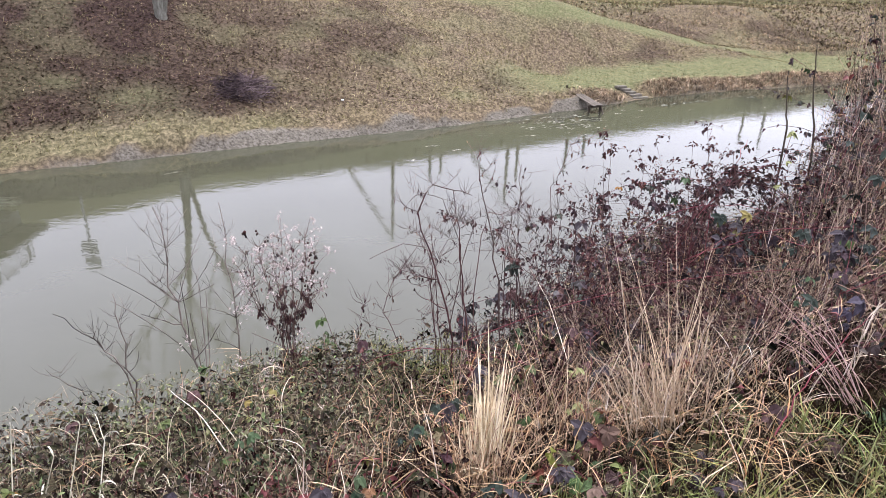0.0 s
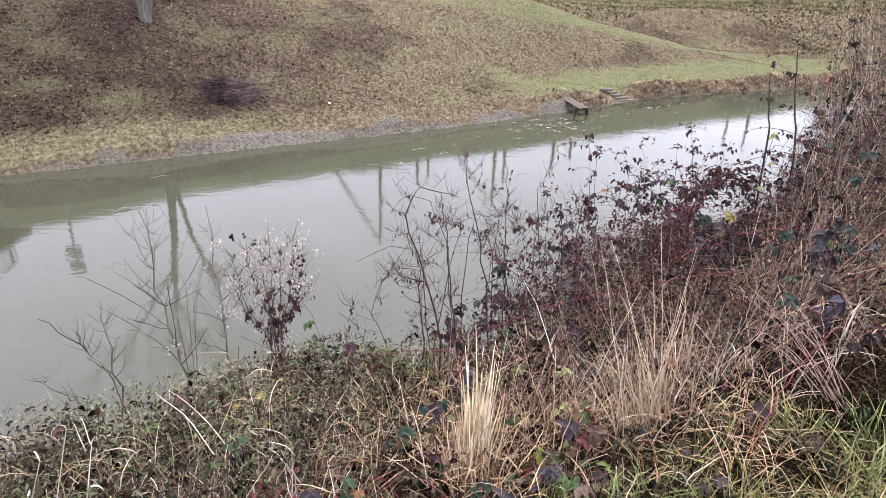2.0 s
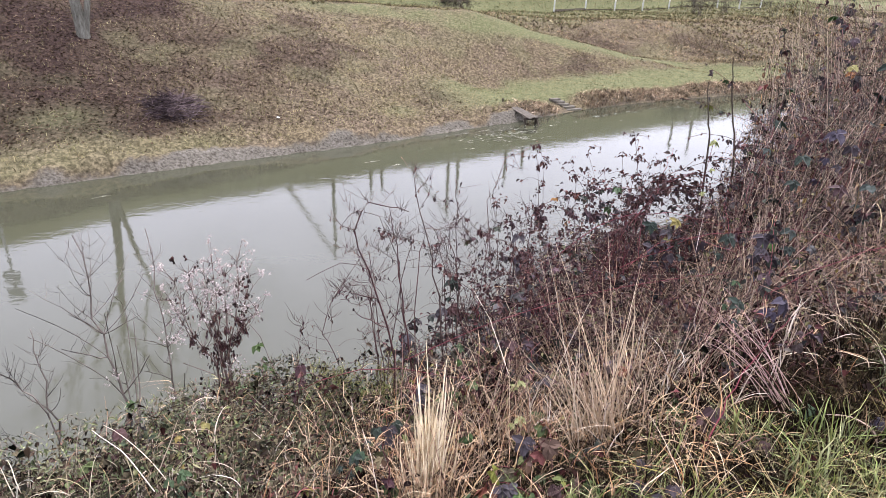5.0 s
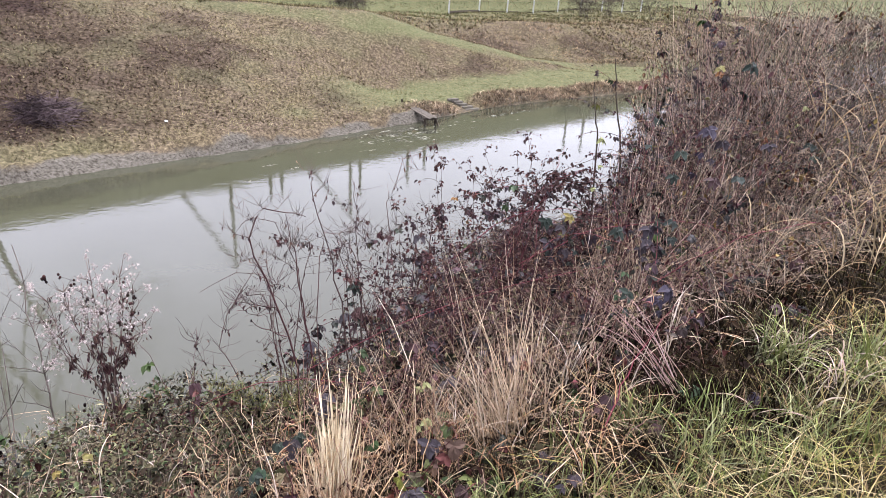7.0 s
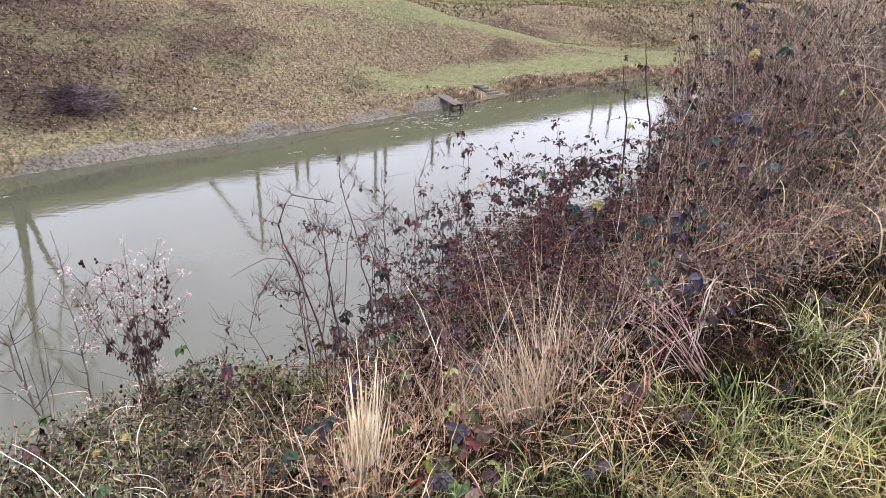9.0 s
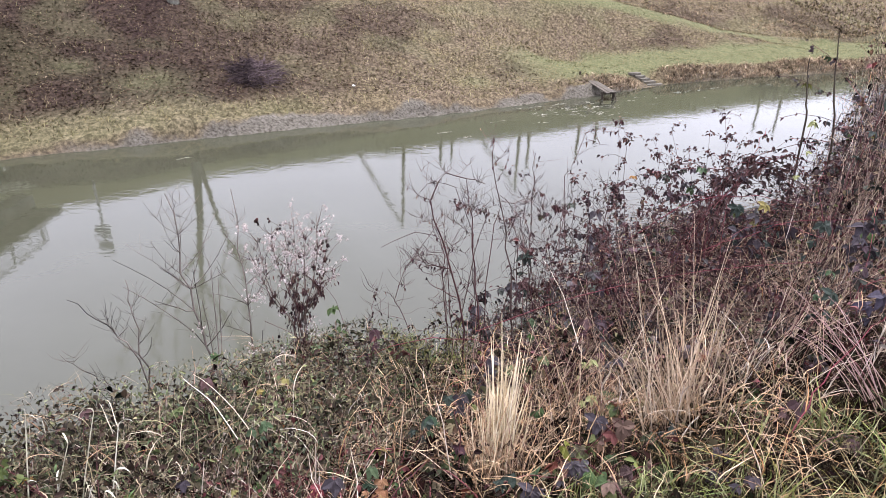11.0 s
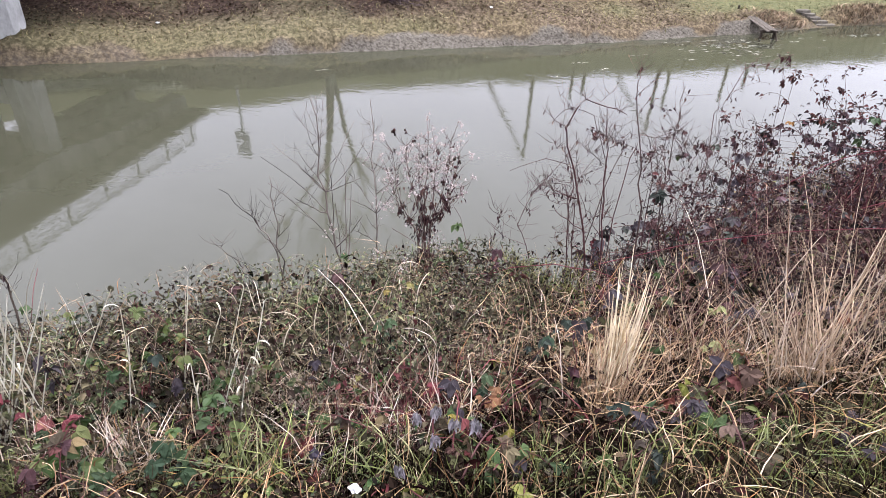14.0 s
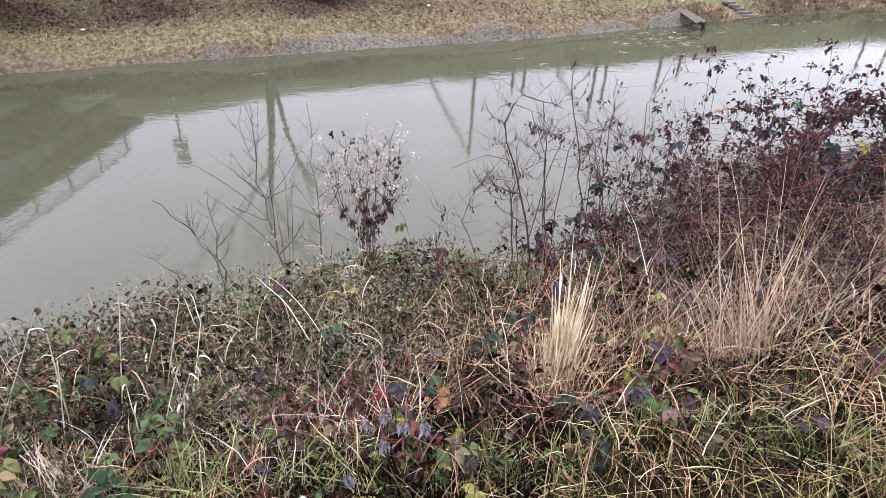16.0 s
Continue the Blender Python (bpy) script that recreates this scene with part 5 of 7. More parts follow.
straw_tuft(0.245, 1.98, 190, 0.74, 1, "upright tuft of pale straw-coloured grass", 0.024, 0.07, (0.03, 0.24), 2.5, pale_straw, True, 0.8)
straw_tuft(0.225, 1.95, 110, 0.46, 3, "spreading lower blades of the pale straw tuft", 0.035, 0.26, (0.02, 0.10), 2.1, pale_straw, True, 0.2)
straw_tuft(0.235, 1.93, 230, 0.36, 2, "loose fan of orange dry grass round the pale tuft", 0.07, 0.6, mat=warm_straw, broad=1.7)
for i, (x, y, c, tall, w, lean) in enumerate(((1.06, 2.22, 72, 0.95, 0.06, 0.18), (1.00, 2.18, 46, 0.66, 0.06, 0.24), (1.30, 2.55, 40, 0.68, 0.09, 0.26), (-0.95, 1.75, 170, 0.42, 0.12, 0.8), (-1.35, 1.75, 90, 0.42, 0.12, 0.7),
                                              (-0.95, 1.70, 80, 0.35, 0.08, 0.8), (-0.30, 2.2, 40, 0.42, 0.08, 0.3), (0.04, 2.15, 34, 0.45, 0.08, 0.3), (-2.2, 1.75, 60, 0.45, 0.06, 0.3), (-1.65, 1.15, 90, 0.32, 0.09, 0.5),
                                              (0.55, 2.0, 70, 0.30, 0.09, 0.7), (-0.45, 1.55, 70, 0.28, 0.09, 0.7), (0.6, 1.75, 60, 0.26, 0.08, 0.8), (-0.75, 1.3, 60, 0.26, 0.08, 0.7), (-2.35, 1.72, 40, 0.6, 0.04, 0.2), (-2.15, 1.75, 30, 0.5, 0.04, 0.25), (-1.75, 1.2, 70, 0.42, 0.06, 0.3), (0.75, 2.3, 90, 0.5, 0.09, 0.4), (-0.55, 2.1, 60, 0.4, 0.09, 0.5))):
    straw_tuft(x, y, c, tall, 20 + i, "loose tuft of bleached dry grass on the bank", w, lean, mat=fan_straw if i < 3 else bleached if x < -0.2 else warm_straw, single=i < 3, broad=1.5 if i < 3 else 1.0, toward=((-0.10, 0.26), (-0.34, 0.12), (-0.05, 0.1))[i] if i < 3 else (0.0, 0.0))
for i, (x, y) in enumerate(((-1.0, 1.72), (-1.33, 1.67), (-0.86, 1.80), (-0.62, 1.74), (-1.6, 1.55), (-1.15, 1.9), (-0.35, 1.62), (-1.9, 1.5))):
    straw_tuft(x, y, 64, 0.36, 50 + i, "arching bleached grass blades on the bank", 0.07, 1.0, (0.0, 0.0), 1.9, bleached)


def reed_clump(x, y, stems, tall, seed, lean=0.12):
    """Dead broad-leaved grass: jointed stems with long curling blades."""
    rng = np.random.default_rng(seed)
    s0, n0 = x * UX + y * UY, -x * UY + y * UX
    clump = tagged(new("dead_reed"), "bleached dead reed grass with curling long blades", "reed grass", "dead reeds on the bank")
    clump.location = on_near(s0, n0, -0.02)
    tall = 0.5 * tall + 0.55 * float(growth(np.array(s0), np.array(n0)))
    for i in range(stems):
        base = np.append(rng.normal(0, 0.045, 2), 0.0)
        line = arcs(rng, base[None], np.array([tall * rng.uniform(0.6, 1.1)]), np.array([1.5 - abs(rng.normal(0, lean))]), np.array([rng.uniform(1.0, 1.5)]), 8, wander=0.05)
        one = Heap()
        tubes(one, line, np.linspace(0.0028, 0.0012, 8)[None], 4)
        part("stem", one.mesh("stem", reed_mat, True), clump)
        k = int(rng.integers(2, 5))
        rows = rng.integers(2, 8, k)
        leaves = arcs(rng, line[0, rows], rng.uniform(0.10, 0.30, k), rng.uniform(1.0, 1.5, k), rng.uniform(-0.9, 1.4, k), 7, wander=0.06)
        for j in range(k):
            one = Heap()
            ribbons(one, leaves[j:j + 1], rng.uniform(0.003, 0.006, 1), rng)
            part("blade", one.mesh("blade", reed_mat), clump)


rng = np.random.default_rng(88)
for i, (az, d, stems, tall) in enumerate(((-53, 2.75, 5, 0.75), (-50.5, 2.7, 4, 0.6), (-47, 2.6, 3, 0.62), (-43, 2.8, 3, 0.5), (-38, 3.1, 3, 0.5), (-32, 3.3, 3, 0.45), (-26, 3.4, 3, 0.4), (-36, 2.7, 2, 0.45), (-31, 2.8, 3, 0.4), (-28, 3.0, 3, 0.45), (-24.5, 2.9, 4, 0.5), (-22, 2.5, 4, 0.42), (-19.5, 2.7, 5, 0.5), (-17, 2.45, 4, 0.4),
                                         (-27, 2.35, 3, 0.35), (-33, 2.3, 3, 0.38), (-39, 2.2, 3, 0.35), (-45, 2.1, 4, 0.4), (-21, 2.1, 4, 0.34), (-14, 2.5, 4, 0.45), (-11, 2.7, 3, 0.45), (-8, 2.35, 3, 0.4), (-3, 2.5, 4, 0.45), (1, 2.2, 2, 0.4),
                                         (-16, 2.05, 3, 0.3), (-10, 2.0, 2, 0.3), (-29, 1.95, 3, 0.3), (13, 2.4, 2, 0.5), (18, 2.6, 3, 0.45), (24, 2.3, 3, 0.45), (30, 2.9, 3, 0.5), (35, 2.6, 3, 0.5), (27, 3.4, 3, 0.6), (39, 3.0, 4, 0.55), (33, 3.6, 3, 0.6))):
    reed_clump(d * math.sin(radians(az)), d * math.cos(radians(az)), stems, tall, 500 + i)

for i, (x, y) in enumerate(((-1.84, 2.28), (-1.59, 2.22), (-1.33, 2.12), (-1.53, 1.99), (-0.33, 2.46))):
    straw_tuft(x, y, 90, 0.50, 80 + i, "arching bleached grass blades on the bank", 0.09, 0.8, (0.0, 0.0), 1.5, bleached)
for i, (x, y, count, tall) in enumerate(((-1.56, 1.25, 70, 0.36), (-1.50, 1.32, 50, 0.34), (-0.98, 1.95, 120, 0.40), (-0.90, 2.05, 90, 0.42), (-1.62, 1.85, 60, 0.40), (-2.05, 1.45, 60, 0.40), (-1.25, 1.6, 60, 0.34))):
    straw_tuft(x, y, count, tall, 140 + i, "upright bleached grass blades bent at the tips", 0.05, 0.55, (0.0, 0.0), 1.8, bleached)
white_reed = varied("white_reed", [(0.5022, 0.4779, 0.3802), (0.5832, 0.5589, 0.4594), (0.4050, 0.3645, 0.2693), (0.5346, 0.5022, 0.3722)], 0.7, "object", patch=False)


def sheathed_reed(x, y, top, stems, seed, bent):
    """A bleached reed: stout stems wrapped in upright pale sheaths, some folded over at the tip."""
    rng = np.random.default_rng(seed)
    s0, n0 = x * UX + y * UY, -x * UY + y * UX
    reed = tagged(new("white_reed"), "bleached white reed with folded leaf sheaths" if bent else "bleached white reed with upright split sheaths", "reed grass", "white reeds on the bank")
    reed.location = on_near(s0, n0, -0.02)
    tall = top - reed.location.z
    bush = float(growth(np.array(s0), np.array(n0)))
    for i in range(stems):
        base = np.append(rng.normal(0, 0.022, 2), 0.0)
        line = arcs(rng, base[None], np.array([tall * (1.0 if i == 0 else rng.uniform(0.6, 0.95))]), np.array([1.52 - abs(rng.normal(0, 0.05))]), np.array([rng.uniform(1.35, 1.5)]), 10, wander=0.03)
        line[..., :2] += (line[..., 2:3] - bush) * (0.2 if bent else 0.42) * np.array([UX, UY])
        one = Heap()
        tubes(one, line, np.linspace(0.0040, 0.0018, 10)[None], 5)
        part("stem", one.mesh("stem", white_reed, True), reed)
        rows = [6, 9] if bent else [4, 5, 6, 7]
        for r in rows:
            if bent:
                leaf = arcs(rng, line[0, r][None], np.array([rng.uniform(0.05, 0.10)]), np.array([1.3]), np.array([rng.uniform(-1.5, -0.6)]), 6, wander=0.05)
            else:
                leaf = arcs(rng, line[0, r][None], np.array([tall * rng.uniform(0.2, 0.4)]), np.array([1.5]), np.array([rng.uniform(1.0, 1.45)]), 6, wander=0.05)
            one = Heap()
            ribbons(one, leaf, rng.uniform(0.007, 0.011, 1) if bent else rng.uniform(0.005, 0.009, 1), rng)
            part("sheath", one.mesh("sheath", white_reed), reed)


for i, (x, y, top, stems, bent) in enumerate(((-2.05, 1.38, 3.58, 3, False), (-2.09, 1.41, 3.48, 1, False), (-1.96, 1.46, 3.55, 1, False), (-1.92, 1.47, 3.40, 2, False), (-1.63, 1.62, 3.36, 1, True), (-1.46, 1.73, 3.44, 2, True), (-1.38, 1.76, 3.40, 2, True), (-1.28, 1.57, 3.30, 2, True),
                                              (-1.20, 1.60, 3.28, 2, True), (-1.19, 1.73, 3.36, 2, True), (-1.64, 1.54, 3.22, 1, True), (-1.95, 1.29, 3.25, 2, True))):
    sheathed_reed(x, y, top, stems, 580 + i, bent)


def green_clump(x, y, count, tall, seed):
    rng = np.random.default_rng(seed)
    s0, n0 = x * UX + y * UY, -x * UY + y * UX
    clump = tagged(new("green_grass_clump"), "clump of fresh green grass among dead stems", "grass tuft", "clumps of green grass")
    clump.location = on_near(s0, n0, -0.02)
    h = Heap()
    blades(h, np.stack([rng.normal(0, 0.05, count), rng.normal(0, 0.05, count), np.zeros(count)], -1), rng.uniform(0.4, 1.0, count) * tall, rng.uniform(0.004, 0.010, count), np.abs(rng.normal(0.5, 0.5, count)), rng, 6, 0.35)
    part("sward", h.mesh("sward", clump_mat), clump, kind="stuff")


clump_mat = varied("clump_grass", [(0.1313, 0.1788, 0.0355), (0.2385, 0.2611, 0.0711), (0.0716, 0.1169, 0.0237), (0.3578, 0.3575, 0.1423), (0.1670, 0.2199, 0.0415), (0.4294, 0.4263, 0.2135), (0.0536, 0.0618, 0.0178)], 0.5, gloss=0.2)
for i, (x, y, c, tall) in enumerate(((1.15, 1.85, 60, 0.25), (1.45, 1.95, 60, 0.25), (2.4, 2.15, 110, 0.38), (2.1, 1.75, 60, 0.25), (1.55, 1.6, 60, 0.28), (1.35, 1.4, 50, 0.22), (1.75, 1.8, 70, 0.3), (1.95, 1.55, 60, 0.28), (-0.62, 1.38, 44, 0.26), (-0.48, 1.46, 36, 0.24), (0.46, 1.52, 40, 0.24), (0.22, 1.36, 40, 0.22), (1.1, 1.5, 44, 0.26), (-1.95, 1.25, 36, 0.26), (-0.1, 1.5, 30, 0.22), (0.8, 1.62, 34, 0.26), (1.5, 1.85, 40, 0.28), (0.6, 1.5, 36, 0.26), (-0.9, 1.4, 36, 0.26), (-1.4, 1.3, 36, 0.28), (0.0, 1.42, 34, 0.24), (2.6, 1.9, 50, 0.34), (1.7, 1.45, 44, 0.28), (2.2, 1.5, 44, 0.3), (0.7, 1.35, 40, 0.22), (-1.6, 1.2, 40, 0.26), (0.35, 1.45, 36, 0.24), (0.95, 1.6, 40, 0.22), (-0.35, 1.25, 36, 0.22), (0.1, 1.35, 36, 0.22), (1.75, 1.6, 50, 0.24), (2.75, 2.0, 90, 0.34), (-2.09, 1.18, 60, 0.34), (-1.89, 1.12, 60, 0.32), (-1.03, 1.27, 80, 0.34), (-0.93, 1.2, 70, 0.32), (-0.51, 1.27, 46, 0.22), (-0.18, 1.30, 46, 0.22), (0.0, 1.28, 46, 0.22), (0.23, 1.3, 46, 0.22), (-0.7, 1.22, 40, 0.22), (1.2, 1.4, 60, 0.24), (1.5, 1.5, 60, 0.24))):
    green_clump(x, y, c, tall, 400 + i)
stalks = Heap()
rng = np.random.default_rng(5)
s, n = spots(rng, 3000, -3, 9, 0.9, 4.2, lambda s, n: np.clip(seen(s, n) * 1.0, 0.12, 1) * (0.35 + 0.65 * smooth(0.3, 1.6, s)) * shady(s, n))
line = arcs(rng, on_near(s, n), rng.uniform(0.15, 0.6, len(s)) * (0.5 + 0.9 * np.clip(growth(s, n), 0, 1.5)), rng.uniform(0.5, 1.5, len(s)), rng.uniform(0.1, 1.5, len(s)), 5, wander=0.05)
line = settle(line, rng, 0.8, 1.35)
tubes(stalks, line, np.linspace(1, 0.5, 5)[None] * rng.uniform(0.0010, 0.0023, (len(line), 1)))
ob = new("dead_stalks", stalks.mesh("dead_stalks", stalk_mat))
tagged(ob, "scattered pale dead grass stalks leaning every way", "dead stalks", kind="stuff")


# ---- bright loose straw lying crosswise over the dark undergrowth ----
rng = np.random.default_rng(91)
wisps = Heap()
s, n = spots(rng, 7000, -3.2, 4.2, 0.75, 2.6, lambda s, n: np.clip(seen(s, n) * 1.6, 0, 1) * smooth(0.40, 0.60, fnoise(s * 2.3 + 5, n * 2.3, 96)) * (0.15 + 0.85 * smooth(0.2, 1.2, s)) * smooth(2.9, 2.2, s) * shady(s, n))
base = on_near(s, n) + np.stack([0 * s, 0 * s, growth(s, n) * rng.uniform(0.15, 0.95, len(s)) + 0.02], -1)
ribbons(wisps, arcs(rng, base, rng.uniform(0.07, 0.26, len(s)), rng.uniform(-0.5, 1.45, len(s)), rng.uniform(-0.9, 1.1, len(s)), 6, wander=0.14), rng.uniform(0.0026, 0.0052, len(s)), rng)
tagged(new("loose_straw", wisps.mesh("loose_straw", varied("loose_straw", [(0.2976, 0.1944, 0.1044), (0.4166, 0.3096, 0.1949), (0.1786, 0.1008, 0.0522), (0.4762, 0.3888, 0.2714), (0.2678, 0.1440, 0.0696), (0.3720, 0.2592, 0.1462), (0.1265, 0.0720, 0.0418)], 0.6, amount=0.3, patch=False))), "loose orange and tan straw lying over the stems", "dry grass", kind="stuff")


# ---- bramble sprigs whose large leaves stand out of the tangle ----
def leaf_colours(name, colours):
    return varied(name, colours, 0.55, "object", 60, 0.55, gloss=0.08, patch=False)


def broad_compound(rng, count):
    """A compound leaf of three or five full, pointed leaflets with a stalk; about 1 across."""
    vs, qs, n = [], [], 0
    for a in ((0, 1.15, -1.15) if count == 3 else (0, 0.85, -0.85, 1.8, -1.8)):
        big = 0.66 if a == 0 else 0.55
        y = np.linspace(0, 1, 7)
        half = big * 0.31 * np.sin(np.pi * y ** 0.75) ** 0.8 * (1 + 0.10 * np.array([0, 1, -1, 1, -1, 1, 0])) + 0.004
        fold, droop = rng.uniform(0.25, 0.8), rng.uniform(0.10, 0.40)
        z = -droop * y ** 2 + 0.02 * np.sin(9 * y)
        v = np.stack([np.stack([-half, y * big, z + fold * half], -1), np.stack([0 * y, y * big, z], -1), np.stack([half, y * big, z + fold * half], -1)], 1).reshape(-1, 3)
        q = np.array([[r * 3 + c, r * 3 + c + 1, r * 3 + c + 4, r * 3 + c + 3] for r in range(6) for c in range(2)])
        v = v @ turn(-a, rng.uniform(-0.35, 0.15), rng.uniform(-0.4, 0.4)).T + np.array([0, 0.25, 0])
        vs.append(v), qs.append(q + n)
        n += len(v)
    h = Heap()
    tubes(h, [[[0, 0, 0], [0, 0.14, 0.03], [0, 0.27, 0]]], [[0.014, 0.012, 0.01]])
    vs.append(h.v[0]), qs.append(h.q[0] + n)
    return np.concatenate(vs), np.concatenate(qs)


SPRIGS = {
    "dusky_green": ("bramble sprig with dull blue-green leaves", [(0.020, 0.028, 0.022), (0.034, 0.044, 0.034), (0.016, 0.021, 0.017), (0.042, 0.050, 0.044)],
                    [(1.89, 3.86, 3.49, 0.16), (2.03, 3.64, 3.45, 0.16), (2.37, 3.12, 3.74, 0.16), (1.93, 3.02, 3.74, 0.143), (0.55, 4.04, 2.98, 0.18), (0.1, 2.21, 3.23, 0.122), (0.03, 2.19, 3.22, 0.107), (1.72, 2.48, 3.64, 0.131), (0.92, 1.99, 3.26, 0.131), (0.25, 1.66, 3.32, 0.102), (-0.04, 1.99, 3.25, 0.1), (0.36, 1.38, 3.37, 0.14), (-1.64, 1.64, 3.08, 0.116), (-1.56, 1.48, 2.98, 0.088), (2.56, 3.46, 4.07, 0.18), (3.08, 3.48, 3.88, 0.18), (3.4, 4.01, 4.55, 0.19), (2.46, 3.65, 4.24, 0.18), (4.06, 3.94, 3.99, 0.18)]),
    "purple": ("bramble sprig with dark purple-grey leaves", [(0.031, 0.024, 0.030), (0.047, 0.039, 0.044), (0.021, 0.015, 0.018), (0.063, 0.055, 0.059), (0.039, 0.029, 0.033)],
               [(1.76, 3.56, 3.45, 0.17), (1.87, 3.49, 3.43, 0.16), (1.97, 3.77, 3.47, 0.16), (2.15, 3.04, 3.73, 0.17), (1.03, 4.14, 3.3, 0.19), (0.5, 4.2, 2.66, 0.18), (0.23, 3.81, 2.68, 0.17), (0.87, 2.62, 3.14, 0.113), (0.6, 1.9, 3.37, 0.139), (0.23, 2.69, 3.05, 0.156), (0.49, 1.68, 3.36, 0.103), (1.02, 1.55, 3.46, 0.095), (-0.39, 1.73, 3.18, 0.149), (-0.31, 1.57, 3.21, 0.115), (-0.93, 1.68, 3.2, 0.088), (-1.94, 1.42, 3.17, 0.17), (0.45, 1.67, 3.36, 0.103), (0.32, 1.57, 3.34, 0.125), (0.98, 1.66, 3.35, 0.124), (1.03, 1.77, 3.36, 0.081), (-1.47, 1.55, 3.08, 0.106), (-0.08, 1.34, 3.3, 0.096), (0.08, 2.18, 3.23, 0.136), (2.96, 3.58, 4.11, 0.18), (2.15, 2.98, 3.76, 0.17), (3.41, 3.61, 4.06, 0.16)]),
    "maroon": ("bramble sprig with dull maroon leaves", [(0.053, 0.025, 0.027), (0.037, 0.018, 0.020), (0.069, 0.038, 0.036), (0.045, 0.027, 0.029)],
               [(0.84, 4.18, 3.29, 0.132), (0.61, 4.4, 2.55, 0.2), (0.71, 2.72, 3.3, 0.124), (-0.36, 2.9, 3.06, 0.139), (-1.13, 2.43, 3.06, 0.125), (-1.49, 2.08, 3.15, 0.096), (1.39, 1.97, 3.43, 0.155), (-1.08, 2.3, 3.14, 0.095), (-1.57, 0.95, 3.23, 0.12), (2.78, 3.36, 3.91, 0.16), (4.24, 3.71, 3.63, 0.18), (4.71, 3.85, 3.54, 0.18), (3.32, 3.04, 3.45, 0.16)]),
    "violet": ("bramble sprig with glossy violet-grey leaves", [(0.040, 0.030, 0.048), (0.030, 0.026, 0.036), (0.054, 0.043, 0.060)],
               [(2.01, 2.58, 3.58, 0.19), (-0.77, 1.31, 3.14, 0.114), (2.84, 3.59, 4.18, 0.2), (2.03, 1.87, 3.43, 0.106)]),
    "lime": ("sprig with pale yellow-green young leaves", [(0.184, 0.199, 0.078), (0.220, 0.220, 0.103), (0.160, 0.180, 0.068)],
             [(0.74, 2.63, 3.12, 0.107), (0.67, 2.32, 3.13, 0.099), (2.24, 3.92, 4.05, 0.12), (4.09, 4.15, 4.23, 0.11), (2.31, 2.1, 3.43, 0.067)]),
    "green": ("bramble sprig with fresh green leaves", [(0.029, 0.049, 0.023), (0.045, 0.069, 0.032), (0.024, 0.042, 0.024), (0.054, 0.075, 0.038)],
              [(-0.02, 2.01, 3.25, 0.105), (1.71, 2.54, 3.72, 0.083), (-0.24, 1.76, 3.22, 0.118), (-0.7, 1.99, 3.2, 0.095), (-0.75, 1.98, 3.18, 0.084), (-1.7, 1.44, 2.99, 0.1), (-1.35, 1.28, 3.03, 0.143), (-1.21, 1.22, 3.08, 0.136), (-1.19, 1.13, 3.12, 0.123), (-1.32, 1.17, 3.07, 0.119), (-1.56, 1.12, 3.04, 0.125), (-1.46, 1.08, 3.07, 0.111), (-1.72, 1.49, 3.1, 0.088), (0.04, 1.34, 3.31, 0.073), (1.8, 1.98, 3.4, 0.109)]),
    "yellow": ("sprig with yellowed autumn leaves", [(0.222, 0.168, 0.057), (0.179, 0.159, 0.057), (0.145, 0.135, 0.057)],
               [(2.11, 3.94, 3.48, 0.14), (-0.81, 2.27, 3.15, 0.06), (-0.71, 2.34, 3.16, 0.082), (-0.78, 1.77, 3.07, 0.048), (-1.41, 1.39, 2.98, 0.094), (2.97, 3.79, 4.55, 0.13)]),
    "orange": ("sprig with orange-brown autumn leaves", [(0.188, 0.091, 0.047), (0.220, 0.127, 0.068)], [(-0.21, 1.71, 3.22, 0.093), (-0.19, 1.65, 3.23, 0.09)]),
    "crimson": ("bramble sprig with crimson leaves", [(0.150, 0.033, 0.040), (0.101, 0.028, 0.033)], [(-0.45, 1.75, 3.12, 0.111), (-1.79, 1.27, 3.03, 0.139), (-2.04, 1.26, 3.12, 0.117)]),
}
broad_shapes = [broad_compound(np.random.default_rng(640 + i), 3 if i % 2 else 5) for i in range(6)]
rng = np.random.default_rng(93)
for hue, (label, colours, places) in SPRIGS.items():
    hue_mat = leaf_colours(hue + "_leaf", colours)
    shapes = [mesh_of("leaf", v, q, hue_mat) for v, q in broad_shapes]
    for x, y, z, size in places:
        size *= 0.68
        s0, n0 = x * UX + y * UY, -x * UY + y * UX
        sprig = tagged(new("bramble_sprig"), label, "bramble", "bramble sprigs with large leaves")
        foot = np.array(on_near(s0 + rng.normal(0, 0.06), n0 + 0.10 + rng.normal(0, 0.05), -0.02))
        sprig.location = foot
        tip = np.array([x, y, z])
        t = np.linspace(0, 1, 8)[:, None]
        line = foot + (tip - foot) * t + np.array([0, 0, 0.10 * np.linalg.norm(tip - foot)]) * np.sin(np.pi * t) + rng.normal(0, 0.004, (8, 3)) * (t > 0) * (t < 1)
        one = Heap()
        tubes(one, [line - foot], [np.linspace(0.0034, 0.0018, 8)], 4)
        part("cane", one.mesh("cane", cane_mat, True), sprig)
        place_leaf(sprig, tip + np.array([0, 0.3 * size, 0.2 * size]), size, math.pi + rng.normal(0, 0.7), rng.uniform(-0.75, -0.15), rng.uniform(-0.4, 0.4), shapes[rng.integers(0, 6)])
        for k in (5, 6):
            place_leaf(sprig, line[k] + rng.normal(0, 0.01, 3), size * rng.uniform(0.5, 0.8), rng.uniform(0, 6.3), rng.uniform(-0.9, 0.1), rng.uniform(-0.5, 0.5), shapes[rng.integers(0, 6)])

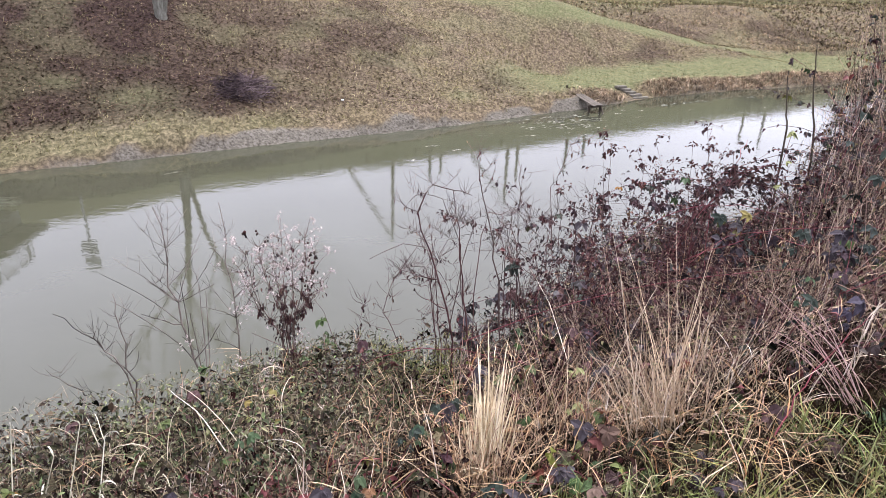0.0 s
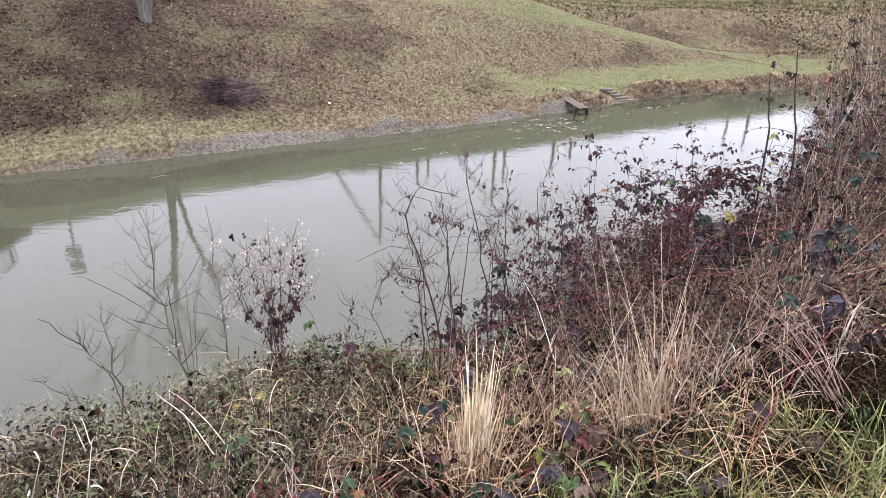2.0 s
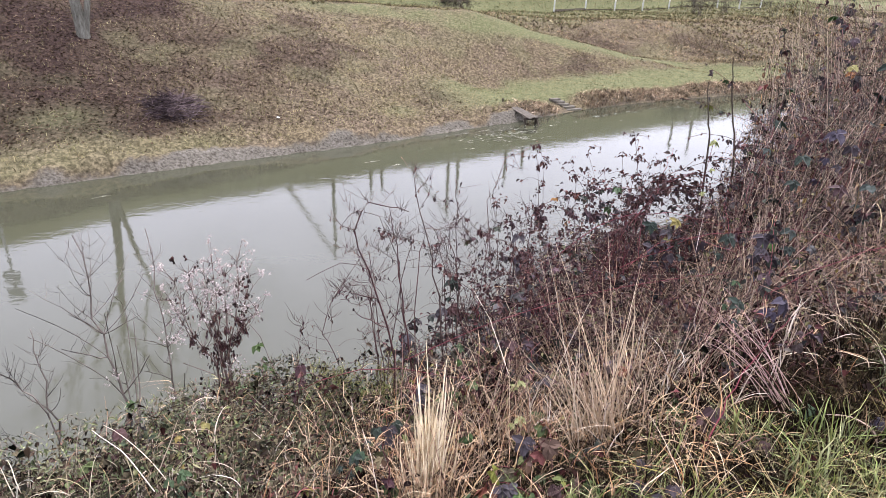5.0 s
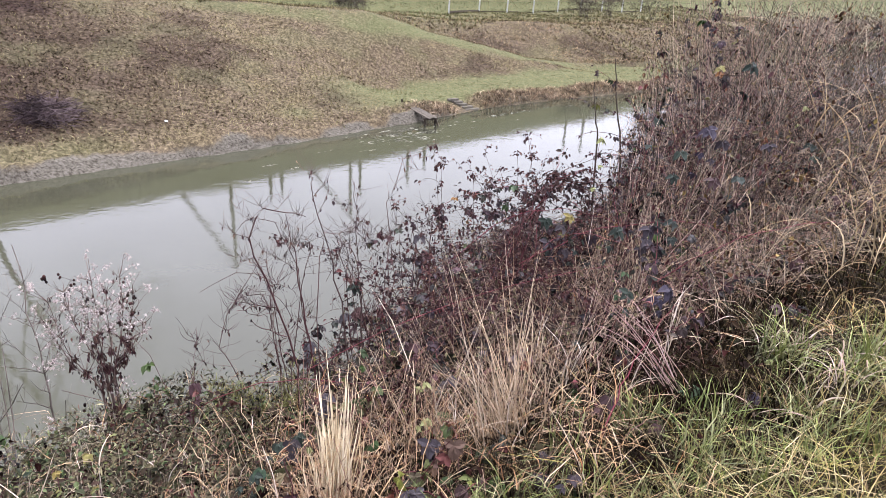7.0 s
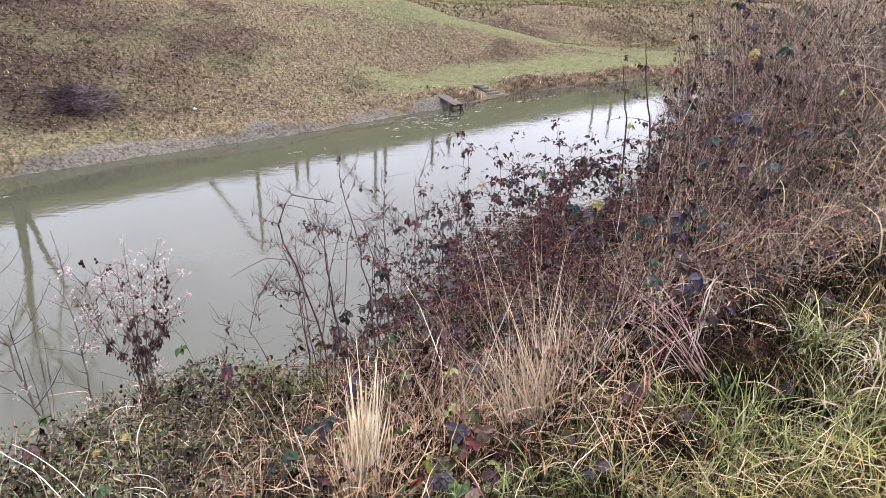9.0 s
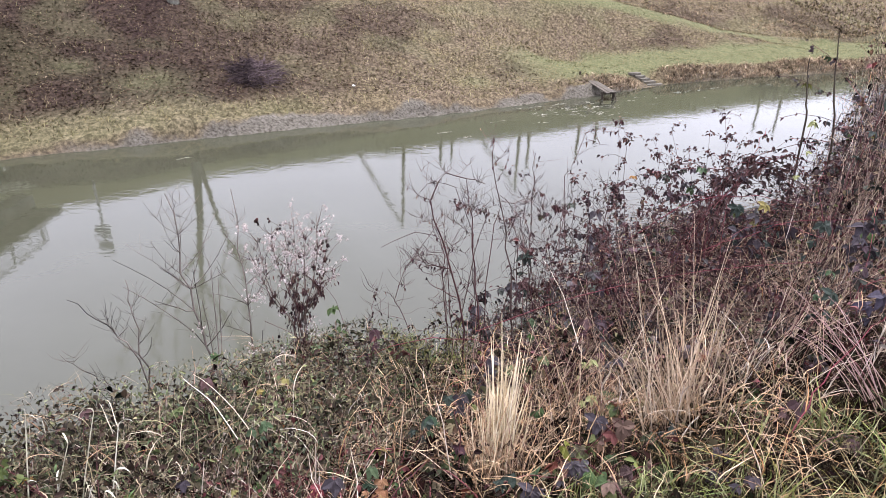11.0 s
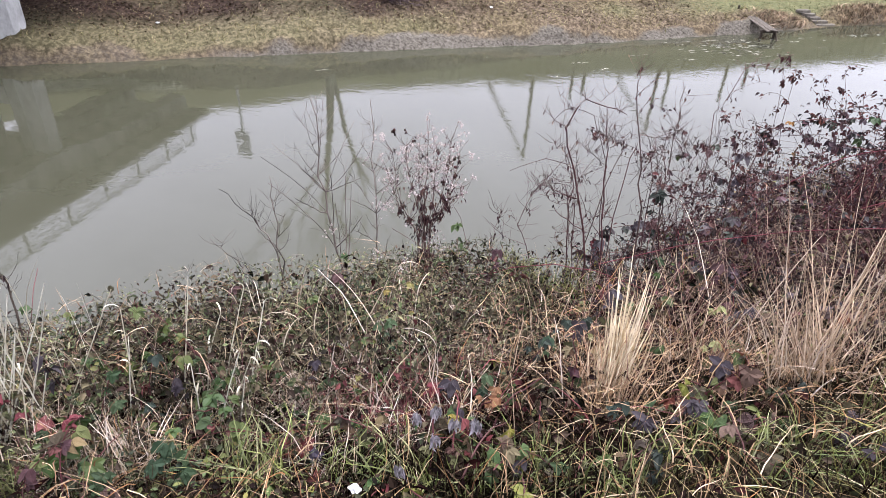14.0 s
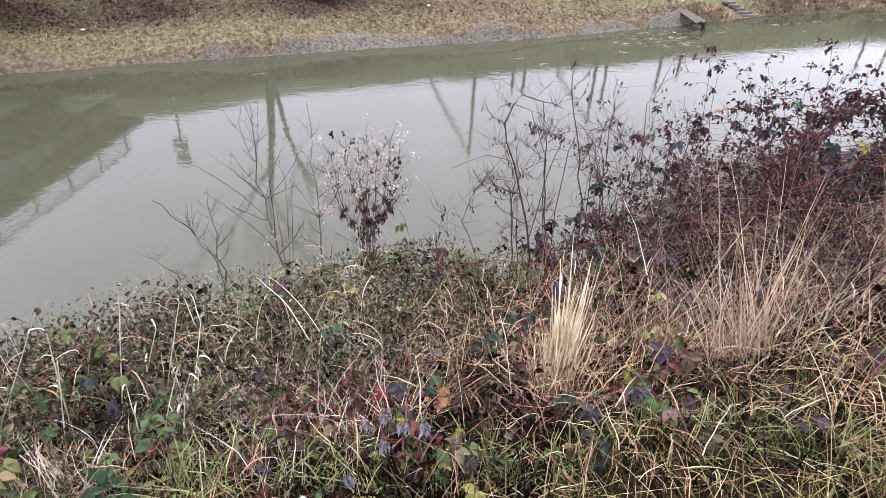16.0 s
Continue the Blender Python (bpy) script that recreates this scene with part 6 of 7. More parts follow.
# a sheaf of pale pinkish canes leaning down through the brambles, and the red shoot that crosses it
sheaf_mat = varied("pink_canes", [(0.30, 0.18, 0.17), (0.42, 0.31, 0.29), (0.18, 0.07, 0.08), (0.33, 0.22, 0.20), (0.14, 0.045, 0.055)], 0.5, "object", patch=False)
shoot_mat = varied("red_shoot", [(0.13, 0.035, 0.045), (0.18, 0.065, 0.07)], 0.5, "object", patch=False)
sheaf = tagged(new("fallen_canes"), "sheaf of pale pinkish dead canes leaning through brambles", "dead canes")
o = np.array([1.76, 2.09, 3.36])
sheaf.location = o
rng = np.random.default_rng(95)
for i in range(13):
    a, b = o + rng.normal(0, 0.03, 3), np.array([1.57, 2.47, 3.62]) + rng.normal(0, 0.07, 3)
    t = np.linspace(0, 1, 7)[:, None]
    one = Heap()
    tubes(one, [a + (b - a) * t * rng.uniform(0.6, 1.15) + np.array([0, 0, 0.05]) * np.sin(np.pi * t) - o], [np.linspace(0.0022, 0.0011, 7)], 4)
    part("cane", one.mesh("cane", sheaf_mat, True), sheaf)
for pts in ([(1.30, 1.85, 3.40), (1.50, 2.05, 3.47), (1.70, 2.22, 3.56), (1.90, 2.36, 3.64)], [(0.2, 3.2, 2.9), (0.7, 3.1, 3.22), (1.3, 3.1, 3.42), (1.9, 2.9, 3.6)],
            [(-0.5, 3.1, 2.75), (-0.1, 2.95, 3.02), (0.3, 2.9, 3.02), (0.6, 2.95, 2.9)], [(1.6, 3.6, 3.3), (2.0, 3.4, 3.62), (2.5, 3.2, 3.74), (3.0, 3.1, 3.6)], [(2.2, 3.0, 3.4), (2.6, 2.9, 3.72), (3.1, 2.9, 3.8), (3.6, 3.1, 3.7)], [(1.2, 3.9, 3.2), (1.6, 3.9, 3.55), (2.0, 3.8, 3.62), (2.4, 3.7, 3.5)]):
    shoot = tagged(new("bramble_shoot"), "long arching red bramble shoot", "bramble", "long red bramble shoots")
    pts = np.array(pts)
    shoot.location = pts[0]
    t = np.linspace(0, 3, 12)
    line = np.stack([np.interp(t, np.arange(4), pts[:, c]) for c in range(3)], -1) - pts[0]
    line[1:-1] = 0.25 * line[:-2] + 0.5 * line[1:-1] + 0.25 * line[2:] + rng.normal(0, 0.006, (10, 3))
    one = Heap()
    tubes(one, [line], [np.linspace(0.0032, 0.0015, 12)], 5)
    part("cane", one.mesh("cane", shoot_mat, True), shoot)

# an arch of old red canes with hanging dead leaves, over a gap in the mound
arch = tagged(new("bramble_arch"), "arching mat of old red canes with hanging dead leaves", "bramble")
o = np.array([1.72, 3.95, 3.05])
arch.location = o
rng = np.random.default_rng(99)
hung = Heap()
for i in range(24):
    a, b, c = o + rng.normal(0, 0.09, 3), np.array([1.95, 4.10, 3.80]) + rng.normal(0, 0.05, 3), np.array([2.62, 4.42, 3.45]) + rng.normal(0, 0.13, 3)
    t = np.linspace(0, 1, 11)[:, None]
    line = a * (1 - t) ** 2 + 2 * (2 * b - 0.5 * (a + c)) * t * (1 - t) * 0.5 + b * t * (1 - t) + c * t ** 2 + rng.normal(0, 0.012, (11, 3)) - o
    one = Heap()
    tubes(one, [line], [np.linspace(0.0032, 0.0015, 11)], 4)
    part("cane", one.mesh("cane", cane_mat, True), arch)
    leafy(hung, line[None], 15, rng, (0.02, 0.055), 2, 0.03)
part("dead_leaves", hung.mesh("dead_leaves", varied("hanging_leaves", [(0.0405, 0.0255, 0.0252), (0.0675, 0.0408, 0.0360), (0.0216, 0.0187, 0.0216), (0.0945, 0.0723, 0.0585), (0.0304, 0.0204, 0.0270)], 0.7, patch=False)), arch, kind="stuff")

# upright sprays of thin canes with hanging wizened leaves and berries, over the mound's crest
rng = np.random.default_rng(105)
for i in range(60):
    ratio, n0 = rng.uniform(3.3, 6.5), rng.uniform(2.3, 3.3)
    s0 = ratio * n0 / 3.5
    spray = tagged(new("bramble_spray"), "thin upright bramble cane hung with wizened leaves", "bramble", "sprays on the bramble mound")
    foot = np.array(on_near(s0, n0))
    spray.location = foot
    full = float(growth(np.array(s0), np.array(n0)))
    reach = full + rng.uniform(0.10, 0.58) * (1.0 if ratio > 3.7 else 0.6)
    line = arcs(rng, np.zeros((1, 3)), np.array([reach * 1.12]), np.array([rng.uniform(1.25, 1.55)]), np.array([rng.uniform(0.2, 1.4)]), 12, wander=0.10)
    one = Heap()
    tubes(one, line, np.linspace(0.0034, 0.0012, 12)[None], 4)
    part("cane", one.mesh("cane", weed_cane, True), spray)
    twig = arcs(rng, line[0, rng.integers(6, 12, 12)], rng.uniform(0.06, 0.22, 12), rng.uniform(-0.2, 1.2, 12), rng.uniform(-1.2, 0.6, 12), 5, wander=0.25)
    one = Heap()
    tubes(one, twig, np.linspace(0.0014, 0.0009, 5)[None] + np.zeros((12, 1)))
    part("brush", one.mesh("brush", weed_cane), spray, kind="stuff")
    one = Heap()
    leafy(one, twig, 64, rng, (0.012, 0.032), 1, 0.012)
    leafy(one, line, 34, rng, (0.016, 0.042), 5, 0.012)
    part("wizened_leaves", one.mesh("wizened_leaves", spray_leaf), spray, kind="stuff")

# grey withered flower heads hanging in the near grass
ash_mat = varied("ashen_petals", [(0.22, 0.20, 0.22), (0.32, 0.30, 0.31), (0.14, 0.12, 0.14), (0.40, 0.38, 0.38)], 0.85, patch=False)
for x, y, z in ((-0.46, 1.51, 3.20), (-0.31, 1.48, 3.25), (-0.37, 1.40, 3.24), (-0.45, 1.25, 3.24), (-0.40, 1.56, 3.20), (-0.24, 1.46, 3.29)):
    head = tagged(new("withered_flower"), "drooping ash-grey withered flower head on a stalk", "dead flower", "withered flowers in the grass")
    foot = np.array(on_near(x * UX + y * UY, -x * UY + y * UX + 0.05, -0.02))
    head.location = foot
    tip = np.array([x, y, z]) - foot
    one = Heap()
    tubes(one, [[(0, 0, 0), tip * 0.6, tip + np.array([0, 0.01, 0.035]), tip + np.array([0, -0.005, 0.02])]], [[0.002, 0.0018, 0.0015, 0.0015]], 4)
    part("stalk", one.mesh("stalk", grey_stem, True), head)
    one = Heap()
    k = 34
    scatter(one, *leaflet(1.0, 0.3, 0.7, 0.5), np.repeat((tip + np.array([0, -0.005, 0.02]))[None], k, 0) + rng.normal(0, 0.006, (k, 3)), turn(rng.uniform(0, 6.3, k), rng.uniform(-1.6, -0.9, k), rng.uniform(-1, 1, k)), rng.uniform(0.02, 0.05, k))
    part("petals", one.mesh("petals", ash_mat), head, kind="stuff")

# single long pale stalks across the tangle
for i, (a, b) in enumerate((((0.92, 2.66, 3.13), (1.25, 3.13, 3.29)), ((0.71, 2.72, 3.2), (0.62, 3.4, 3.25)), ((-0.75, 2.0, 3.19), (-1.09, 2.29, 3.18)), ((0.05, 1.82, 3.22), (-0.02, 2.1, 3.26)), ((-0.67, 1.29, 3.12), (-0.70, 1.5, 3.16)), ((-0.68, 1.57, 3.1), (-0.58, 1.9, 3.16)), ((1.09, 1.53, 3.43), (1.04, 1.80, 3.52)), ((-0.83, 2.0, 3.2), (-1.12, 2.24, 3.2)), ((0.0, 2.0, 3.15), (-0.12, 2.5, 3.2)))):
    stalk = tagged(new("dead_stalk"), "long pale dead grass stalk leaning across the stems", "dead stalk", "long pale stalks")
    a, b = np.array(a) - [0, 0, 0.08], np.array(b)
    stalk.location = a
    one = Heap()
    t = np.linspace(0, 1, 7)[:, None]
    tubes(one, [(b - a) * t * 1.1 + np.array([0, 0, 0.05]) * np.sin(np.pi * t) + rng.normal(0, 0.006, (7, 3)) * t], [np.linspace(0.0024, 0.0012, 7)], 4)
    part("stem", one.mesh("stem", reed_mat, True), stalk)


# ---- bare saplings and stalks in front of the water ----
def stem_plant(name, label, line, radius, side_count, side_len, seed, mat, category="sapling", rise=(0.5, 1.1), twigs=4):
    """A bare stem along the line of points, with side shoots."""
    rng = np.random.default_rng(seed)
    line = np.array(line, float)
    t = np.linspace(0, len(line) - 1, 14)
    pts = np.stack([np.interp(t, np.arange(len(line)), line[:, c]) for c in range(3)], -1)
    pts[1:-1] += rng.normal(0, 0.004 if category == "dead stalk" else 0.011, (12, 3))
    plant = tagged(new(name), label, category)
    plant.location = pts[0]
    o = pts[0]
    h = Heap()
    rad = np.linspace(1, 0.3, 14) * radius
    tubes(h, [pts - o], [rad], 6)
    part("stem", h.mesh("stem", mat, True), plant)
    if side_count:
        k = np.sort(rng.integers(3, 13, side_count))
        shoots = arcs(rng, pts[k], side_len * rng.uniform(0.4, 1.0, side_count) * (1.15 - k / 16), rng.uniform(*rise, side_count), rng.uniform(rise[0], rise[1] + 0.3, side_count), 6, wander=0.06 if category == "sapling" else 0.2)
        for i in range(side_count):
            one = Heap()
            tubes(one, shoots[i:i + 1] - o, [np.linspace(0.55, 0.25, 6) * rad[k[i]]], 4)
            part("shoot", one.mesh("shoot", mat, True), plant)
        if twigs:
            w = Heap()
            c, r = rng.integers(0, side_count, side_count * twigs), rng.integers(1, 5, side_count * twigs)
            fine = arcs(rng, shoots[c, r], rng.uniform(0.05, 0.2, len(c)), rng.uniform(0.2, 1.2, len(c)), rng.uniform(0.3, 1.4, len(c)), 4)
            tubes(w, fine - o, np.linspace(1, 0.5, 4)[None] * 0.0013 + 0 * c[:, None])
            part("brush", w.mesh("brush", mat), plant, kind="stuff")
    return plant


bare = "slender bare grey-brown sapling with thin side shoots"
stem_plant("sapling", bare, [(-1.30, 3.30, 1.35), (-1.52, 3.50, 2.25), (-1.68, 3.67, 2.59), (-1.80, 3.84, 2.98), (-1.91, 3.98, 3.39)], 0.010, 26, 0.95, 1, grey_stem)
stem_plant("sapling", bare, [(-1.25, 3.55, 1.35), (-1.33, 3.70, 2.25), (-1.39, 3.87, 2.52), (-1.47, 4.07, 2.92), (-1.55, 4.23, 3.34)], 0.008, 20, 0.55, 2, grey_stem)
stem_plant("sapling", bare, [(-1.80, 3.2, 1.6), (-1.94, 3.34, 2.50), (-1.99, 3.44, 2.69), (-2.06, 3.56, 2.95)], 0.007, 7, 0.30, 3, grey_stem)
stem_plant("sapling", bare, [(-1.70, 3.2, 1.7), (-1.93, 3.27, 2.59), (-2.08, 3.31, 2.77), (-2.29, 3.29, 2.95)], 0.006, 6, 0.32, 4, grey_stem)
stem_plant("sapling", bare, [(-1.95, 3.15, 1.9), (-2.10, 3.18, 2.42), (-2.17, 3.18, 2.48), (-2.34, 3.17, 2.63)], 0.005, 4, 0.2, 5, grey_stem)
stem_plant("dead_stalk", "straight dark dead dock stalk rising from brambles", [(3.1, 4.9, 2.4), (3.06, 4.99, 3.69), (3.0, 5.1, 4.1), (2.97, 5.18, 4.46)], 0.011, 3, 0.08, 6, darkwood, "dead stalk", twigs=0)
stem_plant("dead_stalk", "straight dark dead dock stalk rising from brambles", [(2.92, 5.0, 2.4), (2.88, 5.12, 3.77), (2.85, 5.18, 4.0), (2.83, 5.24, 4.25)], 0.010, 3, 0.07, 7, darkwood, "dead stalk", twigs=0)
stem_plant("dead_stalk", "straight dark dead dock stalk rising from brambles", [(3.35, 4.8, 2.6), (3.33, 4.9, 3.7), (3.30, 5.0, 4.3)], 0.009, 3, 0.1, 8, darkwood, "dead stalk", twigs=0)
dry = "thin dry upright weed stem with curling dead leaves"
weed_leaf = varied("weed_leaves", [(0.0459, 0.0239, 0.0249), (0.0985, 0.0446, 0.0428), (0.0263, 0.0159, 0.0196), (0.1444, 0.0797, 0.0570), (0.0656, 0.0255, 0.0356), (0.0210, 0.0159, 0.0178)], 0.7)
weeds = [stem_plant("dead_weed", dry, [(0.16, 3.5, 1.9), (0.14, 3.62, 2.69), (0.03, 3.83, 3.05), (-0.13, 3.97, 3.36), (-0.04, 4.06, 3.58), (0.11, 4.06, 3.58), (0.25, 4.03, 3.53)], 0.008, 12, 0.42, 9, weed_cane, "dead weed", (-0.4, 0.9), 9),
         stem_plant("dead_weed", dry, [(0.30, 3.45, 1.9), (0.25, 3.7, 2.7), (0.18, 3.9, 3.2), (0.12, 4.02, 3.56)], 0.008, 12, 0.40, 10, weed_cane, "dead weed", (-0.2, 1.0), 9),
         stem_plant("dead_weed", dry, [(0.55, 3.8, 2.0), (0.47, 4.08, 2.93), (0.39, 4.24, 3.27), (0.32, 4.38, 3.65), (0.29, 4.40, 3.72)], 0.007, 9, 0.42, 11, weed_cane, "dead weed"),
         stem_plant("dead_weed", dry, [(0.62, 3.85, 2.0), (0.61, 4.08, 2.96), (0.61, 4.21, 3.24), (0.61, 4.35, 3.66)], 0.006, 5, 0.3, 12, weed_cane, "dead weed"),
         stem_plant("dead_weed", dry, [(-0.20, 3.5, 1.9), (-0.24, 3.68, 2.59), (-0.35, 3.78, 2.80), (-0.20, 3.85, 3.1), (0.05, 3.95, 3.45)], 0.004, 6, 0.4, 13, weed_cane, "dead weed", (-0.5, 0.8), 8),
         stem_plant("dead_weed", dry, [(0.80, 4.0, 2.2), (0.9, 4.25, 3.0), (0.85, 4.4, 3.4), (1.0, 4.6, 3.75), (1.3, 4.7, 3.85)], 0.004, 7, 0.5, 14, weed_cane, "dead weed", (-0.3, 0.9)),
         stem_plant("dead_weed", dry, [(-0.55, 3.35, 2.0), (-0.50, 3.6, 2.6), (-0.46, 3.75, 2.9)], 0.004, 6, 0.3, 15, weed_cane, "dead weed")]
rng = np.random.default_rng(77)
for i in range(26):
    x = rng.uniform(-0.05, 1.25)
    y = 3.55 + 0.35 * max(x, 0) + rng.uniform(0, 0.35)
    top = rng.uniform(2.75, 3.5)
    lean = rng.normal(0, 0.16)
    line = [(x, y, 1.8), (x + lean * 0.3, y + 0.15, 2.4), (x + lean, y + 0.3, top - 0.2), (x + 1.6 * lean, y + 0.4, top)]
    if i % 2:
        over = rng.choice((-1, 1)) * rng.uniform(0.10, 0.24)
        line += [(x + 1.6 * lean + over, y + 0.42, top + 0.02), (x + 1.6 * lean + 1.8 * over, y + 0.42, top - rng.uniform(0.1, 0.3))]
    weeds.append(stem_plant("dead_weed", "thin maroon dead weed stem with drooping twigs", line, rng.uniform(0.003, 0.0052), 11, 0.45, 300 + i, weed_cane, "dead weed", (-1.1, 0.9), 4))
weeds.append(stem_plant("dead_weed", "dark branching dead weed at the bank's edge", [(-2.45, 1.75, 2.4), (-2.55, 1.85, 2.9), (-2.62, 1.92, 3.2), (-2.67, 1.96, 3.42)], 0.007, 9, 0.3, 330, darkwood, "dead weed", (0.1, 1.0), 5))
for j, w in enumerate(weeds):
    rng = np.random.default_rng(70 + j)
    h = Heap()
    k = 24 if j < 7 else 12
    stem = [c for c in w.children if c.name.startswith("shoot")]
    pos = np.array([np.array(sh.data.vertices[int(rng.integers(0, len(sh.data.vertices)))].co) for sh in (stem[int(rng.integers(0, len(stem)))] for _ in range(k))])
    scatter(h, *leaflet(1.0, 0.4, 0.8, 0.5), pos, turn(rng.uniform(0, 6.3, k), rng.uniform(-1.6, -0.8, k), rng.uniform(-1, 1, k)), rng.uniform(0.014, 0.036, k))
    part("withered_leaves", h.mesh("withered_leaves", weed_leaf), w, kind="stuff")

# the seeding weed with white fluff and dark heads
rng = np.random.default_rng(31)
weed_stem = varied("weed_stems", [(0.12, 0.075, 0.065), (0.18, 0.13, 0.11), (0.08, 0.05, 0.045)], 0.75, patch=False)
weed = tagged(new("seeding_weed"), "tall dead weed with white fluffy seeds and dark berries", "dead weed")
o = np.array([-0.90, 3.48, float(near_height(-0.90 * UX + 3.48 * UY, 0.90 * UY + 3.48 * UX))])
weed.location = o
fluff, berries, dead = Heap(), Heap(), Heap()
ring, level = np.meshgrid(np.arange(6) * np.pi / 3, np.linspace(-1.45, 1.45, 5), indexing="ij")
ball_v = np.stack([np.cos(ring) * np.cos(level), np.sin(ring) * np.cos(level), np.sin(level)], -1).reshape(-1, 3)
ball_q = np.array([[i * 5 + j, (i + 1) % 6 * 5 + j, (i + 1) % 6 * 5 + j + 1, i * 5 + j + 1] for i in range(6) for j in range(4)])


def fluff_tuft(centre, k, spread):
    for e in np.array(centre) - o + rng.normal(0, spread, (k, 3)):
        v = rng.normal(0, 1, (12, 3)) + rng.normal(0, 0.5, 3)
        v /= np.linalg.norm(v, axis=1, keepdims=True)
        tubes(fluff, np.stack([e + v * 0, e + v * rng.uniform(0.005, 0.013, (12, 1))], 1), np.full((12, 2), 0.0011))


for tip in ((-1.15, 3.5, 3.28), (-1.06, 3.45, 3.36), (-1.0, 3.55, 3.30), (-0.93, 3.5, 3.40), (-0.86, 3.46, 3.34), (-0.79, 3.53, 3.40), (-0.73, 3.5, 3.30), (-0.70, 3.48, 3.12), (-1.18, 3.52, 3.14)):
    tip = np.array(tip)
    waist = np.array([-0.93 + 0.16 * (tip[0] + 0.93), 3.49 + rng.normal(0, 0.02), 2.80 + rng.uniform(-0.10, 0.10)])
    t = np.linspace(0, 1, 6)[:, None]
    pts = np.concatenate([o + (waist - o) * t, waist + (tip - waist) * t[1:] + np.array([tip[0] - waist[0], 0, 0]) * 0.25 * np.sin(np.pi * t[1:])]) + rng.normal(0, 0.006, (11, 3))
    pts[0] = o + np.append(rng.normal(0, 0.025, 2), -0.02)
    one = Heap()
    tubes(one, [pts - o], [np.linspace(0.0052, 0.0016, 11)], 4)
    part("stem", one.mesh("stem", weed_stem, True), weed)
    sh = arcs(rng, np.repeat(pts[6:], 6, 0), rng.uniform(0.05, 0.17, 30), rng.uniform(0.4, 1.3, 30), rng.uniform(0.3, 1.4, 30), 4)
    one = Heap()
    tubes(one, sh - o, np.linspace(0.0017, 0.0009, 4)[None] + np.zeros((30, 1)))
    part("brush", one.mesh("brush", weed_stem), weed, kind="stuff")
    for e in sh[:, -1]:
        if e[2] > 3.05 and rng.uniform() < 0.55:
            fluff_tuft(e, int(rng.integers(3, 7)), 0.012)
    k = 190
    at = rng.integers(1, 8, k)
    pos = pts[at] - o + rng.normal(0, 0.022, (k, 3)) * np.where(at > 5, 0.5, 1)[:, None]
    scatter(dead, *leaflet(1.0, 0.34, 0.8, 0.4), pos, turn(rng.uniform(0, 6.3, k), rng.uniform(-1.65, -0.9, k), rng.uniform(-1, 1, k)), rng.uniform(0.012, 0.036, k))
    k = 26
    pos = pts[rng.integers(7, 11, k)] - o + rng.normal(0, 0.02, (k, 3))
    scatter(dead, *leaflet(1.0, 0.4, 0.8, 0.4), pos, turn(rng.uniform(0, 6.3, k), rng.uniform(-1.65, -0.6, k), rng.uniform(-1, 1, k)), rng.uniform(0.012, 0.026, k))
for cx, cz, k, spread in ((-1.23, 2.87, 26, 0.03), (-1.17, 2.89, 20, 0.022), (-1.62, 2.62, 14, 0.022), (-1.07, 2.42, 34, 0.04), (-0.96, 2.43, 26, 0.035), (-0.87, 2.72, 24, 0.035), (-0.83, 2.66, 18, 0.03), (-1.28, 2.49, 16, 0.025), (-1.16, 3.09, 16, 0.035), (-1.03, 2.78, 12, 0.02), (-0.95, 3.26, 24, 0.06), (-0.85, 3.27, 34, 0.05), (-1.05, 3.28, 20, 0.05), (-0.84, 3.14, 16, 0.05)):
    fluff_tuft((cx, 3.5, cz), k, spread)
for cx, cz, k in ((-0.77, 3.38, 3), (-0.72, 3.30, 4), (-0.74, 3.26, 3), (-0.79, 3.24, 3), (-0.75, 3.20, 4), (-0.80, 3.14, 5), (-0.76, 3.10, 5), (-0.78, 3.04, 4), (-1.13, 3.43, 4), (-1.06, 3.45, 3), (-1.0, 3.40, 3), (-0.95, 3.32, 3), (-0.90, 3.22, 4), (-0.97, 3.15, 3), (-0.72, 2.60, 4), (-1.06, 2.60, 4)):
    for e in np.array([cx, 3.47, cz]) - o + rng.normal(0, 0.013, (k, 3)):
        berries.add(e + ball_v * rng.uniform(0.005, 0.0095) * np.array([1, 1, 1.15]), ball_q)
part("seed_fluff", fluff.mesh("seed_fluff", fluff_mat), weed, "pinkish white fluffy seeds", "stuff")
part("seed_mass", berries.mesh("seed_mass", head_mat, True), weed, "dark shrivelled berries", "stuff")
part("withered_leaves", dead.mesh("withered_leaves", weed_leaf), weed, kind="stuff")

# grey leaves hanging at the weed's foot
rng = np.random.default_rng(32)
hung = Heap()
pos = np.stack([rng.normal(-1.42, 0.09, 150), rng.normal(3.42, 0.06, 150), rng.uniform(2.02, 2.34, 150)], -1)
scatter(hung, *leaflet(1.0, 0.36, 0.8, 0.4), pos, turn(rng.uniform(0, 6.3, 150), rng.uniform(-1.6, -0.9, 150), rng.uniform(-1, 1, 150)), rng.uniform(0.025, 0.06, 150))
tagged(new("hanging_leaves", hung.mesh("hanging_leaves", varied("hanging_leaves", [(0.10, 0.09, 0.09), (0.05, 0.045, 0.045), (0.17, 0.16, 0.155), (0.03, 0.025, 0.025)], 0.7, patch=False))), "grey withered leaves hanging below the white seeds", "dead leaves", kind="stuff")


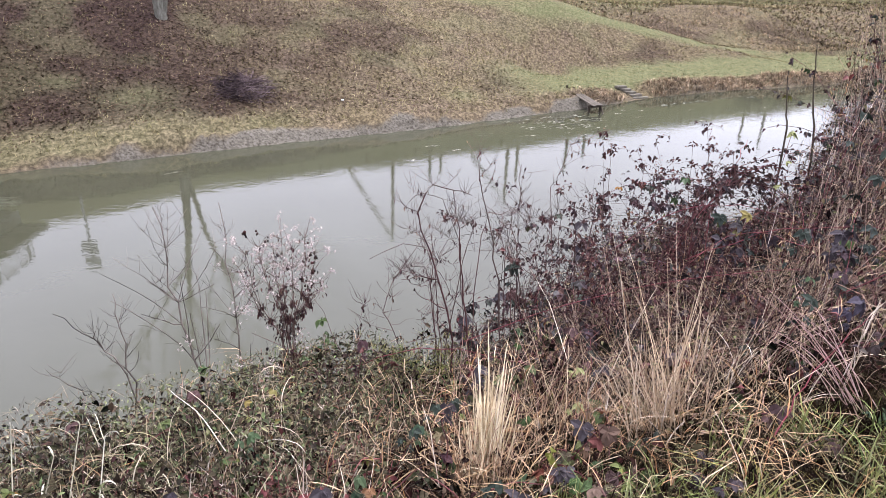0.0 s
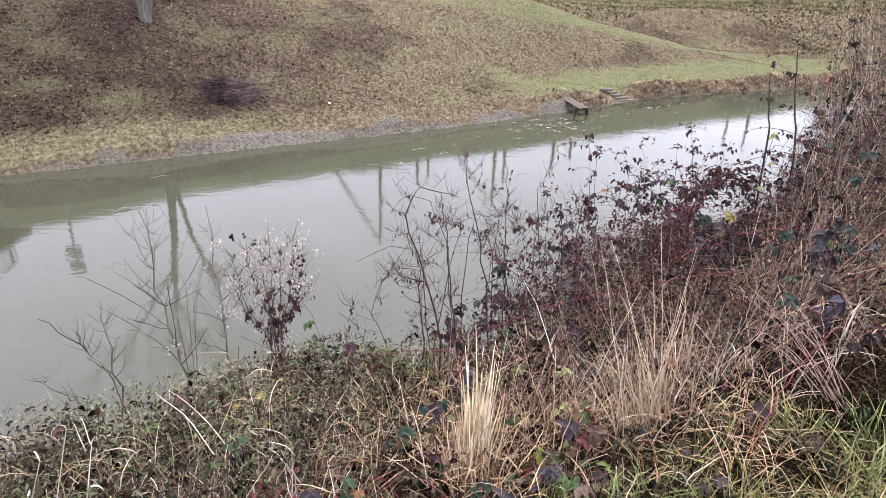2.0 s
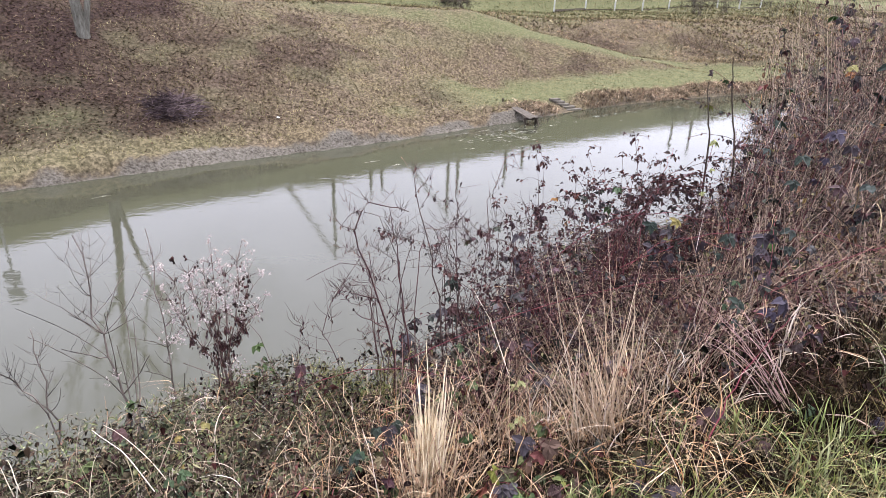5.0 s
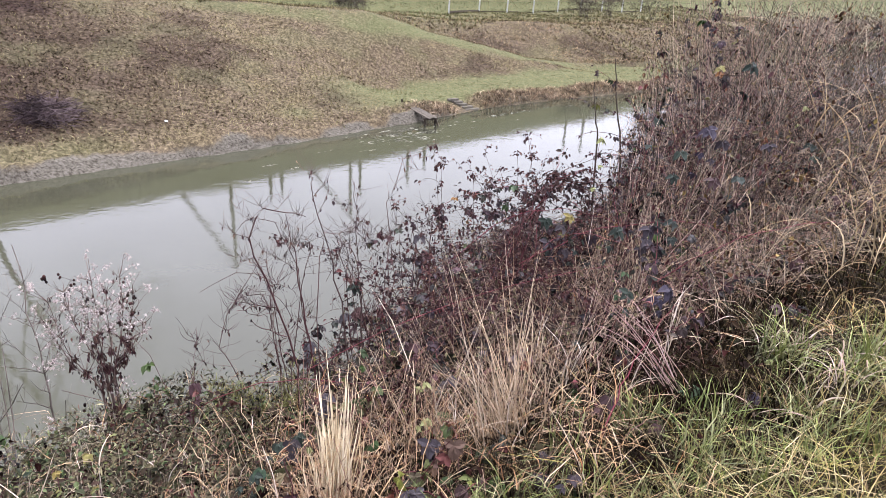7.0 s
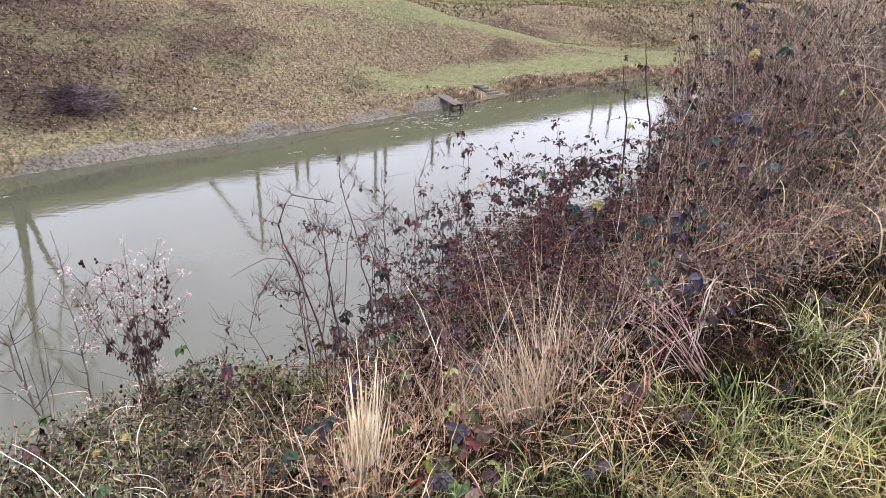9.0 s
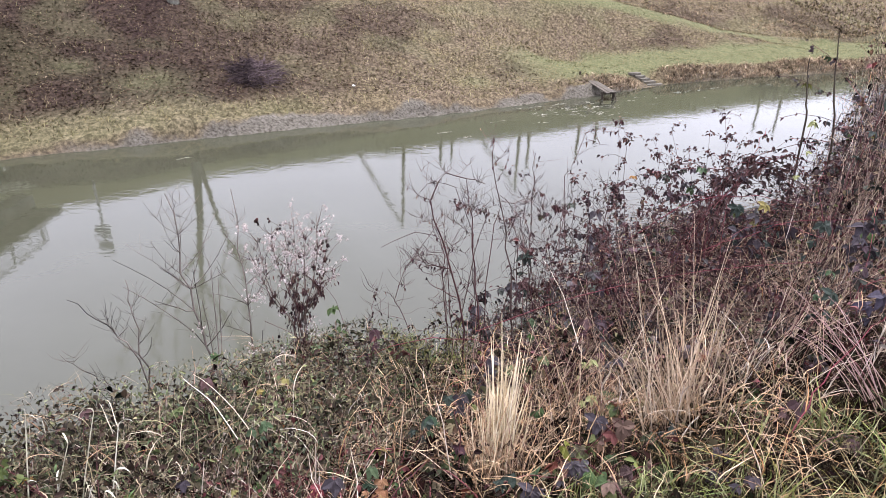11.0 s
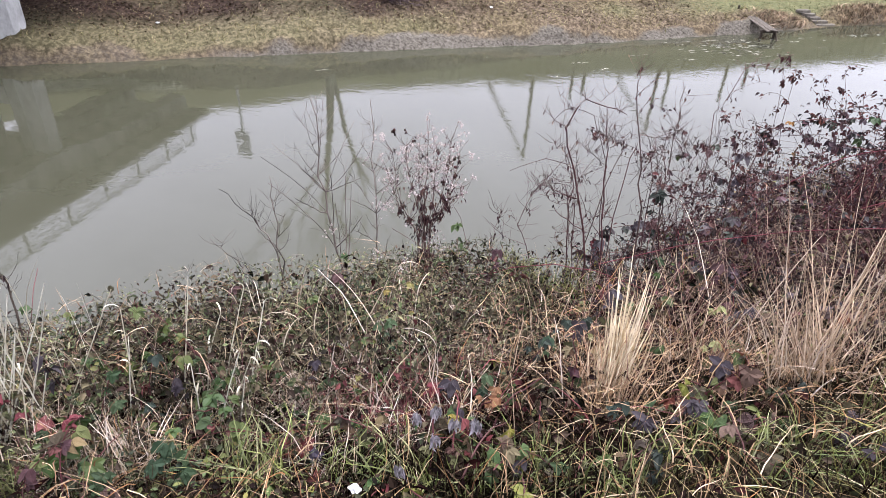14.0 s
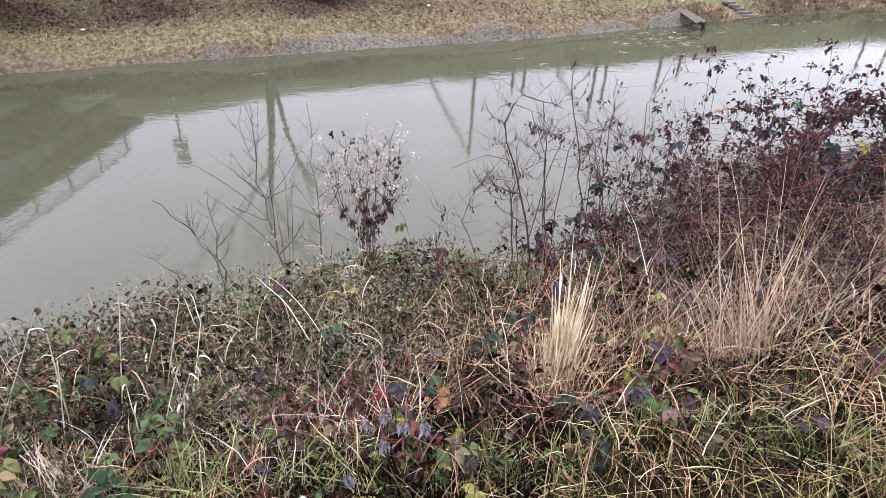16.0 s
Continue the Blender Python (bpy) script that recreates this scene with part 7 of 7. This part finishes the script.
# ---- the bare thicket along the bank ----
def thicket_shrub(s0, n0, stems, tall, seed, far=False):
    rng = np.random.default_rng(seed)
    shrub = tagged(new("bare_shrub"), "bare reddish-brown shrub on the far field" if far else "tall bare twiggy shrub with a few dry leaves", "shrub", "shrubs on the field" if far else "thicket on the bank")
    base = on_far(s0, n0, -0.05) if far else on_near(s0, n0, -0.05)
    shrub.location = base
    out = {i: [] for i in range(4)}
    for i in range(stems):
        way = np.array([rng.normal(0, 0.24), rng.normal(0, 0.24), 1.0])
        branch_lines(rng, (rng.normal(0, 0.15), rng.normal(0, 0.15), 0), way / np.linalg.norm(way), tall * rng.uniform(0.4, 0.62), rng.uniform(0.006, 0.012), 3, out, 1.15, 0.04)
    here = np.array(base)

    def clear(pts):
        s, n = (pts + here)[:, 0] * UX + (pts + here)[:, 1] * UY, -(pts + here)[:, 0] * UY + (pts + here)[:, 1] * UX
        return np.where(3.5 * s / np.maximum(n, 0.3) < 6.9, (pts + here)[:, 2] - near_height(s, n) - growth(s, n), -1).max() < rng.uniform(0.0, 0.2)

    if not far:
        out = {lvl: [one for one in out[lvl] if clear(one[0])] for lvl in out}
    for pts, rad in out[3]:
        one = Heap()
        tubes(one, [pts], [rad], 5)
        part("stem", one.mesh("stem", grey_stem, True), shrub)
    h = Heap()
    for lvl in (2, 1, 0):
        if out[lvl]:
            tubes(h, np.array([l[0] for l in out[lvl]]), np.maximum(np.array([l[1] for l in out[lvl]]), 0.006 if far else 0.0012), 3)
    part("brush", h.mesh("brush", thicket_twig), shrub, kind="stuff")
    if not out[0]:
        return
    ends = np.array([l[0][-1] for l in out[0]] + [l[0][2] for l in out[0]])
    k = int(len(ends) * 0.6)
    pos = ends[rng.integers(0, len(ends), k)]
    lh = Heap()
    scatter(lh, *leaflet(1.0, 0.6, 0.6, 0.35), pos, turn(rng.uniform(0, 6.3, k), rng.uniform(-1.6, 0.2, k), rng.uniform(-1, 1, k)), rng.uniform(0.014, 0.032, k))
    part("dry_leaves", lh.mesh("dry_leaves", thicket_leaf), shrub, kind="stuff")


for i, (s0, n0, stems, tall) in enumerate(((7.1, 3.2, 7, 3.0), (6.9, 2.4, 6, 2.6), (8.2, 3.6, 8, 3.6), (7.8, 2.0, 6, 2.5), (8.6, 3.0, 7, 3.3), (9.2, 2.2, 7, 2.9), (10.2, 3.2, 7, 3.8), (10.6, 1.8, 6, 2.8), (12.0, 2.6, 7, 3.6),
                                           (5.6, 1.7, 5, 2.0), (6.6, 1.5, 5, 2.2), (13.5, 2.2, 7, 3.5), (14.5, 3.4, 7, 4.0), (16.5, 2.6, 7, 3.8), (9.3, 3.9, 8, 4.2), (11.4, 3.9, 7, 4.2))):
    thicket_shrub(s0, n0, stems, tall, 200 + i)


# long pale grass looping through the thicket, and broad yellow-green blades at its foot
def broad_grass(x, y, count, reach, seed, name, label, mat, lift=0.0, broad=1.0):
    rng = np.random.default_rng(seed)
    s0, n0 = x * UX + y * UY, -x * UY + y * UX
    clump = tagged(new(name), label, "grass tuft", "clumps of broad grass on the bank")
    clump.location = on_near(s0, n0, -0.02)
    base = np.stack([rng.normal(0, 0.09, count), rng.normal(0, 0.09, count), np.full(count, lift) * rng.uniform(0, 1, count)], -1)
    lines = arcs(rng, base, reach * rng.uniform(0.5, 1.0, count), rng.uniform(0.9, 1.5, count), rng.uniform(-1.2, 0.4, count), 9, wander=0.07)
    for i in range(count):
        one = Heap()
        ribbons(one, lines[i:i + 1], broad * rng.uniform(0.005, 0.011, 1), rng)
        part("blade", one.mesh("blade", mat), clump)


silver_grass = varied("silver_grass", [(0.34, 0.28, 0.20), (0.24, 0.19, 0.125), (0.44, 0.38, 0.29), (0.27, 0.24, 0.13), (0.19, 0.14, 0.09)], 0.7, "object", patch=False)
for i, (x, y, c, reach, lift) in enumerate(((-1.60, 1.92, 16, 0.26, 0.70), (-1.50, 2.06, 16, 0.28, 0.76), (-1.31, 2.06, 18, 0.28, 0.74), (-1.08, 1.90, 44, 0.28, 0.60), (-0.99, 1.98, 40, 0.28, 0.62), (-1.21, 1.84, 30, 0.26, 0.58), (-0.92, 1.86, 26, 0.25, 0.52), (-1.85, 1.62, 14, 0.26, 0.6))):
    broad_grass(x, y, c, reach, 660 + i, "bleached_grass", "arching clump of silvery bleached broad grass", silver_grass, lift, 0.62)
pale_green = varied("pale_green_blades", [(0.1721, 0.1677, 0.0836), (0.3441, 0.2725, 0.2125), (0.1032, 0.1153, 0.0516), (0.4589, 0.3564, 0.3340), (0.2523, 0.1991, 0.1366), (0.3901, 0.2725, 0.2429)], 0.6, "object", patch=False)
tan_blade = varied("tan_blades", [(0.30, 0.225, 0.13), (0.22, 0.15, 0.085), (0.38, 0.30, 0.19), (0.26, 0.18, 0.10)], 0.65, "object", patch=False)
for i, (x, y, c, reach) in enumerate(((2.5, 1.95, 22, 0.40), (2.55, 2.3, 22, 0.42), (2.75, 2.05, 20, 0.4), (2.0, 1.75, 14, 0.32), (2.35, 1.75, 16, 0.36), (1.3, 1.55, 10, 0.28))):
    broad_grass(x, y, c, reach, 600 + i, "broad_grass", "clump of pale yellow-green broad grass blades", pale_green)
for i, (x, y, c, reach, lift) in enumerate(((3.45, 3.0, 24, 0.9, 0.8), (3.85, 3.2, 26, 1.0, 1.0), (4.2, 3.2, 22, 0.9, 0.8), (3.2, 2.6, 20, 0.7, 0.5), (4.1, 3.9, 18, 0.9, 1.2), (3.0, 3.3, 12, 0.7, 0.7))):
    broad_grass(x, y, c, reach, 620 + i, "withered_reed", "long tan withered blades looping through the thicket", tan_blade, lift)

# ---- the far bank's cover ----
rng = np.random.default_rng(8)
s, n = spots(rng, 150000, -9, 40, 17.7, 31, lambda s, n: np.clip(1.25 - (n - 17.7) / 16, 0.2, 1))
mud, green, litter, _ = cover(s, n)
ok = rng.uniform(0, 1, len(s)) < (1 - mud) * (0.16 + 0.84 * litter) * (1 - np.clip(1.6 * green, 0, 1))
s1, n1 = s[ok], n[ok]
h = Heap()
k = len(s1)
scatter(h, *leaflet(1.0, 0.7, 0.5, 0.3, 3), snz(s1, n1, far_height(s1, n1) + 0.02), turn(rng.uniform(0, 6.3, k), rng.uniform(-0.5, 0.7, k), rng.uniform(-0.8, 0.8, k)), rng.uniform(0.035, 0.085, k))
tagged(new("fallen_leaves", h.mesh("fallen_leaves", litter_mat)), "brown fallen leaves and weeds on the far slope", "leaf litter", kind="stuff")
for name, mat, want, count in (("far_grass", sward_mat, (1 - mud) * (1 - green) * (1 - 0.8 * litter), 0.62), ("far_green_grass", green_sward, green, 0.9)):
    ok = rng.uniform(0, 1, len(s)) < want * count
    s1, n1 = s[ok] + rng.normal(0, 0.1, ok.sum()), n[ok] + rng.normal(0, 0.1, ok.sum())
    h = Heap()
    k = len(s1)
    low = 0.45 if mat is green_sward else 1.0
    blades(h, snz(s1, n1, far_height(s1, n1) - 0.01), rng.uniform(0.05, 0.16, k) * low, rng.uniform(0.012, 0.03, k), rng.uniform(0.4, 1.6, k), rng, 3)
    tagged(new(name, h.mesh(name, mat)), "short rough grass on the far river bank", "grass", kind="stuff")
s, n = spots(rng, 115000, 12, 80, 18.5, 50, lambda s, n: (n > 29) | (s > 39))
mud, green, litter, _ = cover(s, n)
for name, mat, ok in (("field_weeds", litter_mat, rng.uniform(0, 1, len(s)) < 0.5 * (1 - np.clip(1.6 * green, 0, 1))), ("field_grass", sward_mat, rng.uniform(0, 1, len(s)) < 0.6 * (1 - green)), ("field_green_grass", green_sward, rng.uniform(0, 1, len(s)) < 0.8 * green)):
    h = Heap()
    k = int(ok.sum())
    base = snz(s[ok], n[ok], far_height(s[ok], n[ok]) - 0.01)
    if mat is litter_mat:
        scatter(h, *leaflet(1.0, 0.7, 0.5, 0.3, 3), base, turn(rng.uniform(0, 6.3, k), rng.uniform(-0.3, 0.9, k), rng.uniform(-0.8, 0.8, k)), rng.uniform(0.08, 0.2, k))
    else:
        blades(h, base, rng.uniform(0.08, 0.25, k), rng.uniform(0.03, 0.07, k), rng.uniform(0.3, 1.4, k), rng, 3)
    tagged(new(name, h.mesh(name, mat)), "rough grass and weeds on the fields beyond", "grass", kind="stuff")
for i, (s0, n0, stems, tall) in enumerate(((25.0, 33.5, 12, 1.5), (26.5, 34.5, 12, 1.7), (23.8, 33.0, 9, 1.2), (47, 31, 14, 3.0), (49, 33, 14, 3.4), (51, 31.5, 12, 3.2), (53.5, 33, 14, 3.6), (56, 30, 14, 3.4))):
    thicket_shrub(s0, n0, stems, tall, 260 + i, True)
# rank dead weeds on the second mound and along the path
rng = np.random.default_rng(19)
s = rng.uniform(24, 62, 26000)
n = np.interp(s, S_KEYS, CREST_N) + rng.uniform(0.4, 9.0, len(s))
ok = rng.uniform(0, 1, len(s)) < smooth(0.44, 0.62, fnoise(s * 0.9, n * 0.9, 83)) * (n < 36)
s, n = s[ok], n[ok]
h = Heap()
blades(h, snz(s, n, far_height(s, n) - 0.02), rng.uniform(0.06, 0.22, len(s)), rng.uniform(0.02, 0.05, len(s)), rng.uniform(0.3, 1.3, len(s)), rng, 3)
tagged(new("mound_weeds", h.mesh("mound_weeds", varied("mound_weeds", [(0.1993, 0.1355, 0.0813), (0.3587, 0.2697, 0.1694), (0.0863, 0.0552, 0.0380), (0.4915, 0.3889, 0.2710), (0.2391, 0.1568, 0.0948), (0.1727, 0.1568, 0.0678)], 0.75))), "rank dead weeds on the mound beyond the path", "weeds", kind="stuff")
# the heap of dark brushwood on the slope
rng = np.random.default_rng(17)
heap_s, heap_n = 4.6, 19.9
pile = tagged(new("brushwood_heap"), "low heap of dark dead brushwood on the slope", "brushwood")
pile.location = on_far(heap_s, heap_n)
h = Heap()
k = 620
r, a = np.sqrt(rng.uniform(0, 1, k)), rng.uniform(0, 6.3, k)
base = np.stack([r * np.cos(a) * 0.78, r * np.sin(a) * 0.72, rng.uniform(0, 0.2, k) * (1 - r * r)], -1)
base[:, 2] += (base[:, 1] * UX - base[:, 0] * UY) * 0.36 + 0.03
tubes(h, arcs(rng, base, rng.uniform(0.2, 0.7, k), rng.uniform(-0.2, 0.7, k), rng.uniform(-0.5, 0.5, k), 4), np.linspace(0.009, 0.004, 4)[None] + 0 * r[:, None])
part("brush", h.mesh("brush", varied("brushwood", [(0.075, 0.054, 0.058), (0.125, 0.095, 0.098), (0.045, 0.032, 0.035), (0.190, 0.150, 0.145)], 0.8)), pile, kind="stuff")

# ---- foam and painted ripple glints on the river, and the dry fringe hanging over the right bank ----
rng = np.random.default_rng(23)
# Most flecks are sky glints on ripples, laid on as pale colour.
glint_foam_mat = varied("foam", [(0.210, 0.205, 0.175), (0.320, 0.310, 0.280), (0.150, 0.145, 0.120)], 0.8)
h = Heap()
fs = np.concatenate([rng.normal(14.4, 0.9, 90), rng.uniform(0, 30, 16), rng.normal(21, 2.0, 22)])
fn = np.concatenate([rng.normal(16.2, 0.55, 90), rng.uniform(13.5, 16.8, 16), rng.normal(17.0, 0.4, 22)])
for s0, n0 in zip(fs, np.minimum(fn, 17.0)):
    k = int(rng.integers(2, 6))
    ss, nn = s0 + rng.normal(0, 0.16, k), n0 + rng.normal(0, 0.035, k)
    lv2, lq2 = leaflet(1.0, 0.14, 0.0, 0.0)
    scatter(h, lv2, lq2, snz(ss, nn, 0.006 + 0 * ss), turn(rng.normal(radians(-60), 0.2, k), 0 * ss, 0 * ss), rng.uniform(0.06, 0.2, k))
tagged(new("foam", h.mesh("foam", glint_foam_mat)), "pale flecks on the river for ripple glints and drifting foam", "foam", kind="stuff")
h = Heap()
s = np.concatenate([rng.uniform(20.8, 38, 5200), rng.uniform(16.8, 19, 500)])
d = rng.uniform(0.1, 0.9, len(s))
n = shore_at(s) + d
blades(h, snz(s, n, far_height(s, n)), rng.uniform(0.12, 0.38, len(s)), rng.uniform(0.012, 0.03, len(s)), rng.uniform(0.5, 1.8, len(s)), rng, 4, 0.3)
tagged(new("bank_fringe", h.mesh("bank_fringe", varied("bank_fringe", [(0.2340, 0.1669, 0.1058), (0.0702, 0.0445, 0.0329), (0.4446, 0.3341, 0.2230), (0.1404, 0.0936, 0.0657), (0.3042, 0.2227, 0.1409), (0.5616, 0.4454, 0.3289)], 0.75))), "dry brown grass hanging over the bank edge", "dry grass", kind="stuff")

# a scrap of white paper caught in the near grass
bm = bmesh.new()
bmesh.ops.create_icosphere(bm, subdivisions=2, radius=0.017)
for v in bm.verts:
    v.co = Vector((v.co.x * rng.uniform(0.5, 1.4), v.co.y * rng.uniform(0.5, 1.4), v.co.z * rng.uniform(0.4, 1.2)))
scrap = new("paper_scrap", bm_mesh("paper_scrap", bm, scrap_mat))
scrap.location = (-0.54, 1.09, 3.33)
tagged(scrap, "crumpled white paper scrap caught in the grass", "litter")
